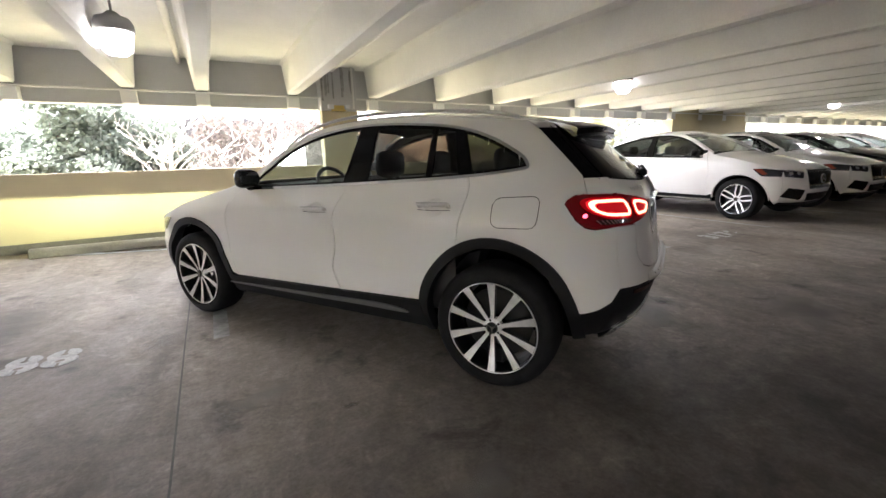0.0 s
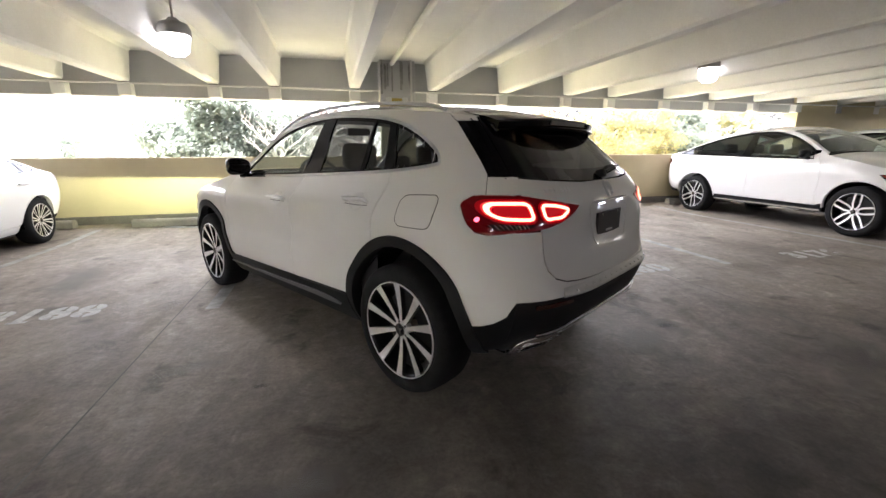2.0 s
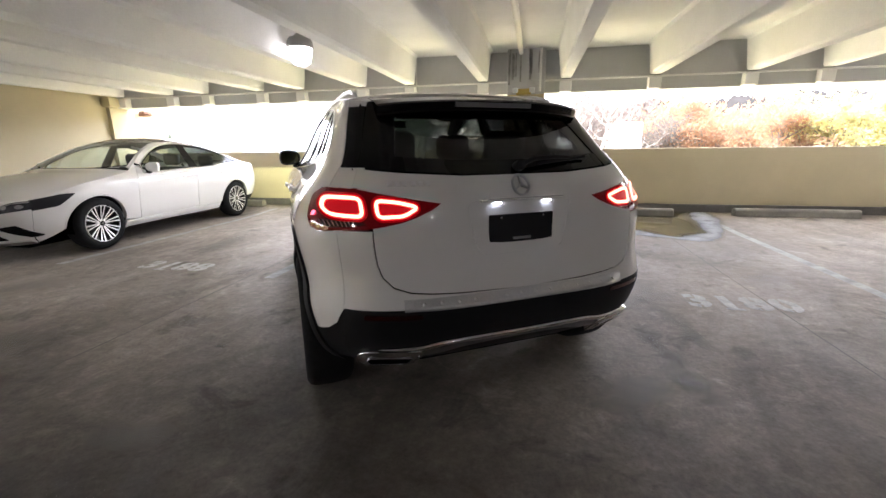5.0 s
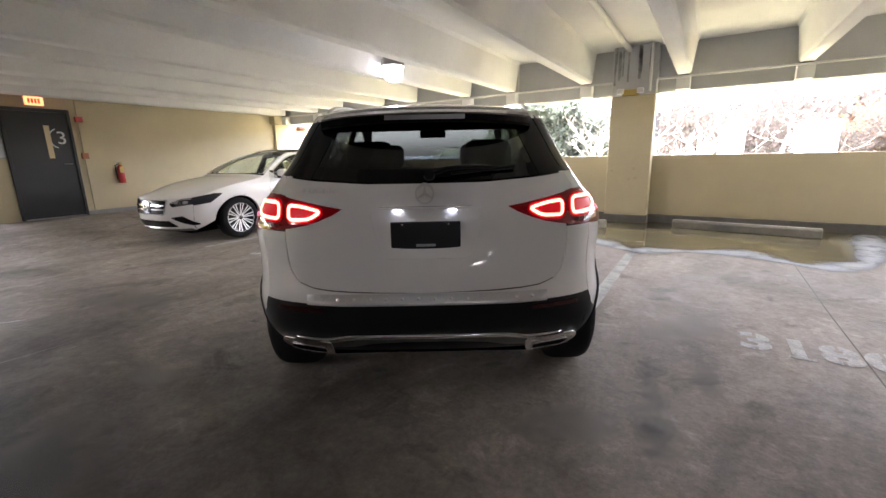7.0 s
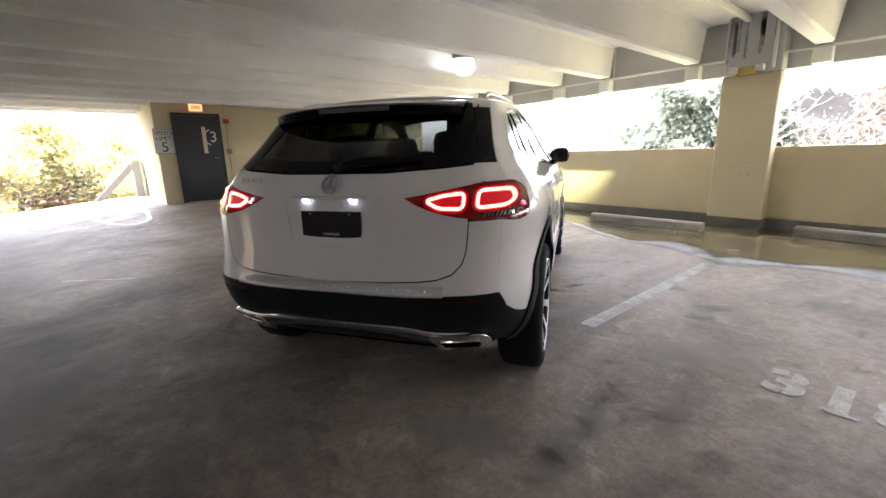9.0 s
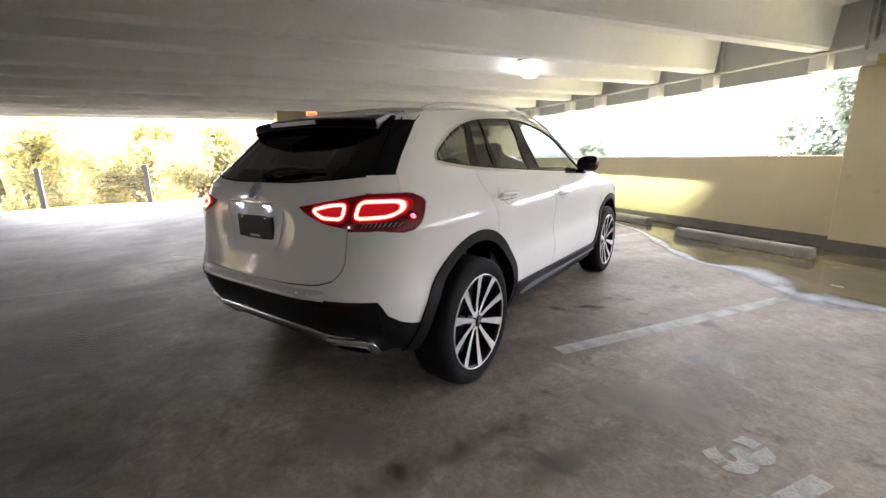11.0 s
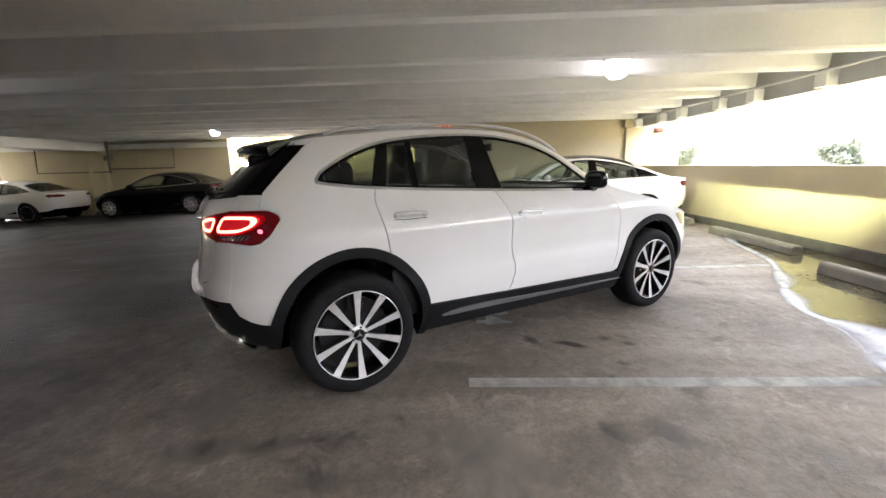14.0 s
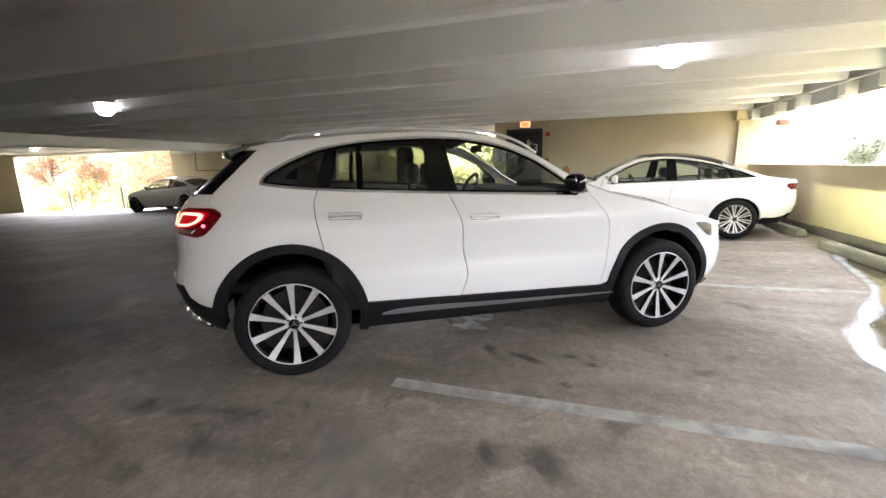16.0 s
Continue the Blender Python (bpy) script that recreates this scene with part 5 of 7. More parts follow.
# bumper details
def sill_guard():
    """A sloping ribbed ledge along the top of the bumper."""
    bm = bmesh.new()
    rings = []
    for k in range(33):
        y = -0.53 + 1.06 * k / 32
        e = 1 - (abs(y) / 0.53) ** 8 * 0.9
        rings.append([bm.verts.new(wp(y, z, 0.002 + o * e)) for z, o in ((0.663, 0.0), (0.655, 0.006), (0.634, 0.027), (0.627, 0.029), (0.620, 0.024), (0.614, 0.0))])
    for a, b in zip(rings, rings[1:]):
        for i in range(len(a)):
            bm.faces.new((a[i], a[(i + 1) % len(a)], b[(i + 1) % len(a)], b[i]))
    bm.faces.new(rings[0])
    bm.faces.new(rings[-1][::-1])
    return bm


sill = part("load_sill", sill_guard(), M_SILL, suv, "ribbed bright load-sill guard")
for k in range(14):
    y = -0.455 + 0.07 * k
    slope = (SB.back.normal(y, 0.644) + Vector((0, 0, 1))).normalized()
    q = slope.to_track_quat("Z", "Y").to_matrix().to_4x4()
    part("sill_stud", lathe(bmesh.new(), [(0.0085, -0.004), (0.0075, 0.002), (0.0, 0.0035)], Matrix.Translation(wp(y, 0.6445, 0.019)) @ q, seg=10), M_STUD, sill, smooth=True)
for sd in (1, -1):
    panel("bumper_reflector", SB.back, rounded([(sd * 0.46, 0.598), (sd * 0.68, 0.603), (sd * 0.68, 0.582), (sd * 0.46, 0.580)], 0.008), M_SMOKERED, suv, off=0.006, depth=0.006, label="dark red bumper reflector")
skin_tube("bumper_strip", SB.back, spline([(-0.62, 0.425), (-0.46, 0.428), (-0.36, 0.446), (-0.2, 0.450), (0, 0.448), (0.2, 0.450), (0.36, 0.446), (0.46, 0.428), (0.62, 0.425)]), 0.014, M_CHROME, suv, off=0.006, label="chrome bumper strip")
panel("diffuser", SB.back, rounded([(-0.60, 0.432), (0.60, 0.432), (0.50, 0.362), (0.36, 0.376), (0.27, 0.402), (0.12, 0.412), (-0.12, 0.412), (-0.27, 0.402), (-0.36, 0.376), (-0.50, 0.362)], 0.02), M_DIFF, suv, off=0.008, depth=0.01, label="grey diffuser panel")
for sd in (1, -1):
    o = [(sd * 0.44, 0.430), (sd * 0.675, 0.437), (sd * 0.708, 0.400), (sd * 0.668, 0.318), (sd * 0.475, 0.314)]
    ex = panel("exhaust_trim", SB.back, rounded(o, 0.026, 6), M_CHROME, suv, off=0.022, depth=0.035, label="chrome exhaust trim")
    skin_tube("exhaust_edge", SB.back, rounded(inset(o, 0.004), 0.024, 6), 0.007, M_CHROME, ex, off=0.021, closed=True)
    hole = [(sd * 0.482, 0.392), (sd * 0.655, 0.398), (sd * 0.664, 0.376), (sd * 0.638, 0.336), (sd * 0.492, 0.333)]
    panel("exhaust_opening", SB.back, rounded(hole, 0.014), M_UNDER, ex, off=0.0235, depth=0.004)
    skin_tube("exhaust_rim", SB.back, rounded(hole, 0.014, 4), 0.0045, M_CHROME, ex, off=0.0245, closed=True)
    # side marker dot in the lamp and clear reversing strip
    sk = SB.left if sd > 0 else SB.right
    panel("side_marker", sk, arc(-0.458, 0.988, 0.011, 0.010, 0, 340, 12), M_REDDOT, suv, off=0.006, depth=0.003, label="glowing red side marker")
    panel("lamp_base", SB.back, [(sd * y, z) for y, z in ((0.645, 0.957), (0.68, 0.950), (0.72, 0.946), (0.79, 0.943), (0.815, 0.962), (0.80, 0.972), (0.72, 0.968), (0.66, 0.964))], M_LAMPBASE, suv, off=0.0045, depth=0.002, label="smoked lower strip of the tail lamp")
    for k in range(9):
        ribbon("lamp_rib", SB.back, [(sd * (0.685 + 0.0145 * k), 0.948), (sd * (0.693 + 0.0145 * k), 0.967)], 0.0035, M_LAMPRIB, suv, off=0.006, depth=0.003)
    # roof rail
    xs = [-0.03 + (1.78 + 0.03) * k / 30 for k in range(31)]
    pts = [(x, sd * (SB.top_y(x) - 0.045 + 0.0), SB.top_z(x, SB.top_y(x) - 0.045) + 0.026 * min(1, 6 * (x + 0.06), 6 * (1.82 - x)) + 0.004) for x in xs]
    part("roof_rail", tube(bmesh.new(), pts, 0.011, 10), M_SATIN, suv, "satin silver roof rail", smooth=True)
# fuel flap on one flank
flap = rounded([(-0.240, 0.924), (0.002, 0.918), (0.013, 1.066), (-0.238, 1.080)], 0.05, 6)
ff = panel("fuel_flap", SB.left, inset(flap, 0.004), M_WHITE, suv, off=0.0016, depth=0.004)
ribbon("flap_joint", SB.left, flap, 0.0032, M_UNDER, ff, off=0.0028, depth=0.0006, closed=True)
# headlamp beams on the parapet, cut off above and below by added unseen plates
for sd in (1, -1):
    ld = bpy.data.lights.new("headlamp_beam", "SPOT")
    ld.energy, ld.spot_size, ld.spot_blend, ld.color, ld.shadow_soft_size = 46, radians(56), 1.0, (0.93, 1.0, 0.56), 0.0006
    hl = new("headlamp_beam", ld)
    hl.parent = suv
    hl.matrix_basis = look((3.565, sd * 0.58, 0.7170), (4.565, sd * 0.60, 0.91))
    part("headlamp_shield", boxm(3.55, 3.62, sd * 0.58 - 0.06, sd * 0.58 + 0.06, 0.7188, 0.7215), M_GLOSS, suv)
    part("headlamp_shield", boxm(3.55, 3.618, sd * 0.58 - 0.06, sd * 0.58 + 0.06, 0.701, 0.7045), M_GLOSS, suv)
# ---- the other parked cars ----
SEDAN = dict(
    name="sedan", wb=2.729, paint=M_WHITE, lit=False, z_tail=0.955, z_nose=0.70, low=0.19, belt=0.96, hub=0.326, fn=3.0, fc=2.3,
    width=[(0.15, 0.70), (0.25, 0.80), (0.4, 0.86), (0.6, 0.90), (0.72, 0.915), (0.85, 0.905), (0.92, 0.88), (0.98, 0.845), (1.1, 0.77), (1.3, 0.63), (1.42, 0.54)],
    rear=[(0.2, -0.80), (0.4, -0.97), (0.6, -1.02), (0.8, -1.0), (0.9, -1.01), (0.96, -0.99), (1.0, -0.95), (1.3, -0.8)],
    front=[(0.15, 3.5), (0.25, 3.62), (0.4, 3.66), (0.55, 3.66), (0.68, 3.62), (0.74, 3.56), (0.9, 3.3), (1.3, 3.0)],
    edge=[(-0.72, 0.965), (-0.5, 0.985), (-0.2, 1.06), (0.1, 1.17), (0.4, 1.275), (0.8, 1.35), (1.1, 1.37), (1.4, 1.345), (1.65, 1.27), (1.9, 1.15), (2.1, 1.03), (2.25, 0.955), (2.5, 0.91), (2.8, 0.86), (3.0, 0.81)],
    crown=[(-0.8, 0.985), (-0.6, 1.01), (-0.35, 1.10), (0, 1.26), (0.3, 1.36), (0.7, 1.425), (1.05, 1.435), (1.3, 1.42), (1.5, 1.37), (1.75, 1.27), (2.0, 1.15), (2.2, 1.05), (2.35, 0.99), (2.6, 0.955), (2.9, 0.90), (3.2, 0.83), (3.4, 0.775)],
    dlo_top=[(-0.25, 1.015), (-0.1, 1.085), (0.1, 1.155), (0.4, 1.245), (0.75, 1.312), (1.05, 1.335), (1.35, 1.31), (1.6, 1.235), (1.85, 1.11), (1.95, 1.045)],
    dlo_bot=[(-0.24, 1.002), (0.1, 0.985), (0.6, 0.965), (1.2, 0.945), (1.99, 0.925)],
    sill=[(0.3, 0.31), (2.4, 0.29)],
    gaps=[[(0.12, 0.984), (0.06, 0.9), (0.10, 0.8), (0.19, 0.645)], [(0.95, 0.953), (0.98, 0.8), (1.0, 0.6), (0.95, 0.303)], [(2.04, 1.04), (2.1, 0.9), (2.14, 0.75), (2.13, 0.5), (2.1, 0.297)]],
    arch=(0.39, 0.37), arch_front=(0.39, 0.37), hatch_gap=[(-0.66, 0.969), (-0.70, 0.93), (-0.72, 0.906)],
    tail_side=[(-0.78, 0.80), (-0.75, 0.81), (-0.70, 0.85), (-0.69, 0.885), (-0.73, 0.905)], tail_bottom=0.80, tail_top=0.905,
    black_z=0.42, black_line=[(-0.385, 0.35), (-0.6, 0.35), (-0.75, 0.385)], tail_low=0.24, low_mat=M_GLOSS,
    tail_rear=[(0.40, 0.84), (0.45, 0.81), (0.6, 0.80), (0.745, 0.80), (0.745, 0.905), (0.6, 0.9), (0.42, 0.87)],
    nose_low=0.20, grille=[(-0.42, 0.665), (0.42, 0.665), (0.36, 0.455), (-0.36, 0.455)],
    intakes=[[(0.45, 0.41), (0.60, 0.43), (0.70, 0.29), (0.64, 0.27)], [(0.0, 0.36), (0.42, 0.36), (0.50, 0.26), (0.0, 0.26)]],
    head_nose=[(0.46, 0.62), (0.60, 0.685), (0.715, 0.695), (0.715, 0.60), (0.50, 0.565)], drl=[(0.49, 0.62), (0.6, 0.67), (0.70, 0.68)],
    head_side=[(2.98, 0.742), (3.10, 0.748), (3.38, 0.70), (3.38, 0.58), (3.16, 0.61)],
    pillars=[("rear_fixed_window", 0.22, 0.10, "dark"), ("pillar", 0.24, 0.125, "pillar"), ("rear_door_window", 0.90, 0.90, "clear"), ("pillar", 1.0, 1.04, "pillar"), ("front_door_window", None, None, "clear")],
    handles=[(0.30, 0.86), (1.2, 0.845)], mirror=(1.84, 1.005), windscreen=(1.30, 2.15), pillar_base=2.03, liner=(0.2, 1.3), rear_screen=(-0.50, 0.18),
    seats=(1.1, 0.3), wheel=(0.332, 0.236, 0.225), track=0.778, spokes=(10, 0.013, 0.020, 13, 0), roof_mat=M_GLOSS, lip_mat=M_CHROME,
)
build_car(SEDAN, pose(-3.96, 6.70, 0.015, 0, 0, -87.3), "white four-door coupe-style sedan with multi-spoke alloy wheels")

BIG = dict(
    name="coupe_suv", wb=2.935, paint=M_WHITE, lit=False, z_tail=1.165, z_nose=0.92, low=0.30, belt=1.17, hub=0.372, fn=3.2, fc=2.5,
    width=[(0.22, 0.86), (0.35, 0.93), (0.6, 0.985), (0.85, 1.005), (1.05, 0.995), (1.15, 0.965), (1.22, 0.93), (1.4, 0.83), (1.6, 0.70), (1.72, 0.62)],
    rear=[(0.3, -0.9), (0.5, -1.08), (0.75, -1.12), (0.95, -1.11), (1.1, -1.13), (1.17, -1.10), (1.22, -1.0), (1.5, -0.8)],
    front=[(0.25, 3.6), (0.4, 3.78), (0.6, 3.82), (0.8, 3.80), (0.92, 3.74), (1.0, 3.6), (1.5, 3.2)],
    edge=[(-0.85, 1.185), (-0.6, 1.225), (-0.3, 1.32), (0, 1.43), (0.4, 1.55), (0.8, 1.62), (1.2, 1.64), (1.5, 1.62), (1.8, 1.54), (2.1, 1.40), (2.35, 1.25), (2.5, 1.18), (2.8, 1.12), (3.1, 1.04)],
    crown=[(-0.9, 1.21), (-0.6, 1.29), (-0.2, 1.46), (0.2, 1.60), (0.6, 1.68), (1.1, 1.71), (1.5, 1.69), (1.75, 1.62), (2.0, 1.52), (2.3, 1.37), (2.5, 1.27), (2.65, 1.22), (2.9, 1.17), (3.2, 1.10), (3.5, 1.02)],
    dlo_top=[(-0.55, 1.208), (-0.3, 1.29), (0, 1.39), (0.4, 1.505), (0.8, 1.575), (1.2, 1.60), (1.5, 1.575), (1.8, 1.49), (2.05, 1.37), (2.2, 1.285)],
    dlo_bot=[(-0.54, 1.195), (0, 1.185), (0.6, 1.175), (1.3, 1.155), (2.24, 1.14)],
    sill=[(0.4, 0.415), (2.6, 0.40)],
    gaps=[[(0.30, 1.18), (0.22, 1.05), (0.25, 0.92), (0.33, 0.69)], [(1.12, 1.16), (1.15, 0.95), (1.17, 0.75), (1.12, 0.41)], [(2.30, 1.24), (2.36, 1.05), (2.40, 0.85), (2.38, 0.65), (2.35, 0.402)]],
    arch=(0.47, 0.46), arch_front=(0.47, 0.46), hatch_gap=[(-0.80, 1.192), (-0.84, 1.14), (-0.86, 1.10)],
    tail_side=[(-0.88, 0.98), (-0.8, 1.0), (-0.74, 1.05), (-0.78, 1.095)], tail_bottom=0.98, tail_top=1.10,
    black_z=0.58, black_line=[(-0.465, 0.42), (-0.7, 0.45), (-0.85, 0.54)], tail_low=0.38, low_mat=M_CLAD,
    tail_rear=[(0.35, 1.03), (0.5, 0.985), (0.82, 0.98), (0.82, 1.10), (0.5, 1.08)],
    nose_low=0.30, grille=[(-0.46, 0.90), (0.46, 0.90), (0.40, 0.58), (-0.40, 0.58)], grille_bars="upright",
    intakes=[[(0.48, 0.56), (0.74, 0.60), (0.78, 0.44), (0.50, 0.38)], [(0.0, 0.50), (0.42, 0.50), (0.36, 0.36), (0.0, 0.36)]],
    head_nose=[(0.52, 0.87), (0.70, 0.905), (0.79, 0.905), (0.79, 0.79), (0.54, 0.76)], drl=[(0.55, 0.86), (0.65, 0.885), (0.77, 0.89)],
    head_side=[(3.14, 0.93), (3.3, 0.935), (3.54, 0.905), (3.54, 0.79), (3.28, 0.80)], marker=[(3.16, 0.925), (3.26, 0.93), (3.36, 0.84), (3.30, 0.82)],
    pillars=[("rear_fixed_window", 0.0, -0.1, "dark"), ("pillar", 0.03, -0.06, "pillar"), ("rear_door_window", 0.98, 1.0, "dark"), ("pillar", 1.1, 1.16, "pillar"), ("front_door_window", None, None, "clear")],
    handles=[(0.5, 1.08), (1.4, 1.06)], mirror=(2.1, 1.22), windscreen=(1.62, 2.4), pillar_base=2.29, liner=(0.3, 1.6), rear_screen=(-0.62, 0.15),
    seats=(1.4, 0.45), wheel=(0.382, 0.278, 0.275), track=0.862, spokes=(5, 0.026, 0.031, 16, 1.55), mirror_mat=M_GLOSS, sill_mat=M_CLAD, sill_strip=True, trim_mat=M_GLOSS,
)
for x, paint_, text in ((9.50, M_WHITE, "white coupe-style SUV with twin-spoke alloy wheels"), (12.30, M_WHITE, "white coupe-style SUV with a window sticker"), (15.1, M_BLACKCAR, "black coupe-style SUV with a window sticker"), (17.9, M_WHITE, "white coupe-style SUV parked beyond a black one")):
    big, BB = build_car(dict(BIG, paint=paint_), pose(x, 6.96, 0.0, 0, 0, -90), text, "parked SUVs")
    if x > 10:
        panel("window_sticker", BB.right, [(1.35, 1.21), (1.75, 1.21), (1.70, 1.46), (1.38, 1.47)], M_PAPER, big, off=0.002, depth=0.001, label="pale paper window sticker")

COUPE = dict(
    SEDAN, name="coupe", wb=2.84, roof_mat=None, pillar_base=2.1, fc=2.4,
    front=[(x, y + 0.02) for x, y in SEDAN["front"]],
    gaps=[[(0.84, 0.958), (0.80, 0.8), (0.82, 0.6), (0.86, 0.305)], [(2.10, 1.02), (2.16, 0.9), (2.2, 0.75), (2.2, 0.5), (2.16, 0.297)]],
    pillars=[("rear_side_window", 0.83, 0.80, "dark"), ("pillar", 0.90, 0.88, "pillar"), ("door_window", None, None, "clear")],
    handles=[(1.0, 0.85), (1.0, 0.85)], mirror=(1.9, 1.0), lip_mat=M_GLOSS,
)
COUPE["roof_mat"] = M_BLACKCAR
build_car(dict(COUPE, paint=M_BLACKCAR), pose(-9.5, -5.76, floor_z(-9.5, -5.76), 0, 1.95, -90), "glossy black two-door coupe with bright alloy wheels", "parked coupes")
build_car(dict(COUPE, paint=M_WHITE, roof_mat=M_WHITE, rims=M_RIMBLACK), pose(-9.15, -11.15, floor_z(-9.15, -11.15), 0, 1.95, -89), "white two-door coupe with black wheels", "parked coupes")
# ---- deck markings, wheel stops, water ----
def lay(name, pts, material, parent, lift, label=""):
    """A thin flat film that follows the deck, from a closed outline."""
    bm = bmesh.new()
    poly = [(x, y) for x, y in pts]
    x0, x1 = min(p[0] for p in poly), max(p[0] for p in poly)
    y0, y1 = min(p[1] for p in poly), max(p[1] for p in poly)
    nu, nv = max(1, math.ceil((x1 - x0) / 0.35)), max(1, math.ceil((y1 - y0) / 0.35))
    for i in range(nu):
        s = halfplane(halfplane(poly, 0, x0 + (x1 - x0) * i / nu, 1), 0, x0 + (x1 - x0) * (i + 1) / nu, -1)
        for j in range(nv):
            c = halfplane(halfplane(s, 1, y0 + (y1 - y0) * j / nv, 1), 1, y0 + (y1 - y0) * (j + 1) / nv, -1)
            c = [p for k, p in enumerate(c) if (Vector(p) - Vector(c[k - 1])).length > 1e-5]
            if len(c) > 2:
                bm.faces.new([bm.verts.new((x, y, floor_z(x, y) + lift)) for x, y in c])
    bmesh.ops.remove_doubles(bm, verts=bm.verts, dist=1e-5)
    bmesh.ops.recalc_face_normals(bm, faces=bm.faces)
    if sum(f.normal.z for f in bm.faces) < 0:
        bmesh.ops.reverse_faces(bm, faces=bm.faces)
    me = bpy.data.meshes.new(name)
    bm.to_mesh(me)
    bm.free()
    me.materials.append(material)
    ob = new(name, me)
    ob.parent = parent
    return tagged(ob, label)


def worn_paint():
    """Old white road paint, rubbed through to the concrete in patches."""
    m = bpy.data.materials.new("worn_road_paint")
    m.use_nodes = True
    n, l = m.node_tree.nodes, m.node_tree.links
    b = n["Principled BSDF"]
    b.inputs["Roughness"].default_value = 0.6
    tc = n.new("ShaderNodeTexCoord")
    n1 = n.new("ShaderNodeTexNoise")
    n1.inputs["Scale"].default_value, n1.inputs["Detail"].default_value, n1.inputs["Roughness"].default_value = 5.0, 8.0, 0.7
    l.new(tc.outputs["Object"], n1.inputs["Vector"])
    r = n.new("ShaderNodeValToRGB")
    r.color_ramp.elements[0].position, r.color_ramp.elements[0].color = 0.36, (0.21, 0.203, 0.19, 1)
    r.color_ramp.elements[1].position, r.color_ramp.elements[1].color = 0.58, (0.40, 0.39, 0.36, 1)
    l.new(n1.outputs["Fac"], r.inputs[0])
    l.new(r.outputs[0], b.inputs["Base Color"])
    return m


M_ROADPAINT = worn_paint()
for x, y0, y1 in ((-5.5, 3.3, 7.5), (-2.78, 3.3, 7.5), (-0.07, 3.24, 7.2), (2.71, 3.23, 7.3), (5.35, 3.22, 7.6), (8.06, 3.2, 7.6), (10.8, 3.2, 7.6), (13.5, 3.2, 7.6)):
    lay("bay_line", [(x - 0.055, y0), (x + 0.055, y0), (x + 0.05, y1), (x - 0.05, y1)], M_ROADPAINT, floor, 0.003, "worn white parking bay line")


def lettering_mesh(body, size, name, bold=0.0):
    cu = bpy.data.curves.new("lettering", "FONT")
    cu.body, cu.size, cu.align_x, cu.align_y, cu.extrude, cu.offset = body, size, "CENTER", "CENTER", 0.0008, bold
    ob = new("lettering", cu)
    me = bpy.data.meshes.new_from_object(ob.evaluated_get(bpy.context.evaluated_depsgraph_get()))
    bpy.data.objects.remove(ob)
    bpy.data.curves.remove(cu)
    me.name = name
    return me


def flat_text(body, size, m, material, parent, name, label=""):
    """Lettering in the built-in font as a thin mesh."""
    me = lettering_mesh(body, size, name)
    me.materials.clear()
    me.materials.append(material)
    o = new(name, me)
    o.parent = parent
    o.matrix_basis = m
    return tagged(o, label)


def stencil_digit(digit, size, m, material, parent):
    """One sprayed digit, its top and bottom strokes broken by the bridges of a stencil."""
    me = lettering_mesh(digit, size, "bay_number", 0.018)
    bm = bmesh.new()
    bm.from_mesh(me)
    xs = [v.co.x for v in bm.verts]
    mid = (min(xs) + max(xs)) / 2
    if digit != "1":
        for dx in (-0.010, 0.010):
            bmesh.ops.bisect_plane(bm, geom=bm.verts[:] + bm.edges[:] + bm.faces[:], plane_co=(mid + dx, 0, 0), plane_no=(1, 0, 0))
        for dy in (-0.075, 0.075):
            bmesh.ops.bisect_plane(bm, geom=bm.verts[:] + bm.edges[:] + bm.faces[:], plane_co=(0, dy, 0), plane_no=(0, 1, 0))
        bmesh.ops.delete(bm, geom=[f for f in bm.faces if abs(f.calc_center_median().x - mid) < 0.0095 and abs(f.calc_center_median().y) > 0.07], context="FACES")
    else:
        h = max(v.co.y for v in bm.verts)
        box(bm, mid - 0.055, mid + 0.075, -h, -h + 0.034, -0.0008, 0.0008)
    bm.to_mesh(me)
    bm.free()
    me.materials.clear()
    me.materials.append(material)
    o = new("bay_number", me)
    o.parent = parent
    o.matrix_basis = m
    return tagged(o, "faded stencilled bay number digit")


M_NUMBER = mat("faded_stencil_paint", (0.43, 0.42, 0.40), 0.65, var=0.30, scale=9, fine=0.2, fine_scale=70)
for body, x, y in (("3188", -1.36, 3.45), ("3184", 1.36, 3.45), ("3180", 4.125, 3.295), ("3176", 6.80, 3.32)):
    for k, digit in enumerate(body):
        stencil_digit(digit, 0.37, pose(x + 0.21 * (k - 1.5), y, 0.0035), M_NUMBER, floor)

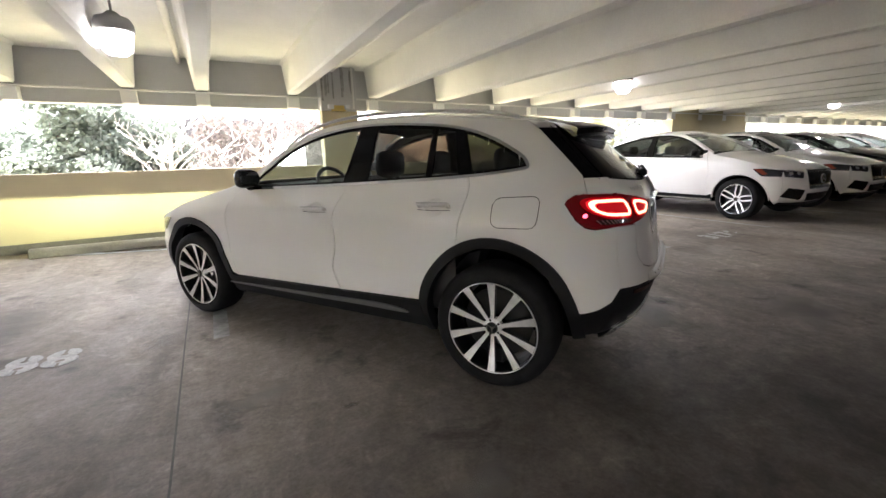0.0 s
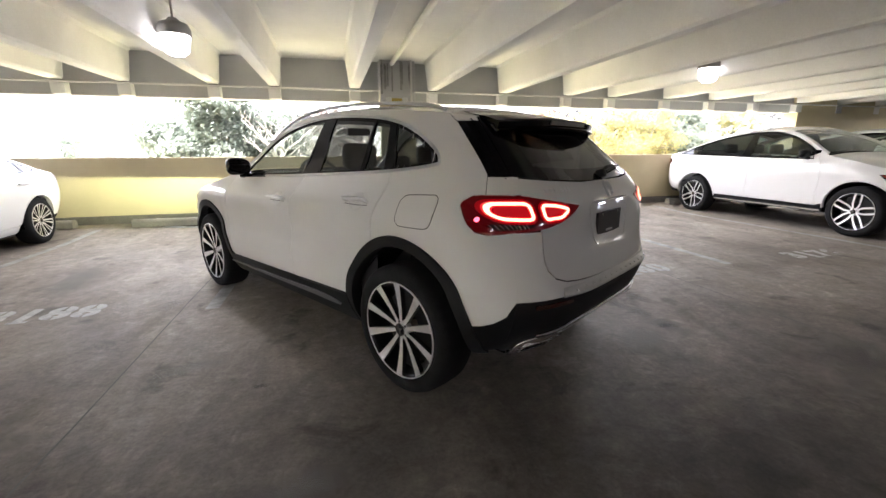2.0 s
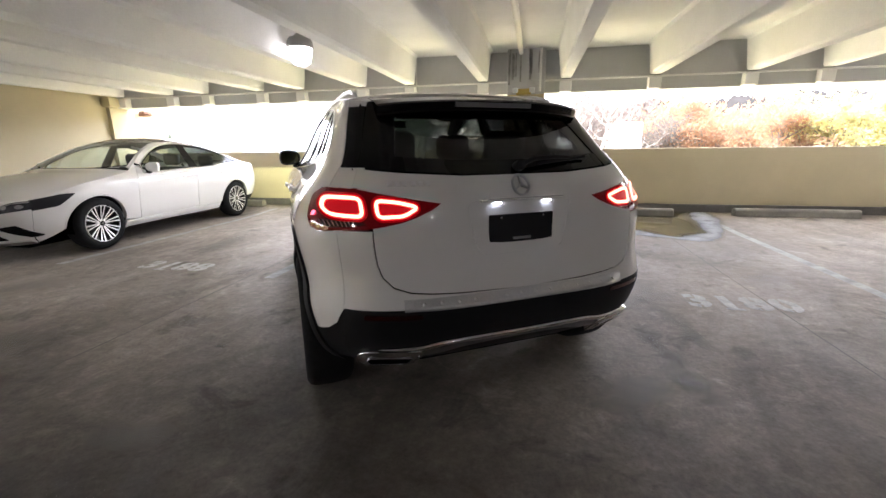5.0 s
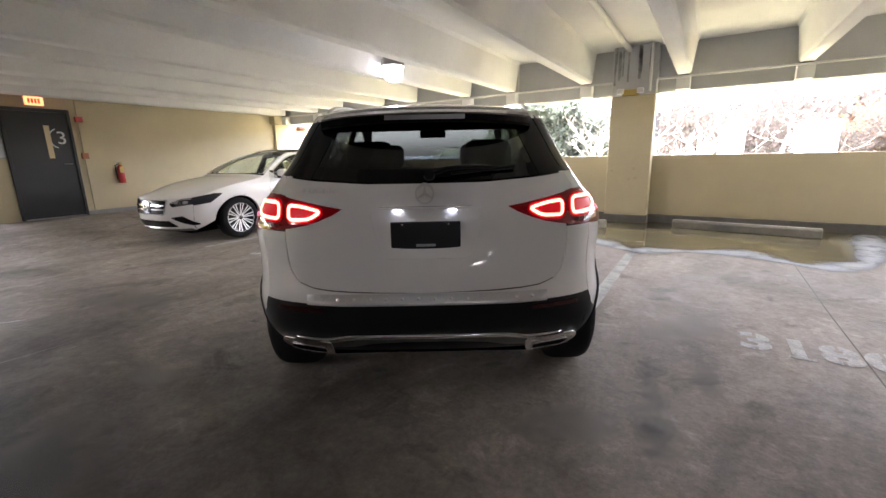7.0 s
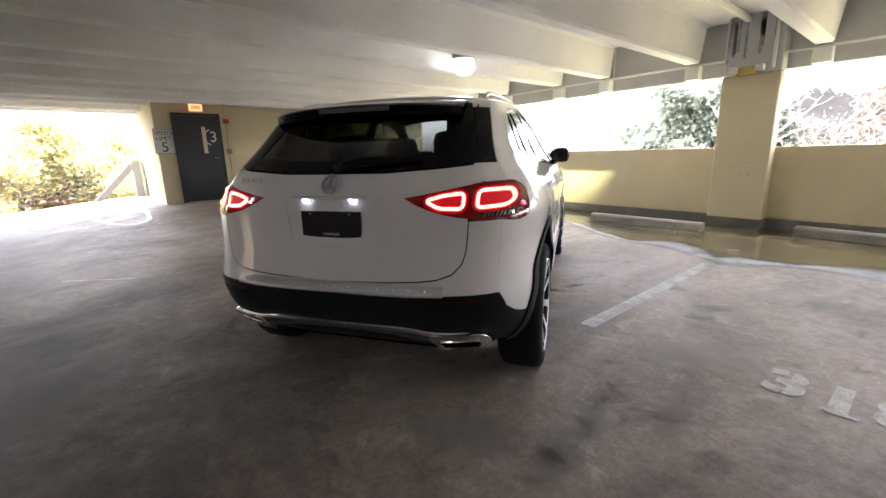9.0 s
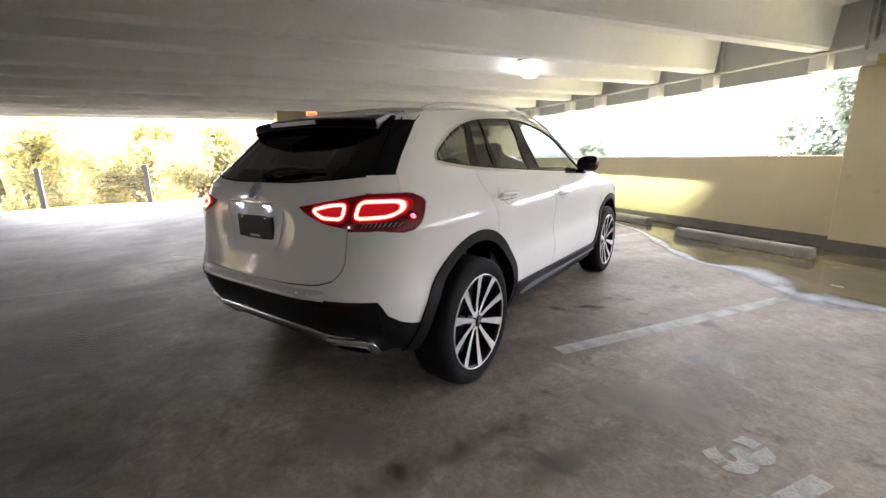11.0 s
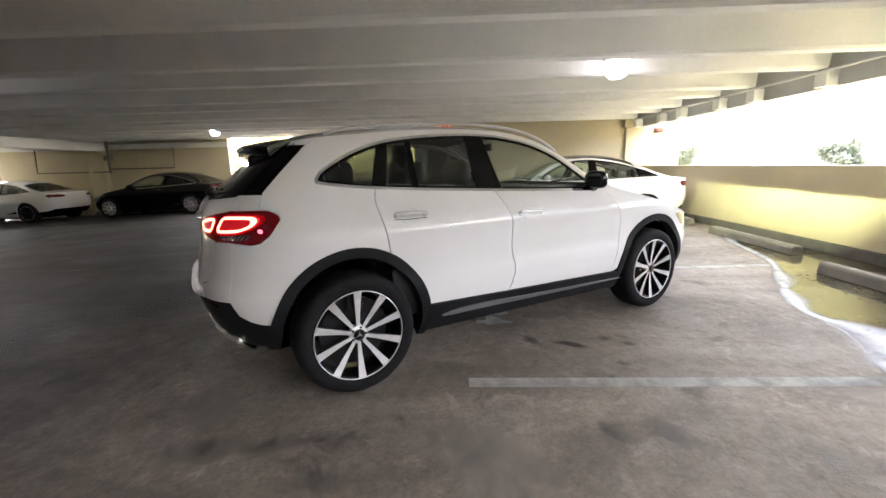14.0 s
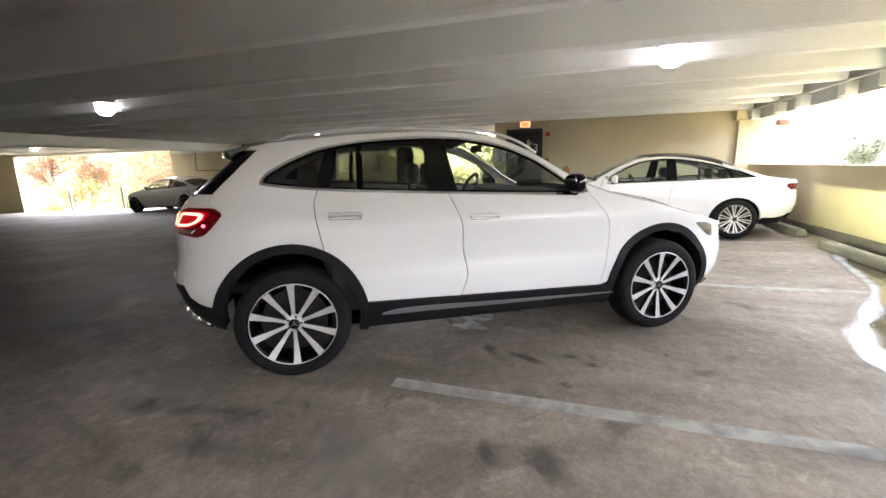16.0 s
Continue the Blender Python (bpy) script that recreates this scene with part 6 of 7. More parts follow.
def stain_mat(name, color, strength, rough):
    """A soft-edged film: strongest in the middle, ragged and fading outwards."""
    m = bpy.data.materials.new(name)
    m.use_nodes = True
    n, l = m.node_tree.nodes, m.node_tree.links
    b = n["Principled BSDF"]
    b.inputs["Base Color"].default_value = (*color, 1)
    b.inputs["Roughness"].default_value = rough
    tc = n.new("ShaderNodeTexCoord")
    ln = n.new("ShaderNodeVectorMath")
    ln.operation = "LENGTH"
    l.new(tc.outputs["Object"], ln.inputs[0])
    oi = n.new("ShaderNodeObjectInfo")
    ad = n.new("ShaderNodeVectorMath")
    ad.operation = "ADD"
    l.new(oi.outputs["Location"], ad.inputs[0])
    l.new(tc.outputs["Object"], ad.inputs[1])
    ns = n.new("ShaderNodeTexNoise")
    ns.inputs["Scale"].default_value, ns.inputs["Detail"].default_value, ns.inputs["Roughness"].default_value = 2.3, 6, 0.65
    l.new(ad.outputs[0], ns.inputs["Vector"])
    ma = n.new("ShaderNodeMath")
    ma.operation = "MULTIPLY_ADD"
    ma.inputs[1].default_value = 1.3
    l.new(ns.outputs["Fac"], ma.inputs[0])
    l.new(ln.outputs["Value"], ma.inputs[2])
    r = n.new("ShaderNodeMapRange")
    r.interpolation_type = "SMOOTHSTEP"
    r.inputs["From Min"].default_value, r.inputs["From Max"].default_value = 0.75, 1.5
    r.inputs["To Min"].default_value, r.inputs["To Max"].default_value = strength, 0.0
    l.new(ma.outputs[0], r.inputs["Value"])
    l.new(r.outputs[0], b.inputs["Alpha"])
    return m


M_STAIN = stain_mat("oil_stain_film", (0.035, 0.032, 0.028), 0.48, 0.45)
M_SMUDGE = stain_mat("tyre_smudge_film", (0.05, 0.047, 0.043), 0.3, 0.6)
M_SCUFF = stain_mat("pale_scuff_film", (0.34, 0.33, 0.31), 0.25, 0.6)


def stain(name, x, y, rx_, ry_, turn, material, label, lift):
    bm = bmesh.new()
    bmesh.ops.create_circle(bm, cap_ends=True, segments=24, radius=1.0)
    ob = part(name, bm, material, floor, label)
    ob.matrix_basis = pose(x, y, floor_z(x, y) + lift, 0, 0, turn) @ Matrix.Diagonal((rx_, ry_, 1, 1))
    return ob


for k, (x, y, rx_, ry_, a_) in enumerate(((2.09, 3.71, 0.11, 0.06, 30), (2.15, 3.95, 0.13, 0.05, 75), (2.20, 4.03, 0.10, 0.05, 60), (2.07, 4.26, 0.07, 0.05, 80), (2.17, 4.40, 0.07, 0.05, 60), (3.19, 3.92, 0.13, 0.09, 20), (3.19, 4.19, 0.17, 0.10, 40), (0.51, 1.86, 0.05, 0.03, 0), (3.31, 1.96, 0.08, 0.05, 0), (1.88, 4.89, 0.03, 0.02, 0), (2.48, 4.25, 0.05, 0.03, 60))):
    stain("oil_stain", x, y, rx_ * 1.3, ry_ * 1.3, a_, M_STAIN, "small dark oil stain", 0.0040 + 0.0003 * k)
for k, (x, y, rx_, ry_, a_) in enumerate(((3.35, 1.95, 0.16, 0.35, 15), (3.54, 2.56, 0.12, 0.40, 10), (3.3, 2.3, 0.10, 0.3, 20), (2.75, 5.6, 0.16, 0.8, 12), (1.3, 0.2, 0.5, 0.9, 40), (2.4, -0.3, 0.9, 0.45, 20), (-0.9, 1.6, 0.7, 0.4, 15), (3.75, 4.9, 0.45, 0.22, 70), (4.0, 1.2, 0.7, 0.4, 30), (0.3, 4.3, 0.5, 0.3, 0), (-1.6, 4.5, 0.3, 0.9, 10), (5.4, 3.0, 0.8, 0.4, 10))):
    stain("tyre_smudge", x, y, rx_, ry_, a_, M_SMUDGE, "faint dark tyre smudge", 0.0080 + 0.0003 * k)
for k, (x, y, rx_, ry_, a_) in enumerate(((0.1, 2.19, 0.28, 0.13, 20), (-0.45, 3.37, 0.3, 0.16, 60), (2.97, 1.79, 0.35, 0.2, 30), (0.76, 1.02, 0.3, 0.12, 10), (2.39, 3.42, 0.28, 0.2, 40), (3.42, 4.79, 0.3, 0.14, 0), (-1.0, 0.85, 0.45, 0.08, 10), (1.80, 3.55, 0.25, 0.35, 20), (3.4, 3.3, 0.5, 0.3, 50), (-2.2, 2.6, 0.5, 0.3, 20), (4.6, 4.0, 0.4, 0.25, 0))):
    stain("pale_scuff", x, y, rx_, ry_, a_, M_SCUFF, "pale scuffed patch of concrete", 0.0120 + 0.0003 * k)
for pts in ([(-0.31, 7.5), (-0.31, 3.4), (-0.30, 1.7), (-0.33, 0.0), (-0.32, -9.5)], [(4.35, 7.9), (4.33, 4.2), (4.36, 1.2), (4.34, -9.5)], [(-3.9, 7.9), (-3.92, -9.5)], [(9.0, 7.9), (9.02, -9.5)]):
    for a, b in zip(pts, pts[1:]):
        lay("deck_joint", [(a[0] - 0.005, a[1]), (a[0] + 0.005, a[1]), (b[0] + 0.005, b[1]), (b[0] - 0.005, b[1])], M_KERB, floor, 0.0015)


def wheel_stop(x0, x1, y, turn=0.0):
    c = (x0 + x1) / 2
    ob = empty("wheel_stop", pose(c, y, floor_z(c, y), 0, 0, turn), "weathered precast concrete wheel stop on the deck", "wheel stop", "wheel stops")
    h = (x1 - x0) / 2
    bm = bmesh.new()
    prism(bm, [(-0.085, 0.0), (0.085, 0.0), (0.07, 0.10), (0.045, 0.128), (-0.045, 0.128), (-0.07, 0.10)], "x", -h, h)
    bmesh.ops.bevel(bm, geom=bm.edges[:], offset=0.008, segments=1, affect="EDGES")
    part("block", bm, M_STOP, ob)
    for s in (-0.6, 0.6):
        part("anchor_pin", lathe(bmesh.new(), [(0.016, 0.12), (0.016, 0.131), (0.0, 0.132)], pose(s * h, 0, 0), seg=10), M_STEEL, ob)
    return ob


for x0, x1, y, t in ((-5.05, -3.2, 7.72, 0), (-2.33, -0.45, 7.62, -1), (0.38, 2.08, 7.27, 1.5), (3.03, 4.85, 7.62, -5), (5.85, 7.68, 7.72, 0), (8.58, 10.4, 7.72, 0), (11.3, 13.1, 7.72, 0)):
    wheel_stop(x0, x1, y, t)

# standing water along the parapet, the sky's sheen on its rim painted pale
SHORE = spline([(-2.1, 7.75), (-1.58, 7.45), (-0.9, 7.28), (-0.28, 7.12), (0.3, 6.82), (0.82, 6.49), (1.2, 6.28), (1.6, 6.13), (1.95, 6.22), (2.25, 6.12), (2.6, 5.84), (2.9, 5.84), (3.15, 5.97), (3.6, 6.12), (3.95, 6.12), (4.28, 5.9), (4.62, 5.80), (4.95, 6.1), (5.15, 6.6), (5.3, 7.3), (5.42, 7.98)], per=6)
M_WATER = mat("dirty_shallow_water", (0.17, 0.145, 0.075), 0.05, var=0.4, scale=2.2, fine=0.15, tint=(0.09, 0.082, 0.055), spec=0.6)
M_RIM_SHEEN = mat("painted_rim_sheen", (0.31, 0.335, 0.37), 0.3, var=0.15, scale=7)
M_RIM_GLINT = mat("pale_rim_and_glint_film", (0.66, 0.67, 0.68), 0.4, var=0.15, scale=7)


def ragged(m, scale, lo, hi):
    """Lets a film break up where it is thin."""
    n, l = m.node_tree.nodes, m.node_tree.links
    t = n.new("ShaderNodeTexNoise")
    t.inputs["Scale"].default_value, t.inputs["Detail"].default_value, t.inputs["Roughness"].default_value = scale, 7, 0.7
    c = n.new("ShaderNodeTexCoord")
    r = n.new("ShaderNodeMapRange")
    r.inputs["From Min"].default_value, r.inputs["From Max"].default_value = lo, hi
    l.new(c.outputs["Object"], t.inputs["Vector"])
    l.new(t.outputs["Fac"], r.inputs["Value"])
    l.new(r.outputs[0], n["Principled BSDF"].inputs["Alpha"])


ragged(M_RIM_SHEEN, 3.5, 0.22, 0.50)
ragged(M_RIM_GLINT, 2.5, 0.22, 0.48)


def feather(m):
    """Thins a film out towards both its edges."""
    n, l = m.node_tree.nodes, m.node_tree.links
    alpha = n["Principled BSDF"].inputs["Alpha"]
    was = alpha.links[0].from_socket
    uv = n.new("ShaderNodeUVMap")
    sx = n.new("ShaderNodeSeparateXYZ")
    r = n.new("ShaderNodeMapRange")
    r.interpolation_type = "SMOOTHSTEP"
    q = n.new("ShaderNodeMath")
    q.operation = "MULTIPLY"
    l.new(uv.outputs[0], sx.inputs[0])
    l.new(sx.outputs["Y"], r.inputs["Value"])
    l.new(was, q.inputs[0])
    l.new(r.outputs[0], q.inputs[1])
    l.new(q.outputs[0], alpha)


feather(M_RIM_SHEEN)
feather(M_RIM_GLINT)


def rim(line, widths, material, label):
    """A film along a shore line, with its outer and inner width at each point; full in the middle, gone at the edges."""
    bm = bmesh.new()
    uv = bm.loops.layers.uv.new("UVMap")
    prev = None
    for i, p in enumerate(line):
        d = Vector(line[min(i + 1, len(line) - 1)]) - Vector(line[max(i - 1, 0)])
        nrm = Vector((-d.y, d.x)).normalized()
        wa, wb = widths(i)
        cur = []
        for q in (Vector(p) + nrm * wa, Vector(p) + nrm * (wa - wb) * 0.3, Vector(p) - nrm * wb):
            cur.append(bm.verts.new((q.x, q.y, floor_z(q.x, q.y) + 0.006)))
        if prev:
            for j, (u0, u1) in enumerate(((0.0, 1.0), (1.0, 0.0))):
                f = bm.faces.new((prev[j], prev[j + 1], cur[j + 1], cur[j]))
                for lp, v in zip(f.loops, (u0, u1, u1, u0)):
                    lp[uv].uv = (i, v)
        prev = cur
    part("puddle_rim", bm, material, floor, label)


ragged(M_WATER, 1.6, 0.18, 0.42)
ragged(M_NUMBER, 14, 0.14, 0.42)
water = lay("puddle", SHORE + [(5.42, 8.03), (-2.1, 8.03)], M_WATER, floor, 0.004, "shallow dirty water along the parapet")

def shore_width(i):
    w = 0.04 + 0.05 * abs(math.sin(i * 0.31) * math.sin(i * 0.117 + 1)) + 0.03 * noise.noise((i * 0.2, 0, 0)) + (0.15 if i > 44 else 0.0) * (0.6 + 0.4 * math.sin(i * 0.4))
    return w * 1.9, w * 1.5


rim(SHORE, shore_width, M_RIM_SHEEN, "pale painted sheen on the puddle rim")
# a smaller wet patch by the west opening
W2 = spline([(-9.3, 0.35), (-7.6, 0.45), (-6.4, 0.67), (-5.6, 0.88), (-5.2, 1.2), (-5.5, 1.5), (-6.6, 1.55), (-7.6, 1.7), (-9.2, 1.7), (-10.2, 1.6)], per=5)
rim(W2, lambda i: (0.05 + 0.03 * abs(math.sin(i * 0.7)),) * 2, M_RIM_GLINT, "faint pale rim of a wet patch")
# a thin damp trace in the lane, its sparkle painted as pale film
rim(spline([(-1.62, 0.33), (-1.5, 0.52), (-1.38, 0.66), (-1.2, 0.94)], per=4), lambda i: (0.004 + 0.007 * abs(math.sin(i * 1.3)),) * 2, M_RIM_GLINT, "thin broken damp trace with painted glints")
M_LEAF_DEAD = mat("dead_leaf", (0.07, 0.045, 0.025), 0.8, obj_random=0.5)
bm = bmesh.new()
rnd = random.Random(5)
for k in range(160):
    x, y = rnd.uniform(0.4, 2.2), rnd.gauss(7.02, 0.10)
    a, s = rnd.uniform(0, 6.3), rnd.uniform(0.008, 0.028)
    z = floor_z(x, y) + 0.008
    bm.faces.new([bm.verts.new((x + s * math.cos(a + q) * (1 if q in (0, math.pi) else 0.5), y + s * math.sin(a + q) * (1 if q in (0, math.pi) else 0.5), z + rnd.uniform(0, 0.006))) for q in (0, math.pi / 2, math.pi, 3 * math.pi / 2)])
tagged(link("leaf_litter", bm, M_LEAF_DEAD), "dead leaves and grit washed against a wheel stop", "leaves", kind="stuff")

# ---- stair wall: door, signs, alarm, extinguisher ----
M_DOOR = mat("charcoal_door_paint", (0.014, 0.0145, 0.016), 0.45, var=0.1, scale=3, bump=0.03)
M_DFRAME = mat("dark_door_frame", (0.02, 0.02, 0.022), 0.5)
M_EXIT = mat("lit_exit_sign", (0.8, 0.2, 0.1), 0.4, emit=(1.0, 0.20, 0.07), strength=0.16)
M_SIGN = mat("white_sign_sheet", (0.62, 0.63, 0.64), 0.5, var=0.05, scale=6)
M_INK = mat("black_sign_ink", (0.02, 0.02, 0.02), 0.6)
M_RED = mat("red_enamel", (0.42, 0.018, 0.02), 0.3, coat=0.5)
M_BRASS = mat("yellow_tag", (0.45, 0.33, 0.08), 0.5)
M_CONDUIT = mat("painted_conduit", (0.42, 0.36, 0.24), 0.6)
M_PIPE = mat("white_painted_pipe", (0.70, 0.695, 0.68), 0.55, var=0.05, scale=5)
XW = -7.0
door = tagged(link("door_1", boxm(XW + 0.004, XW + 0.045, 2.475, 3.345, 0.255, 2.165, bevel=0.004), M_DOOR), "closed charcoal steel stair door with narrow window", "door", kind="structure")
for y0, y1, z0, z1 in ((2.425, 2.472, 0.235, 2.225), (3.348, 3.395, 0.235, 2.225), (2.472, 3.348, 2.168, 2.225)):
    part("door_frame", boxm(XW + 0.003, XW + 0.07, y0, y1, z0, z1, bevel=0.004), M_DFRAME, door)
# the cream colour stands in for the glow in the glass
part("vision_panel", boxm(XW + 0.046, XW + 0.050, 2.985, 3.065, 1.34, 1.93), mat("wired_glass_painted_glow", (0.62, 0.50, 0.28), 0.15), door, "narrow wired-glass vision panel")
part("door_sill", boxm(XW + 0.004, XW + 0.09, 2.475, 3.345, 0.243, 0.254), M_STEEL, door)
part("lever_handle", tube(tube(bmesh.new(), [(XW + 0.045, 3.275, 1.23), (XW + 0.10, 3.275, 1.23)], 0.014), [(XW + 0.095, 3.28, 1.23), (XW + 0.095, 3.16, 1.235)], 0.011), M_CHROME, door)
flat_text("3", 0.33, pose(XW + 0.0475, 3.215, 1.70, 90, 0, 90), M_SIGN, door, "level_number", label="white level number on the door")
bm = bmesh.new()
pts = [(3.225 + 0.20 * math.cos(a), 1.70 + 0.20 * math.sin(a)) for a in [radians(115 + 130 * k / 16) for k in range(17)]]
for a, b in zip(pts, pts[1:]):
    q = [Vector((XW + 0.0482, p[0], p[1])) for p in (a, b)]
    c = Vector((XW + 0.0482, 3.225, 1.70))
    bm.faces.new([bm.verts.new(v) for v in (q[0], q[1], c + (q[1] - c) * 0.90, c + (q[0] - c) * 0.90)])
part("level_ring", bm, M_SIGN, door)
door.location = (0, -0.09, 0.015)
ex = empty("exit_sign", pose(XW, 2.84, 2.365), "lit orange-red exit sign over the stair door", "exit sign")
part("housing", boxm(0.003, 0.06, -0.14, 0.14, -0.088, 0.088, bevel=0.006), M_SIGN, ex)
part("face", boxm(0.061, 0.064, -0.128, 0.128, -0.076, 0.076), M_EXIT, ex, "glowing orange-red face")
for k in range(4):
    part("lettering_bar", boxm(0.0645, 0.0655, -0.085 + 0.046 * k, -0.055 + 0.046 * k, -0.04, 0.04), M_RED, ex)
sg = empty("speed_limit_sign", pose(XW, 2.145, 1.625), "white sheet-metal speed limit sign on the cream wall", "sign")
part("plate", boxm(0.004, 0.008, -0.19, 0.19, -0.265, 0.265), M_SIGN, sg)
for y0, y1, z0, z1 in ((-0.185, 0.185, 0.252, 0.26), (-0.185, 0.185, -0.26, -0.252), (-0.185, -0.178, -0.252, 0.252), (0.178, 0.185, -0.252, 0.252)):
    part("border", boxm(0.0085, 0.0095, y0, y1, z0, z1), M_INK, sg)
for body, size, z in (("SPEED", 0.125, 0.175), ("LIMIT", 0.125, 0.06), ("5", 0.30, -0.13)):
    flat_text(body, size, pose(0.0095, 0, z, 90, 0, 90), M_INK, sg, "lettering")
al = empty("fire_alarm_riser", pose(XW, 3.43, 0), "cream conduit with small red fire alarm boxes", "fire alarm")
part("conduit", tube(bmesh.new(), [(0.018, 0, 0.24), (0.018, 0, 2.55)], 0.012), M_CONDUIT, al)
part("alarm_horn", boxm(0.004, 0.07, -0.05, 0.07, 2.03, 2.13, bevel=0.008), M_RED, al, "small red alarm horn")
part("alarm_call_point", boxm(0.004, 0.06, -0.05, 0.06, 1.34, 1.45, bevel=0.008), mat("orange_box", (0.40, 0.16, 0.08), 0.5), al, "small orange call point")
fe = empty("fire_extinguisher", pose(XW + 0.09, 3.96, 0.84), "red fire extinguisher with yellow tag on a wall bracket", "fire extinguisher")
part("cylinder", lathe(bmesh.new(), [(0.06, 0.0), (0.065, 0.02), (0.065, 0.30), (0.045, 0.35), (0.02, 0.37), (0.0, 0.372)], seg=20), M_RED, fe, smooth=True)
part("valve", boxm(-0.02, 0.03, -0.02, 0.03, 0.37, 0.42, bevel=0.005), M_BRASS, fe)
part("lever", boxm(-0.015, 0.015, -0.07, 0.05, 0.42, 0.437, bevel=0.004), M_STEEL, fe)
part("hose", tube(bmesh.new(), [(0.0, -0.02, 0.39), (0.0, -0.085, 0.36), (0.02, -0.088, 0.22), (0.02, -0.08, 0.08)], 0.010), M_INK, fe)
part("inspection_tag", boxm(0.066, 0.068, -0.035, 0.035, 0.21, 0.33), M_BRASS, fe, "yellow inspection tag")
part("wall_bracket", boxm(-0.088, -0.06, -0.04, 0.04, 0.05, 0.33), M_STEEL, fe)
hp = empty("hoop_barrier", pose(XW + 0.12, 4.43, 0.24), "small bent grey steel hoop rail by the wall", "rail")
part("hoop", tube(bmesh.new(), [(0, -0.15, -0.02), (0, -0.15, 0.30), (0, -0.12, 0.34), (0, 0.30, 0.36), (0, 0.34, 0.32), (0, 0.34, -0.02)], 0.014), M_STEEL, hp, smooth=True)
tagged(link("baseboard", boxm(XW + 0.002, XW + 0.03, 3.31, 8.09, 0.0, 0.33, bevel=0.008), mat("grey_base_paint", (0.30, 0.30, 0.29), 0.8, var=0.15, scale=3)), "grey painted band at the foot of the wall", "baseboard", kind="structure")
tagged(link("pilaster", boxm(XW + 0.003, XW + 0.10, 7.80, 7.95, 0.05, 2.20), M_PAINT), "cream wall pilaster under the beam seat", "pilaster", kind="structure")
tagged(link("beam_seat", boxm(XW + 0.003, XW + 0.24, 7.70, 7.96, 2.21, STEM - 0.01, bevel=0.01), M_PAINT), "cream concrete beam seat on the wall", "beam seat", kind="structure")
tagged(link("wall_pipe", tube(bmesh.new(), [(XW + 0.03, 2.1, 2.49), (XW + 0.03, 3.5, 2.49), (XW + 0.03, 6.2, 2.47)], 0.012), M_STEEL), "thin steel conduit along the top of the wall", "conduit", kind="structure")
fl = empty("floodlight", pose(XW - 0.1, 8.62, 2.08), "rusty brown floodlight on the outer wall", "floodlight")
M_RUST = mat("rusty_brown_metal", (0.20, 0.10, 0.06), 0.7, var=0.3, scale=20)
part("bracket", boxm(0.10, 0.2, -0.02, 0.02, -0.02, 0.06), M_RUST, fl)
part("head", boxm(0.2, 0.36, -0.11, 0.11, -0.03, 0.10, bevel=0.03), M_RUST, fl, smooth=True)
part("visor", boxm(0.30, 0.48, -0.10, 0.10, 0.0, 0.02), M_RUST, fl)

# ---- pipes and fixtures overhead ----
tagged(link("spandrel_pipe", tube(bmesh.new(), [(-6.9, NORTH - 0.19, STEM - 0.035), (12.3, NORTH - 0.19, STEM - 0.035), (34.0, NORTH - 0.19, STEM - 0.035)], 0.016), M_PIPE), "thin pale pipe along the corbels", "pipe", kind="structure")
for x, y0 in ((2.17, -9.8), (-0.20, -9.8), (12.0, -9.8)):
    tagged(link("ceiling_pipe", tube(bmesh.new(), [(x, y0, SOFFIT - 0.06), (x, 0, SOFFIT - 0.06), (x, NORTH - 0.02, SOFFIT - 0.06)], 0.042, 12), M_PIPE, smooth=True), "white painted pipe under the ceiling slab", "pipe", kind="structure")
for x, z0 in ((-0.02 + 0.19, 2.43), (2.57 - 0.05, 2.2)):
    tagged(link("drop_pipe", tube(bmesh.new(), [(x, NORTH - 0.30 if x > 1 else NORTH - 0.03, SOFFIT), (x, NORTH - 0.30 if x > 1 else NORTH - 0.03, z0)], 0.02), M_PIPE), "short pale vertical pipe", "pipe", kind="structure")
el = empty("emergency_light", pose(2.235, 7.847, 2.20), "twin-head emergency light box on the column", "emergency light")
part("box", boxm(-0.13, 0.13, -0.075, 0.0, -0.05, 0.05, bevel=0.01), M_BRASS, el, "yellowed battery box")
for sd in (-1, 1):
    part("lamp_head", boxm(sd * 0.15 - 0.05, sd * 0.15 + 0.05, -0.13, -0.03, -0.02, 0.06, bevel=0.015), M_SIGN, el, "pale lamp head")
M_STREAK = mat("dark_water_streak", (0.32, 0.315, 0.31), 0.85, var=0.3, scale=9)
rnd = random.Random(3)
for k in range(13):
    x = 1.95 + 0.57 * rnd.random()
    z1 = SOFFIT - 0.01 - 0.10 * rnd.random()
    part("water_streak", boxm(x - rnd.uniform(0.006, 0.022), x + rnd.uniform(0.006, 0.022), 7.8465, 7.852, z1 - rnd.uniform(0.15, 0.55), z1), M_STREAK, column_1)
for z, x in ((0.95, 2.02), (0.98, 2.36), (0.82, 2.40), (0.80, 2.30)):
    part("patch_mark", lathe(bmesh.new(), [(0.03, 0.0), (0.028, 0.003), (0.0, 0.004)], pose(x, 7.850, z, 90), seg=12), mat("rough_patch", (0.50, 0.42, 0.27), 0.9), column_1)

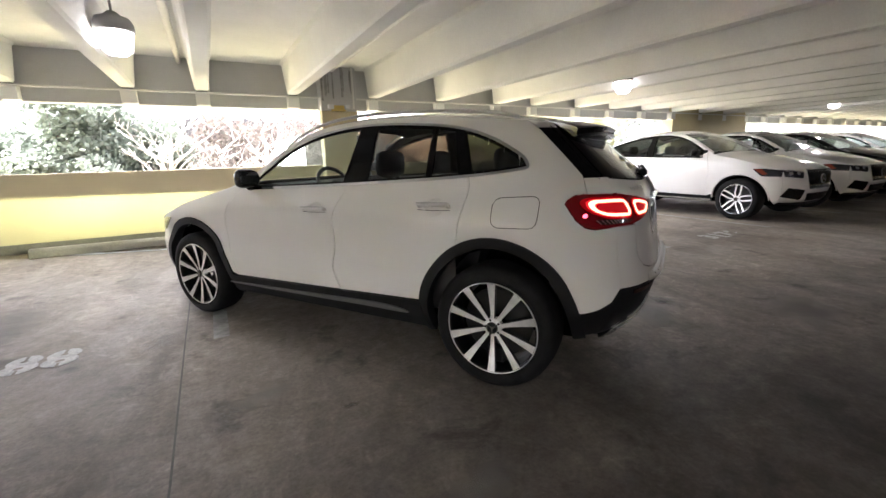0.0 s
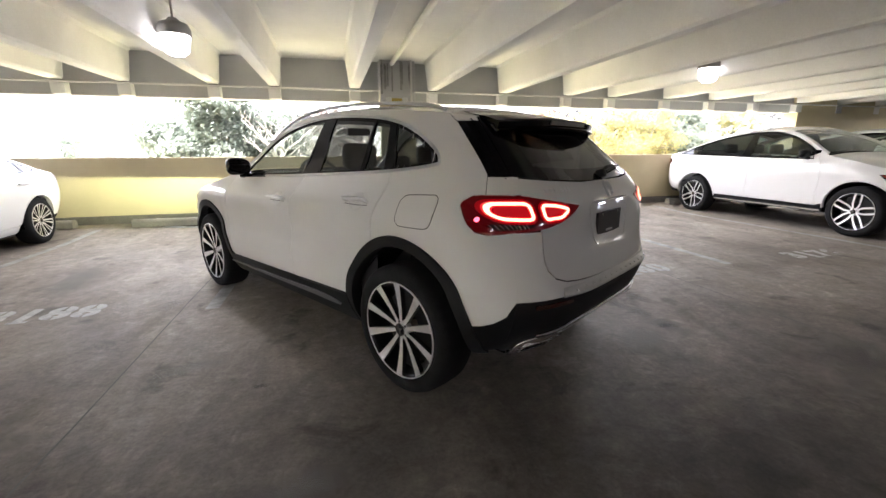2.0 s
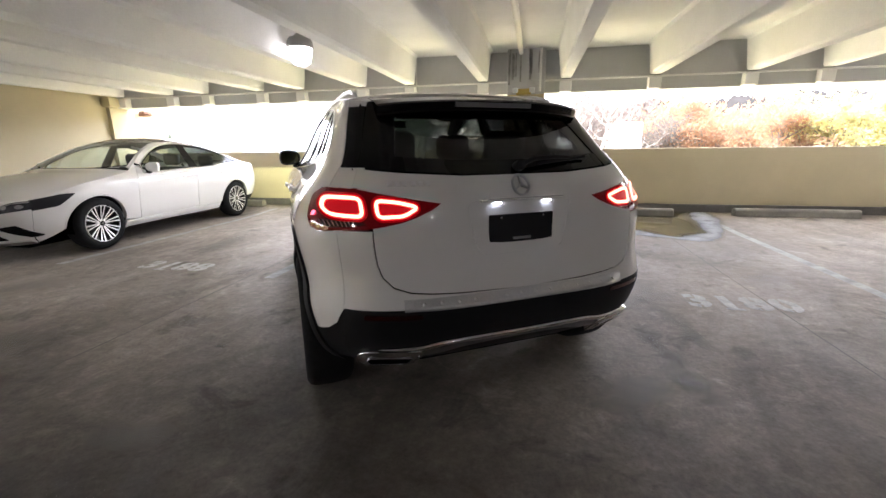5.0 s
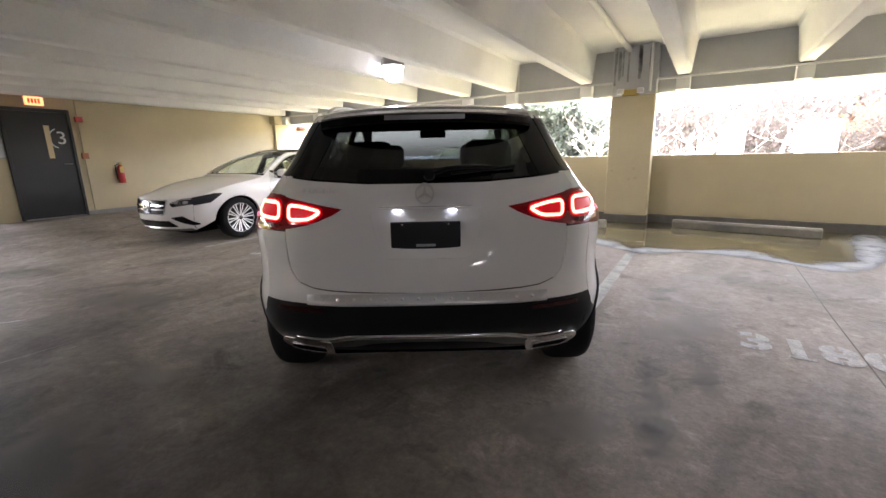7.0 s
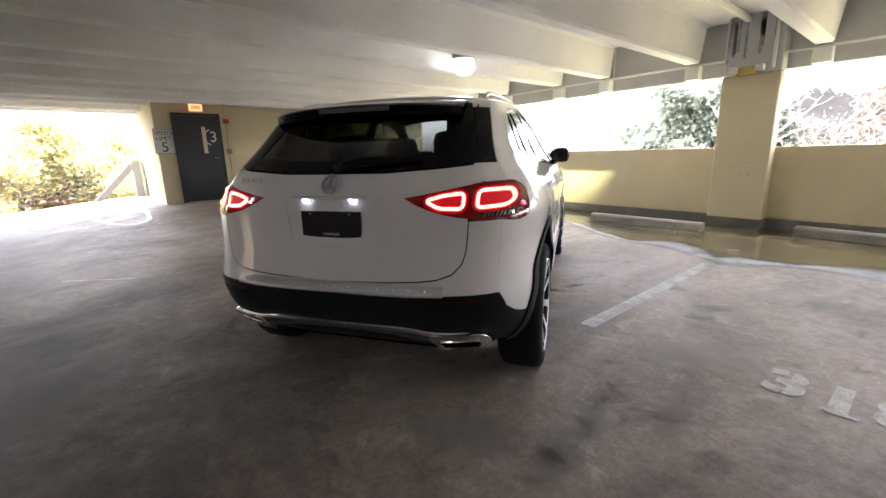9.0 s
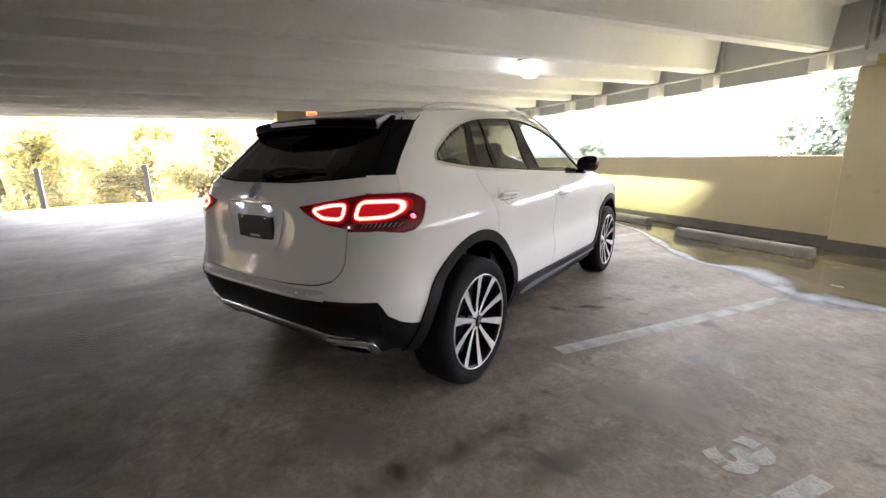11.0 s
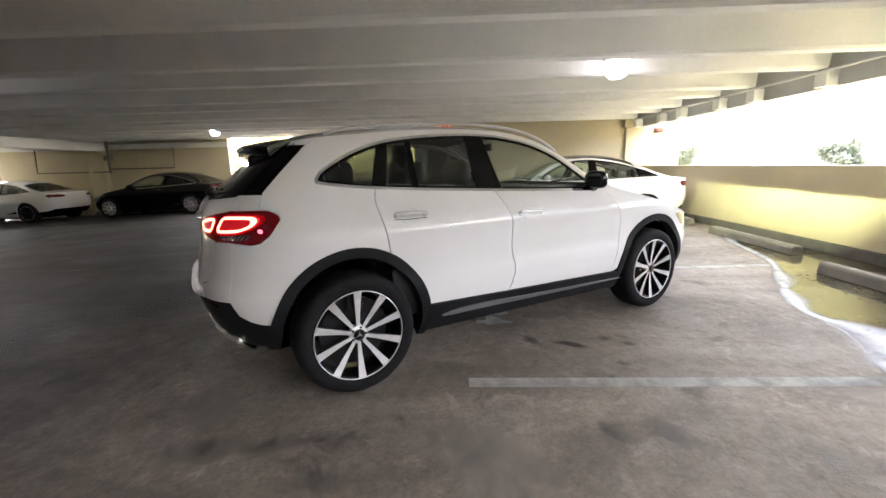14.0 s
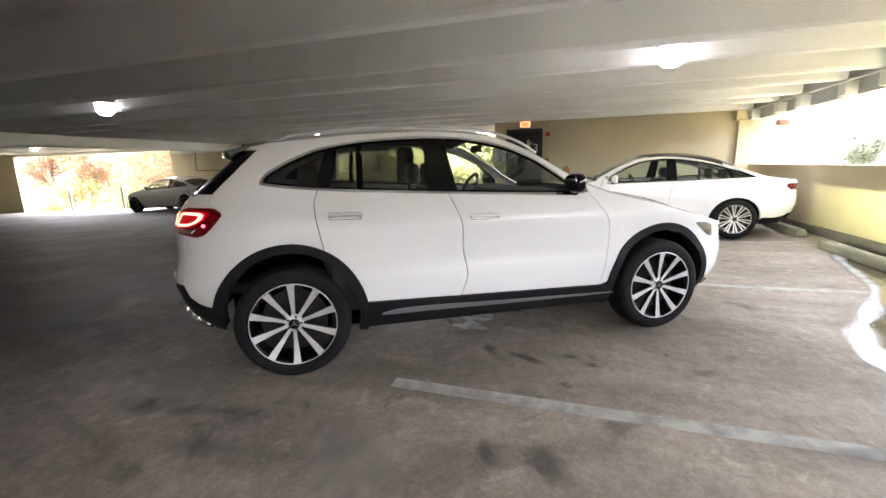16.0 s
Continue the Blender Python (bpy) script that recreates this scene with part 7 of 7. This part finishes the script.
# west facade: column with conduits on the far wall, guard cables and posts
M_DARKPIPE = mat("dull_brown_pipe", (0.14, 0.12, 0.10), 0.6)
wc = column("column_2", WEST + 0.003, WEST + 0.35, -10.45, -9.95, "cream column with pipes on the far wall")
rp = empty("pipe_riser", pose(WEST + 0.38, -9.6, 0), "grey pipes with valves on the far cream wall", "pipes")
part("riser", tube(bmesh.new(), [(0, 0, 1.3), (0, 0, 2.5)], 0.05, 10), M_DARKPIPE, rp)
part("branch", tube(tube(bmesh.new(), [(0, 0, 1.45), (-0.2, 2.3, 1.45), (-0.25, 2.3, 2.2)], 0.022), [(0, 0, 1.35), (-0.2, -3.0, 1.35), (-0.25, -3.0, 2.2)], 0.022), M_DARKPIPE, rp)
part("valve", boxm(-0.1, 0.1, -0.12, 0.12, 1.75, 1.95, bevel=0.03), M_DARKPIPE, rp)
tagged(link("facade_pipe", tube(bmesh.new(), [(WEST + 0.08, -13.8, 2.36), (WEST + 0.08, -5.4, 2.42)], 0.03), M_STEEL), "steel pipe along the far wall", "pipe", kind="structure")
tagged(link("wall_band", boxm(WEST + 0.003, WEST + 0.03, -14.3, -5.3, 2.16, 2.35), M_CEIL), "pale painted band along the top of the far wall", "wall band", kind="structure")
M_CABLE = mat("weathered_dark_cable", (0.08, 0.078, 0.075), 0.6)
M_POST = mat("grey_painted_post", (0.33, 0.34, 0.36), 0.55, var=0.08, scale=6)


def cable_rail(y0, y1, posts):
    ob = empty("cable_rail", pose(WEST - 0.1, y0, 0), "steel cable guard rail with grey posts at the open edge", "guard rail", "guard rails")
    for y in posts:
        part("post", boxm(-0.05, 0.05, y - y0 - 0.06, y - y0 + 0.06, -0.02 + floor_z(WEST, y), 1.15 + floor_z(WEST, y), bevel=0.006), M_POST, ob)
    for k in range(9):
        z = 0.16 + 0.115 * k
        part("cable", tube(bmesh.new(), [(0, yy - y0, z + floor_z(WEST, yy)) for yy in [y0 + (y1 - y0) * q / 12 for q in range(13)]], 0.006, 6), M_CABLE, ob)
    return ob


cable_rail(-5.25, 1.95, (-4.3, -1.75))
cable_rail(-25.9, -14.4, (-22.0, -18.0, -14.9))
br = empty("brace_post", pose(WEST + 0.05, 2.0, 0.10), "grey steel end post with a diagonal brace", "post")
part("post", boxm(-0.06, 0.06, -0.28, -0.08, 0, 1.12, bevel=0.01), M_POST, br)
part("guard_channel", boxm(0.07, 0.16, -0.06, 0.02, 0.05, 1.12, bevel=0.01), M_STEEL, br)
bm = bmesh.new()
prism(bm, [(-1.30, 0.0), (-1.12, 0.0), (-0.10, 1.06), (-0.10, 1.14), (-0.26, 1.14)], "x", -0.05, 0.05)
part("brace", bm, M_POST, br)
# ---- trees and distance beyond the openings ----
def leaf_mat(name, c1, c2, c3):
    m = bpy.data.materials.new(name)
    m.use_nodes = True
    n, l = m.node_tree.nodes, m.node_tree.links
    b = n["Principled BSDF"]
    b.inputs["Roughness"].default_value = 0.7
    g = n.new("ShaderNodeNewGeometry")
    r = n.new("ShaderNodeValToRGB")
    r.color_ramp.elements[0].color, r.color_ramp.elements[1].color = (*c1, 1), (*c3, 1)
    e = r.color_ramp.elements.new(0.5)
    e.color = (*c2, 1)
    l.new(g.outputs["Random Per Island"], r.inputs[0])
    l.new(r.outputs[0], b.inputs["Base Color"])
    tr = n.new("ShaderNodeBsdfTranslucent")
    l.new(r.outputs[0], tr.inputs["Color"])
    mx = n.new("ShaderNodeMixShader")
    mx.inputs[0].default_value = 0.72
    o = n["Material Output"]
    l.new(b.outputs[0], mx.inputs[1])
    l.new(tr.outputs[0], mx.inputs[2])
    l.new(mx.outputs[0], o.inputs[0])
    return m


M_BARK = mat("grey_bark", (0.11, 0.095, 0.08), 0.9, var=0.3, scale=4, fine=0.2, bump=0.3)
M_PALEBARK = mat("pale_bark", (0.30, 0.27, 0.24), 0.9, var=0.25, scale=4, fine=0.2)
M_GREEN = leaf_mat("evergreen_leaves", (0.125, 0.15, 0.115), (0.165, 0.19, 0.15), (0.20, 0.225, 0.185))
M_YELLOW = leaf_mat("yellow_autumn_leaves", (0.27, 0.245, 0.10), (0.33, 0.275, 0.10), (0.20, 0.23, 0.11))
M_ORANGE = leaf_mat("rust_autumn_leaves", (0.20, 0.105, 0.06), (0.23, 0.125, 0.065), (0.15, 0.115, 0.07))
M_BROWN = leaf_mat("brown_thin_leaves", (0.07, 0.058, 0.052), (0.092, 0.073, 0.062), (0.068, 0.066, 0.052))
GROUND = -8.0


def tree(name, x, y, top, spread, leaves, leaf_m, bark, label, seed, leaf=0.11, droop=0.0, thin=False):
    rnd = random.Random(seed)
    h = top - GROUND
    ob = empty(name, pose(x, y, GROUND), label, "tree", "trees beyond the deck")
    bm = bmesh.new()
    tips = []
    trunk = [Vector((rnd.gauss(0, 0.02) * h * k / 6, rnd.gauss(0, 0.02) * h * k / 6, h * 0.86 * k / 6)) for k in range(7)]
    tube(bm, trunk, 0.022 * h, 8, 0.006 * h)

    def limb(p, d, length, r, depth):
        pts = [p]
        for k in range(4):
            d = (d + Vector((rnd.gauss(0, 0.22), rnd.gauss(0, 0.22), rnd.gauss(0.08 - droop, 0.14)))).normalized()
            pts.append(pts[-1] + d * length / 4)
        tube(bm, pts, r, 5 if depth < 2 else 4, r * 0.35)
        tips.append(pts[-1])
        tips.append(pts[2])
        if depth < 2:
            for k in range(4 if depth == 0 else 3):
                q = pts[rnd.randint(1, 4)]
                a = rnd.uniform(0, 6.3)
                limb(q, (d * 0.6 + Vector((math.cos(a), math.sin(a), rnd.uniform(-0.2, 0.7))) * 0.8).normalized(), length * rnd.uniform(0.45, 0.65), r * 0.45, depth + 1)
    n = 13
    for k in range(n):
        t = rnd.uniform(0.60, 1.0)
        p = trunk[0].lerp(trunk[-1], t)
        a = 6.283 * k / n + rnd.gauss(0, 0.3)
        limb(p, Vector((math.cos(a), math.sin(a), rnd.uniform(0.15, 0.9))).normalized(), spread * rnd.uniform(0.7, 1.15) * (1.15 - 0.55 * t), 0.0065 * h, 0)
    part("trunk", bm, bark, ob, smooth=True)
    if leaves:
        verts, faces = [], []
        per = max(1, leaves // len(tips))
        for tip in tips:
            cr = spread * rnd.uniform(0.12, 0.26)
            for k in range(per):
                v = Vector((rnd.gauss(0, 1), rnd.gauss(0, 1), rnd.gauss(0, 0.7))) * cr * 0.6 + tip
                u = Vector((rnd.gauss(0, 1), rnd.gauss(0, 1), rnd.gauss(0, 1))).normalized()
                w = u.orthogonal().normalized()
                s = leaf * rnd.uniform(0.5, 1.3)
                i = len(verts)
                verts += [tuple(v + u * s), tuple(v + w * s * 0.55), tuple(v - u * s * 0.9), tuple(v - w * s * 0.55)]
                faces.append((i, i + 1, i + 2, i + 3))
        me = bpy.data.meshes.new("crown")
        me.from_pydata(verts, [], faces)
        me.materials.append(leaf_m)
        c = new("crown", me)
        c.parent = ob
    return ob


# north side
GREEN_L, BARE_L = "dense green evergreen tree seen over the parapet", "bare pale-barked tree with spreading limbs"
THIN_L, RUST_L, GOLD_L = "thin brown-leaved autumn tree over the parapet", "rust-orange autumn tree beyond the parapet", "yellow-leaved autumn tree beyond the parapet"
for k, (x, y, top, spread, leaves, leaf_m, bark, label) in enumerate((
    (-4.9, 26.5, 3.9, 2.9, 16000, M_GREEN, M_BARK, GREEN_L), (-7.0, 27.0, 3.0, 2.6, 12000, M_GREEN, M_BARK, GREEN_L), (-3.1, 28.0, 3.7, 2.7, 13000, M_GREEN, M_BARK, GREEN_L),
    (-1.5, 24.0, 3.6, 3.0, 0, None, M_PALEBARK, BARE_L), (0.8, 27.0, 3.8, 2.8, 900, M_BROWN, M_PALEBARK, "nearly bare tree with a few brown leaves"),
    (3.0, 25.5, 4.0, 2.8, 0, None, M_PALEBARK, BARE_L), (4.6, 29.0, 4.2, 3.0, 3500, M_BROWN, M_BARK, THIN_L), (6.6, 26.5, 4.3, 3.0, 2200, M_BROWN, M_PALEBARK, THIN_L),
    (8.9, 28.5, 4.0, 3.0, 4000, M_BROWN, M_BARK, THIN_L), (11.2, 29.5, 3.7, 2.8, 10000, M_ORANGE, M_BARK, RUST_L), (14.0, 28.0, 3.4, 2.8, 7000, M_ORANGE, M_BARK, RUST_L),
    (16.8, 29.0, 3.9, 2.8, 8000, M_ORANGE, M_BARK, RUST_L), (19.6, 28.0, 3.9, 3.0, 9000, M_YELLOW, M_BARK, GOLD_L), (22.4, 29.0, 4.4, 3.2, 11000, M_YELLOW, M_BARK, GOLD_L),
    (25.6, 29.0, 4.4, 3.2, 11000, M_YELLOW, M_BARK, GOLD_L), (29.0, 30.5, 4.4, 3.0, 8000, M_GREEN, M_BARK, GREEN_L), (33.0, 31.5, 4.6, 3.2, 7000, M_GREEN, M_BARK, GREEN_L),
    (38.0, 33.0, 5.0, 3.4, 12000, M_YELLOW, M_BARK, "yellow-green autumn tree beyond the parapet"))):
    tree("autumn_tree" if leaf_m in (M_BROWN, M_ORANGE, M_YELLOW) and leaves > 1000 else "evergreen_tree" if leaf_m is M_GREEN else "bare_tree", x, y, top, spread, int(leaves * (2.6 if leaf_m is M_GREEN else 1.7)), leaf_m, bark, label, k + 1, 0.14 if leaf_m is M_GREEN else 0.085)
for k, (x, y, top, spread) in enumerate(((-33.0, 64.0, 2.2, 4.2), (-44.0, 46.0, 3.4, 3.2), (-70.0, 42.0, 4.6, 4.5))):
    tree("evergreen_tree", x, y, top, spread, 5000, M_GREEN, M_BARK, "distant green tree beyond the stair tower", 40 + k, 0.22)
# west side
for k, (x, y, top, s, leaves, m_, word) in enumerate(((-17.5, -1.4, 3.0, 2.6, 12000, M_YELLOW, "yellow"), (-18.5, 1.4, 2.6, 2.6, 12000, M_YELLOW, "yellow"), (-20.0, -4.4, 3.5, 2.8, 12000, M_YELLOW, "yellow"), (-18.0, -7.4, 3.4, 2.7, 10000, M_YELLOW, "yellow"), (-17.0, 0.2, -0.4, 2.6, 9000, M_ORANGE, "orange"), (-22.0, 4.0, 3.2, 3.0, 8000, M_YELLOW, "yellow"), (-20.0, -24.0, 4.4, 3.6, 10000, M_ORANGE, "rust-orange"), (-21.0, -29.0, 4.8, 3.8, 10000, M_ORANGE, "rust-orange"), (-20.0, -35.0, 4.6, 3.8, 10000, M_ORANGE, "rust-orange"), (-21.0, -42.0, 4.6, 3.8, 8000, M_ORANGE, "rust-orange"), (-17.0, -27.0, 0.6, 3.0, 8000, M_YELLOW, "yellow"), (-17.0, -34.0, 0.4, 3.0, 8000, M_YELLOW, "yellow"))):
    tree("autumn_tree", x, y, top, s, int(leaves * 1.3), m_, M_BARK, word + " autumn tree close outside the west opening", 60 + k, 0.085)
# woods behind, ragged banks of small foliage
def woods(name, spots, material, label, seed, rise=0.085):
    rnd = random.Random(seed)
    verts, faces = [], []
    for _ in range(spots[0]):
        if spots[1] == "north":
            a = rnd.uniform(spots[2], spots[3])
            d = rnd.uniform(42, 62)
            x, y = 2 + d * math.sin(a), d * math.cos(a)
        else:
            x, y = rnd.uniform(-44, -26), rnd.uniform(spots[2], spots[3])
            d = -x
        top = 1.25 + rise * d * (0.72 + 0.16 * math.sin(x * 0.33 + y * 0.2) + 0.12 * math.sin(x * 0.9) + 0.12 * rnd.random())
        c = Vector((x, y, GROUND + 4 + (top - GROUND - 4) * rnd.random() ** 0.85))
        u = Vector((rnd.gauss(0, 1), rnd.gauss(0, 1), rnd.gauss(0, 1))).normalized()
        w = u.orthogonal().normalized()
        s = rnd.uniform(0.16, 0.42)
        i = len(verts)
        verts += [tuple(c + u * s), tuple(c + w * s * 0.6), tuple(c - u * s), tuple(c - w * s * 0.6)]
        faces.append((i, i + 1, i + 2, i + 3))
    me = bpy.data.meshes.new(name)
    me.from_pydata(verts, [], faces)
    me.materials.append(material)
    return tagged(new(name, me), label, "woods", kind="stuff")


woods("woods", (20000, "north", -0.06, 0.26), M_BROWN, "bare brown autumn woods in the distance", 9, 0.098)
woods("woods", (9000, "north", 0.20, 0.50), M_ORANGE, "rust-coloured autumn woods in the distance", 10)
woods("woods", (12000, "north", 0.44, 0.80), M_YELLOW, "yellow autumn woods in the distance", 11)
woods("woods", (12000, "north", 0.76, 1.25), M_GREEN, "pale green woods in the distance", 12)
woods("woods", (9000, "west", -60, -12), M_ORANGE, "rust-coloured woods beyond the west opening", 13)
woods("woods", (16000, "west", -16, 12), M_YELLOW, "yellow woods beyond the west opening", 14, 0.072)
# the far tree line as a glowing backdrop, its haze painted into the colours
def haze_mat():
    m = bpy.data.materials.new("glowing_haze_woods")
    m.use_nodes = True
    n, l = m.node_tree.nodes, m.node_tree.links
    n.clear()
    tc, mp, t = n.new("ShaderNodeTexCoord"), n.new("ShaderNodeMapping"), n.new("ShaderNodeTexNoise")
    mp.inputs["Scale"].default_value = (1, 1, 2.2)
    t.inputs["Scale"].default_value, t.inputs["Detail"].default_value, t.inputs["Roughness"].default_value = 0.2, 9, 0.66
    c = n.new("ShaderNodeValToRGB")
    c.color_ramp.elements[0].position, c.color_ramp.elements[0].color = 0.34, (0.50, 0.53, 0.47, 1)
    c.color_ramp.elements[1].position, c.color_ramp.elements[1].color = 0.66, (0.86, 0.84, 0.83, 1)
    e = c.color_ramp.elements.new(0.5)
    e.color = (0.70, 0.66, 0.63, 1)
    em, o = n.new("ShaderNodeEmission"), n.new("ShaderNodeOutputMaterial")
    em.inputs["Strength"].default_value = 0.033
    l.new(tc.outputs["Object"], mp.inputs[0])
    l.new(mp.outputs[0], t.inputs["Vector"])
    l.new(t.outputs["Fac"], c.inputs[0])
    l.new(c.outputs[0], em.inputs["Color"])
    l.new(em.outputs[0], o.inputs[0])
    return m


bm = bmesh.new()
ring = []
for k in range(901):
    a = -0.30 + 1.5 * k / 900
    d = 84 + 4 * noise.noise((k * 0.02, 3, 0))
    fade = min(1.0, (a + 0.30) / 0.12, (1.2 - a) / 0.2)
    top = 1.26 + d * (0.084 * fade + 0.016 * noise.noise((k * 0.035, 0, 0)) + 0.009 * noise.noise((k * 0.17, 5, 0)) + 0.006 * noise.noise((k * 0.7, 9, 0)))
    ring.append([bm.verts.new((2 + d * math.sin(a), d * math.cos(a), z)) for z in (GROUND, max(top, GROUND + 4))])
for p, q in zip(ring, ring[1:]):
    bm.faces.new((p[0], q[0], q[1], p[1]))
tagged(link("backdrop", bm, haze_mat()), "glowing line of far woods with painted haze", "woods", kind="structure")
# pale van boxes and a distant roof over the parapet
M_PALE = mat("white_van_body", (0.78, 0.78, 0.77), 0.5, var=0.04, scale=2)
for x0, x1 in ((3.8, 4.75), (6.8, 7.95)):
    v = empty("box_truck", pose((x0 + x1) / 2, 24.0, GROUND), "white box of a tall truck seen beyond the parapet", "truck", "trucks")
    part("cargo_box", boxm(-(x1 - x0) / 2, (x1 - x0) / 2, -0.1, 4.0, 5.0, 10.4, bevel=0.04), M_PALE, v)
    part("chassis", boxm(-(x1 - x0) / 2 + 0.05, (x1 - x0) / 2 - 0.05, 0.0, 5.2, 0.0, 4.99), M_POST, v)
M_ROOF = mat("blue_grey_roof", (0.16, 0.19, 0.25), 0.7, var=0.1, scale=1)
for x, y, w, h in ((-40.0, 60.0, 4.5, 1.4), (-25.5, 41.0, 3.6, 1.25)):
    b = empty("distant_building", pose(x, y, GROUND), "distant low building with a blue-grey roof", "building", "distant buildings")
    part("wall", boxm(-w / 2, w / 2, 0, 6, 0, h + 7.4), M_PALE, b)
    part("roof", boxm(-w / 2 - 0.2, w / 2 + 0.2, -0.2, 6.2, h + 7.4, h + 8.0, bevel=0.05), M_ROOF, b)
    for k in range(3):
        part("window", boxm(-w / 2 + w * (k + 0.3) / 3, -w / 2 + w * (k + 0.7) / 3, -0.03, 0.02, h + 5.4, h + 6.8), M_GLOSS, b)
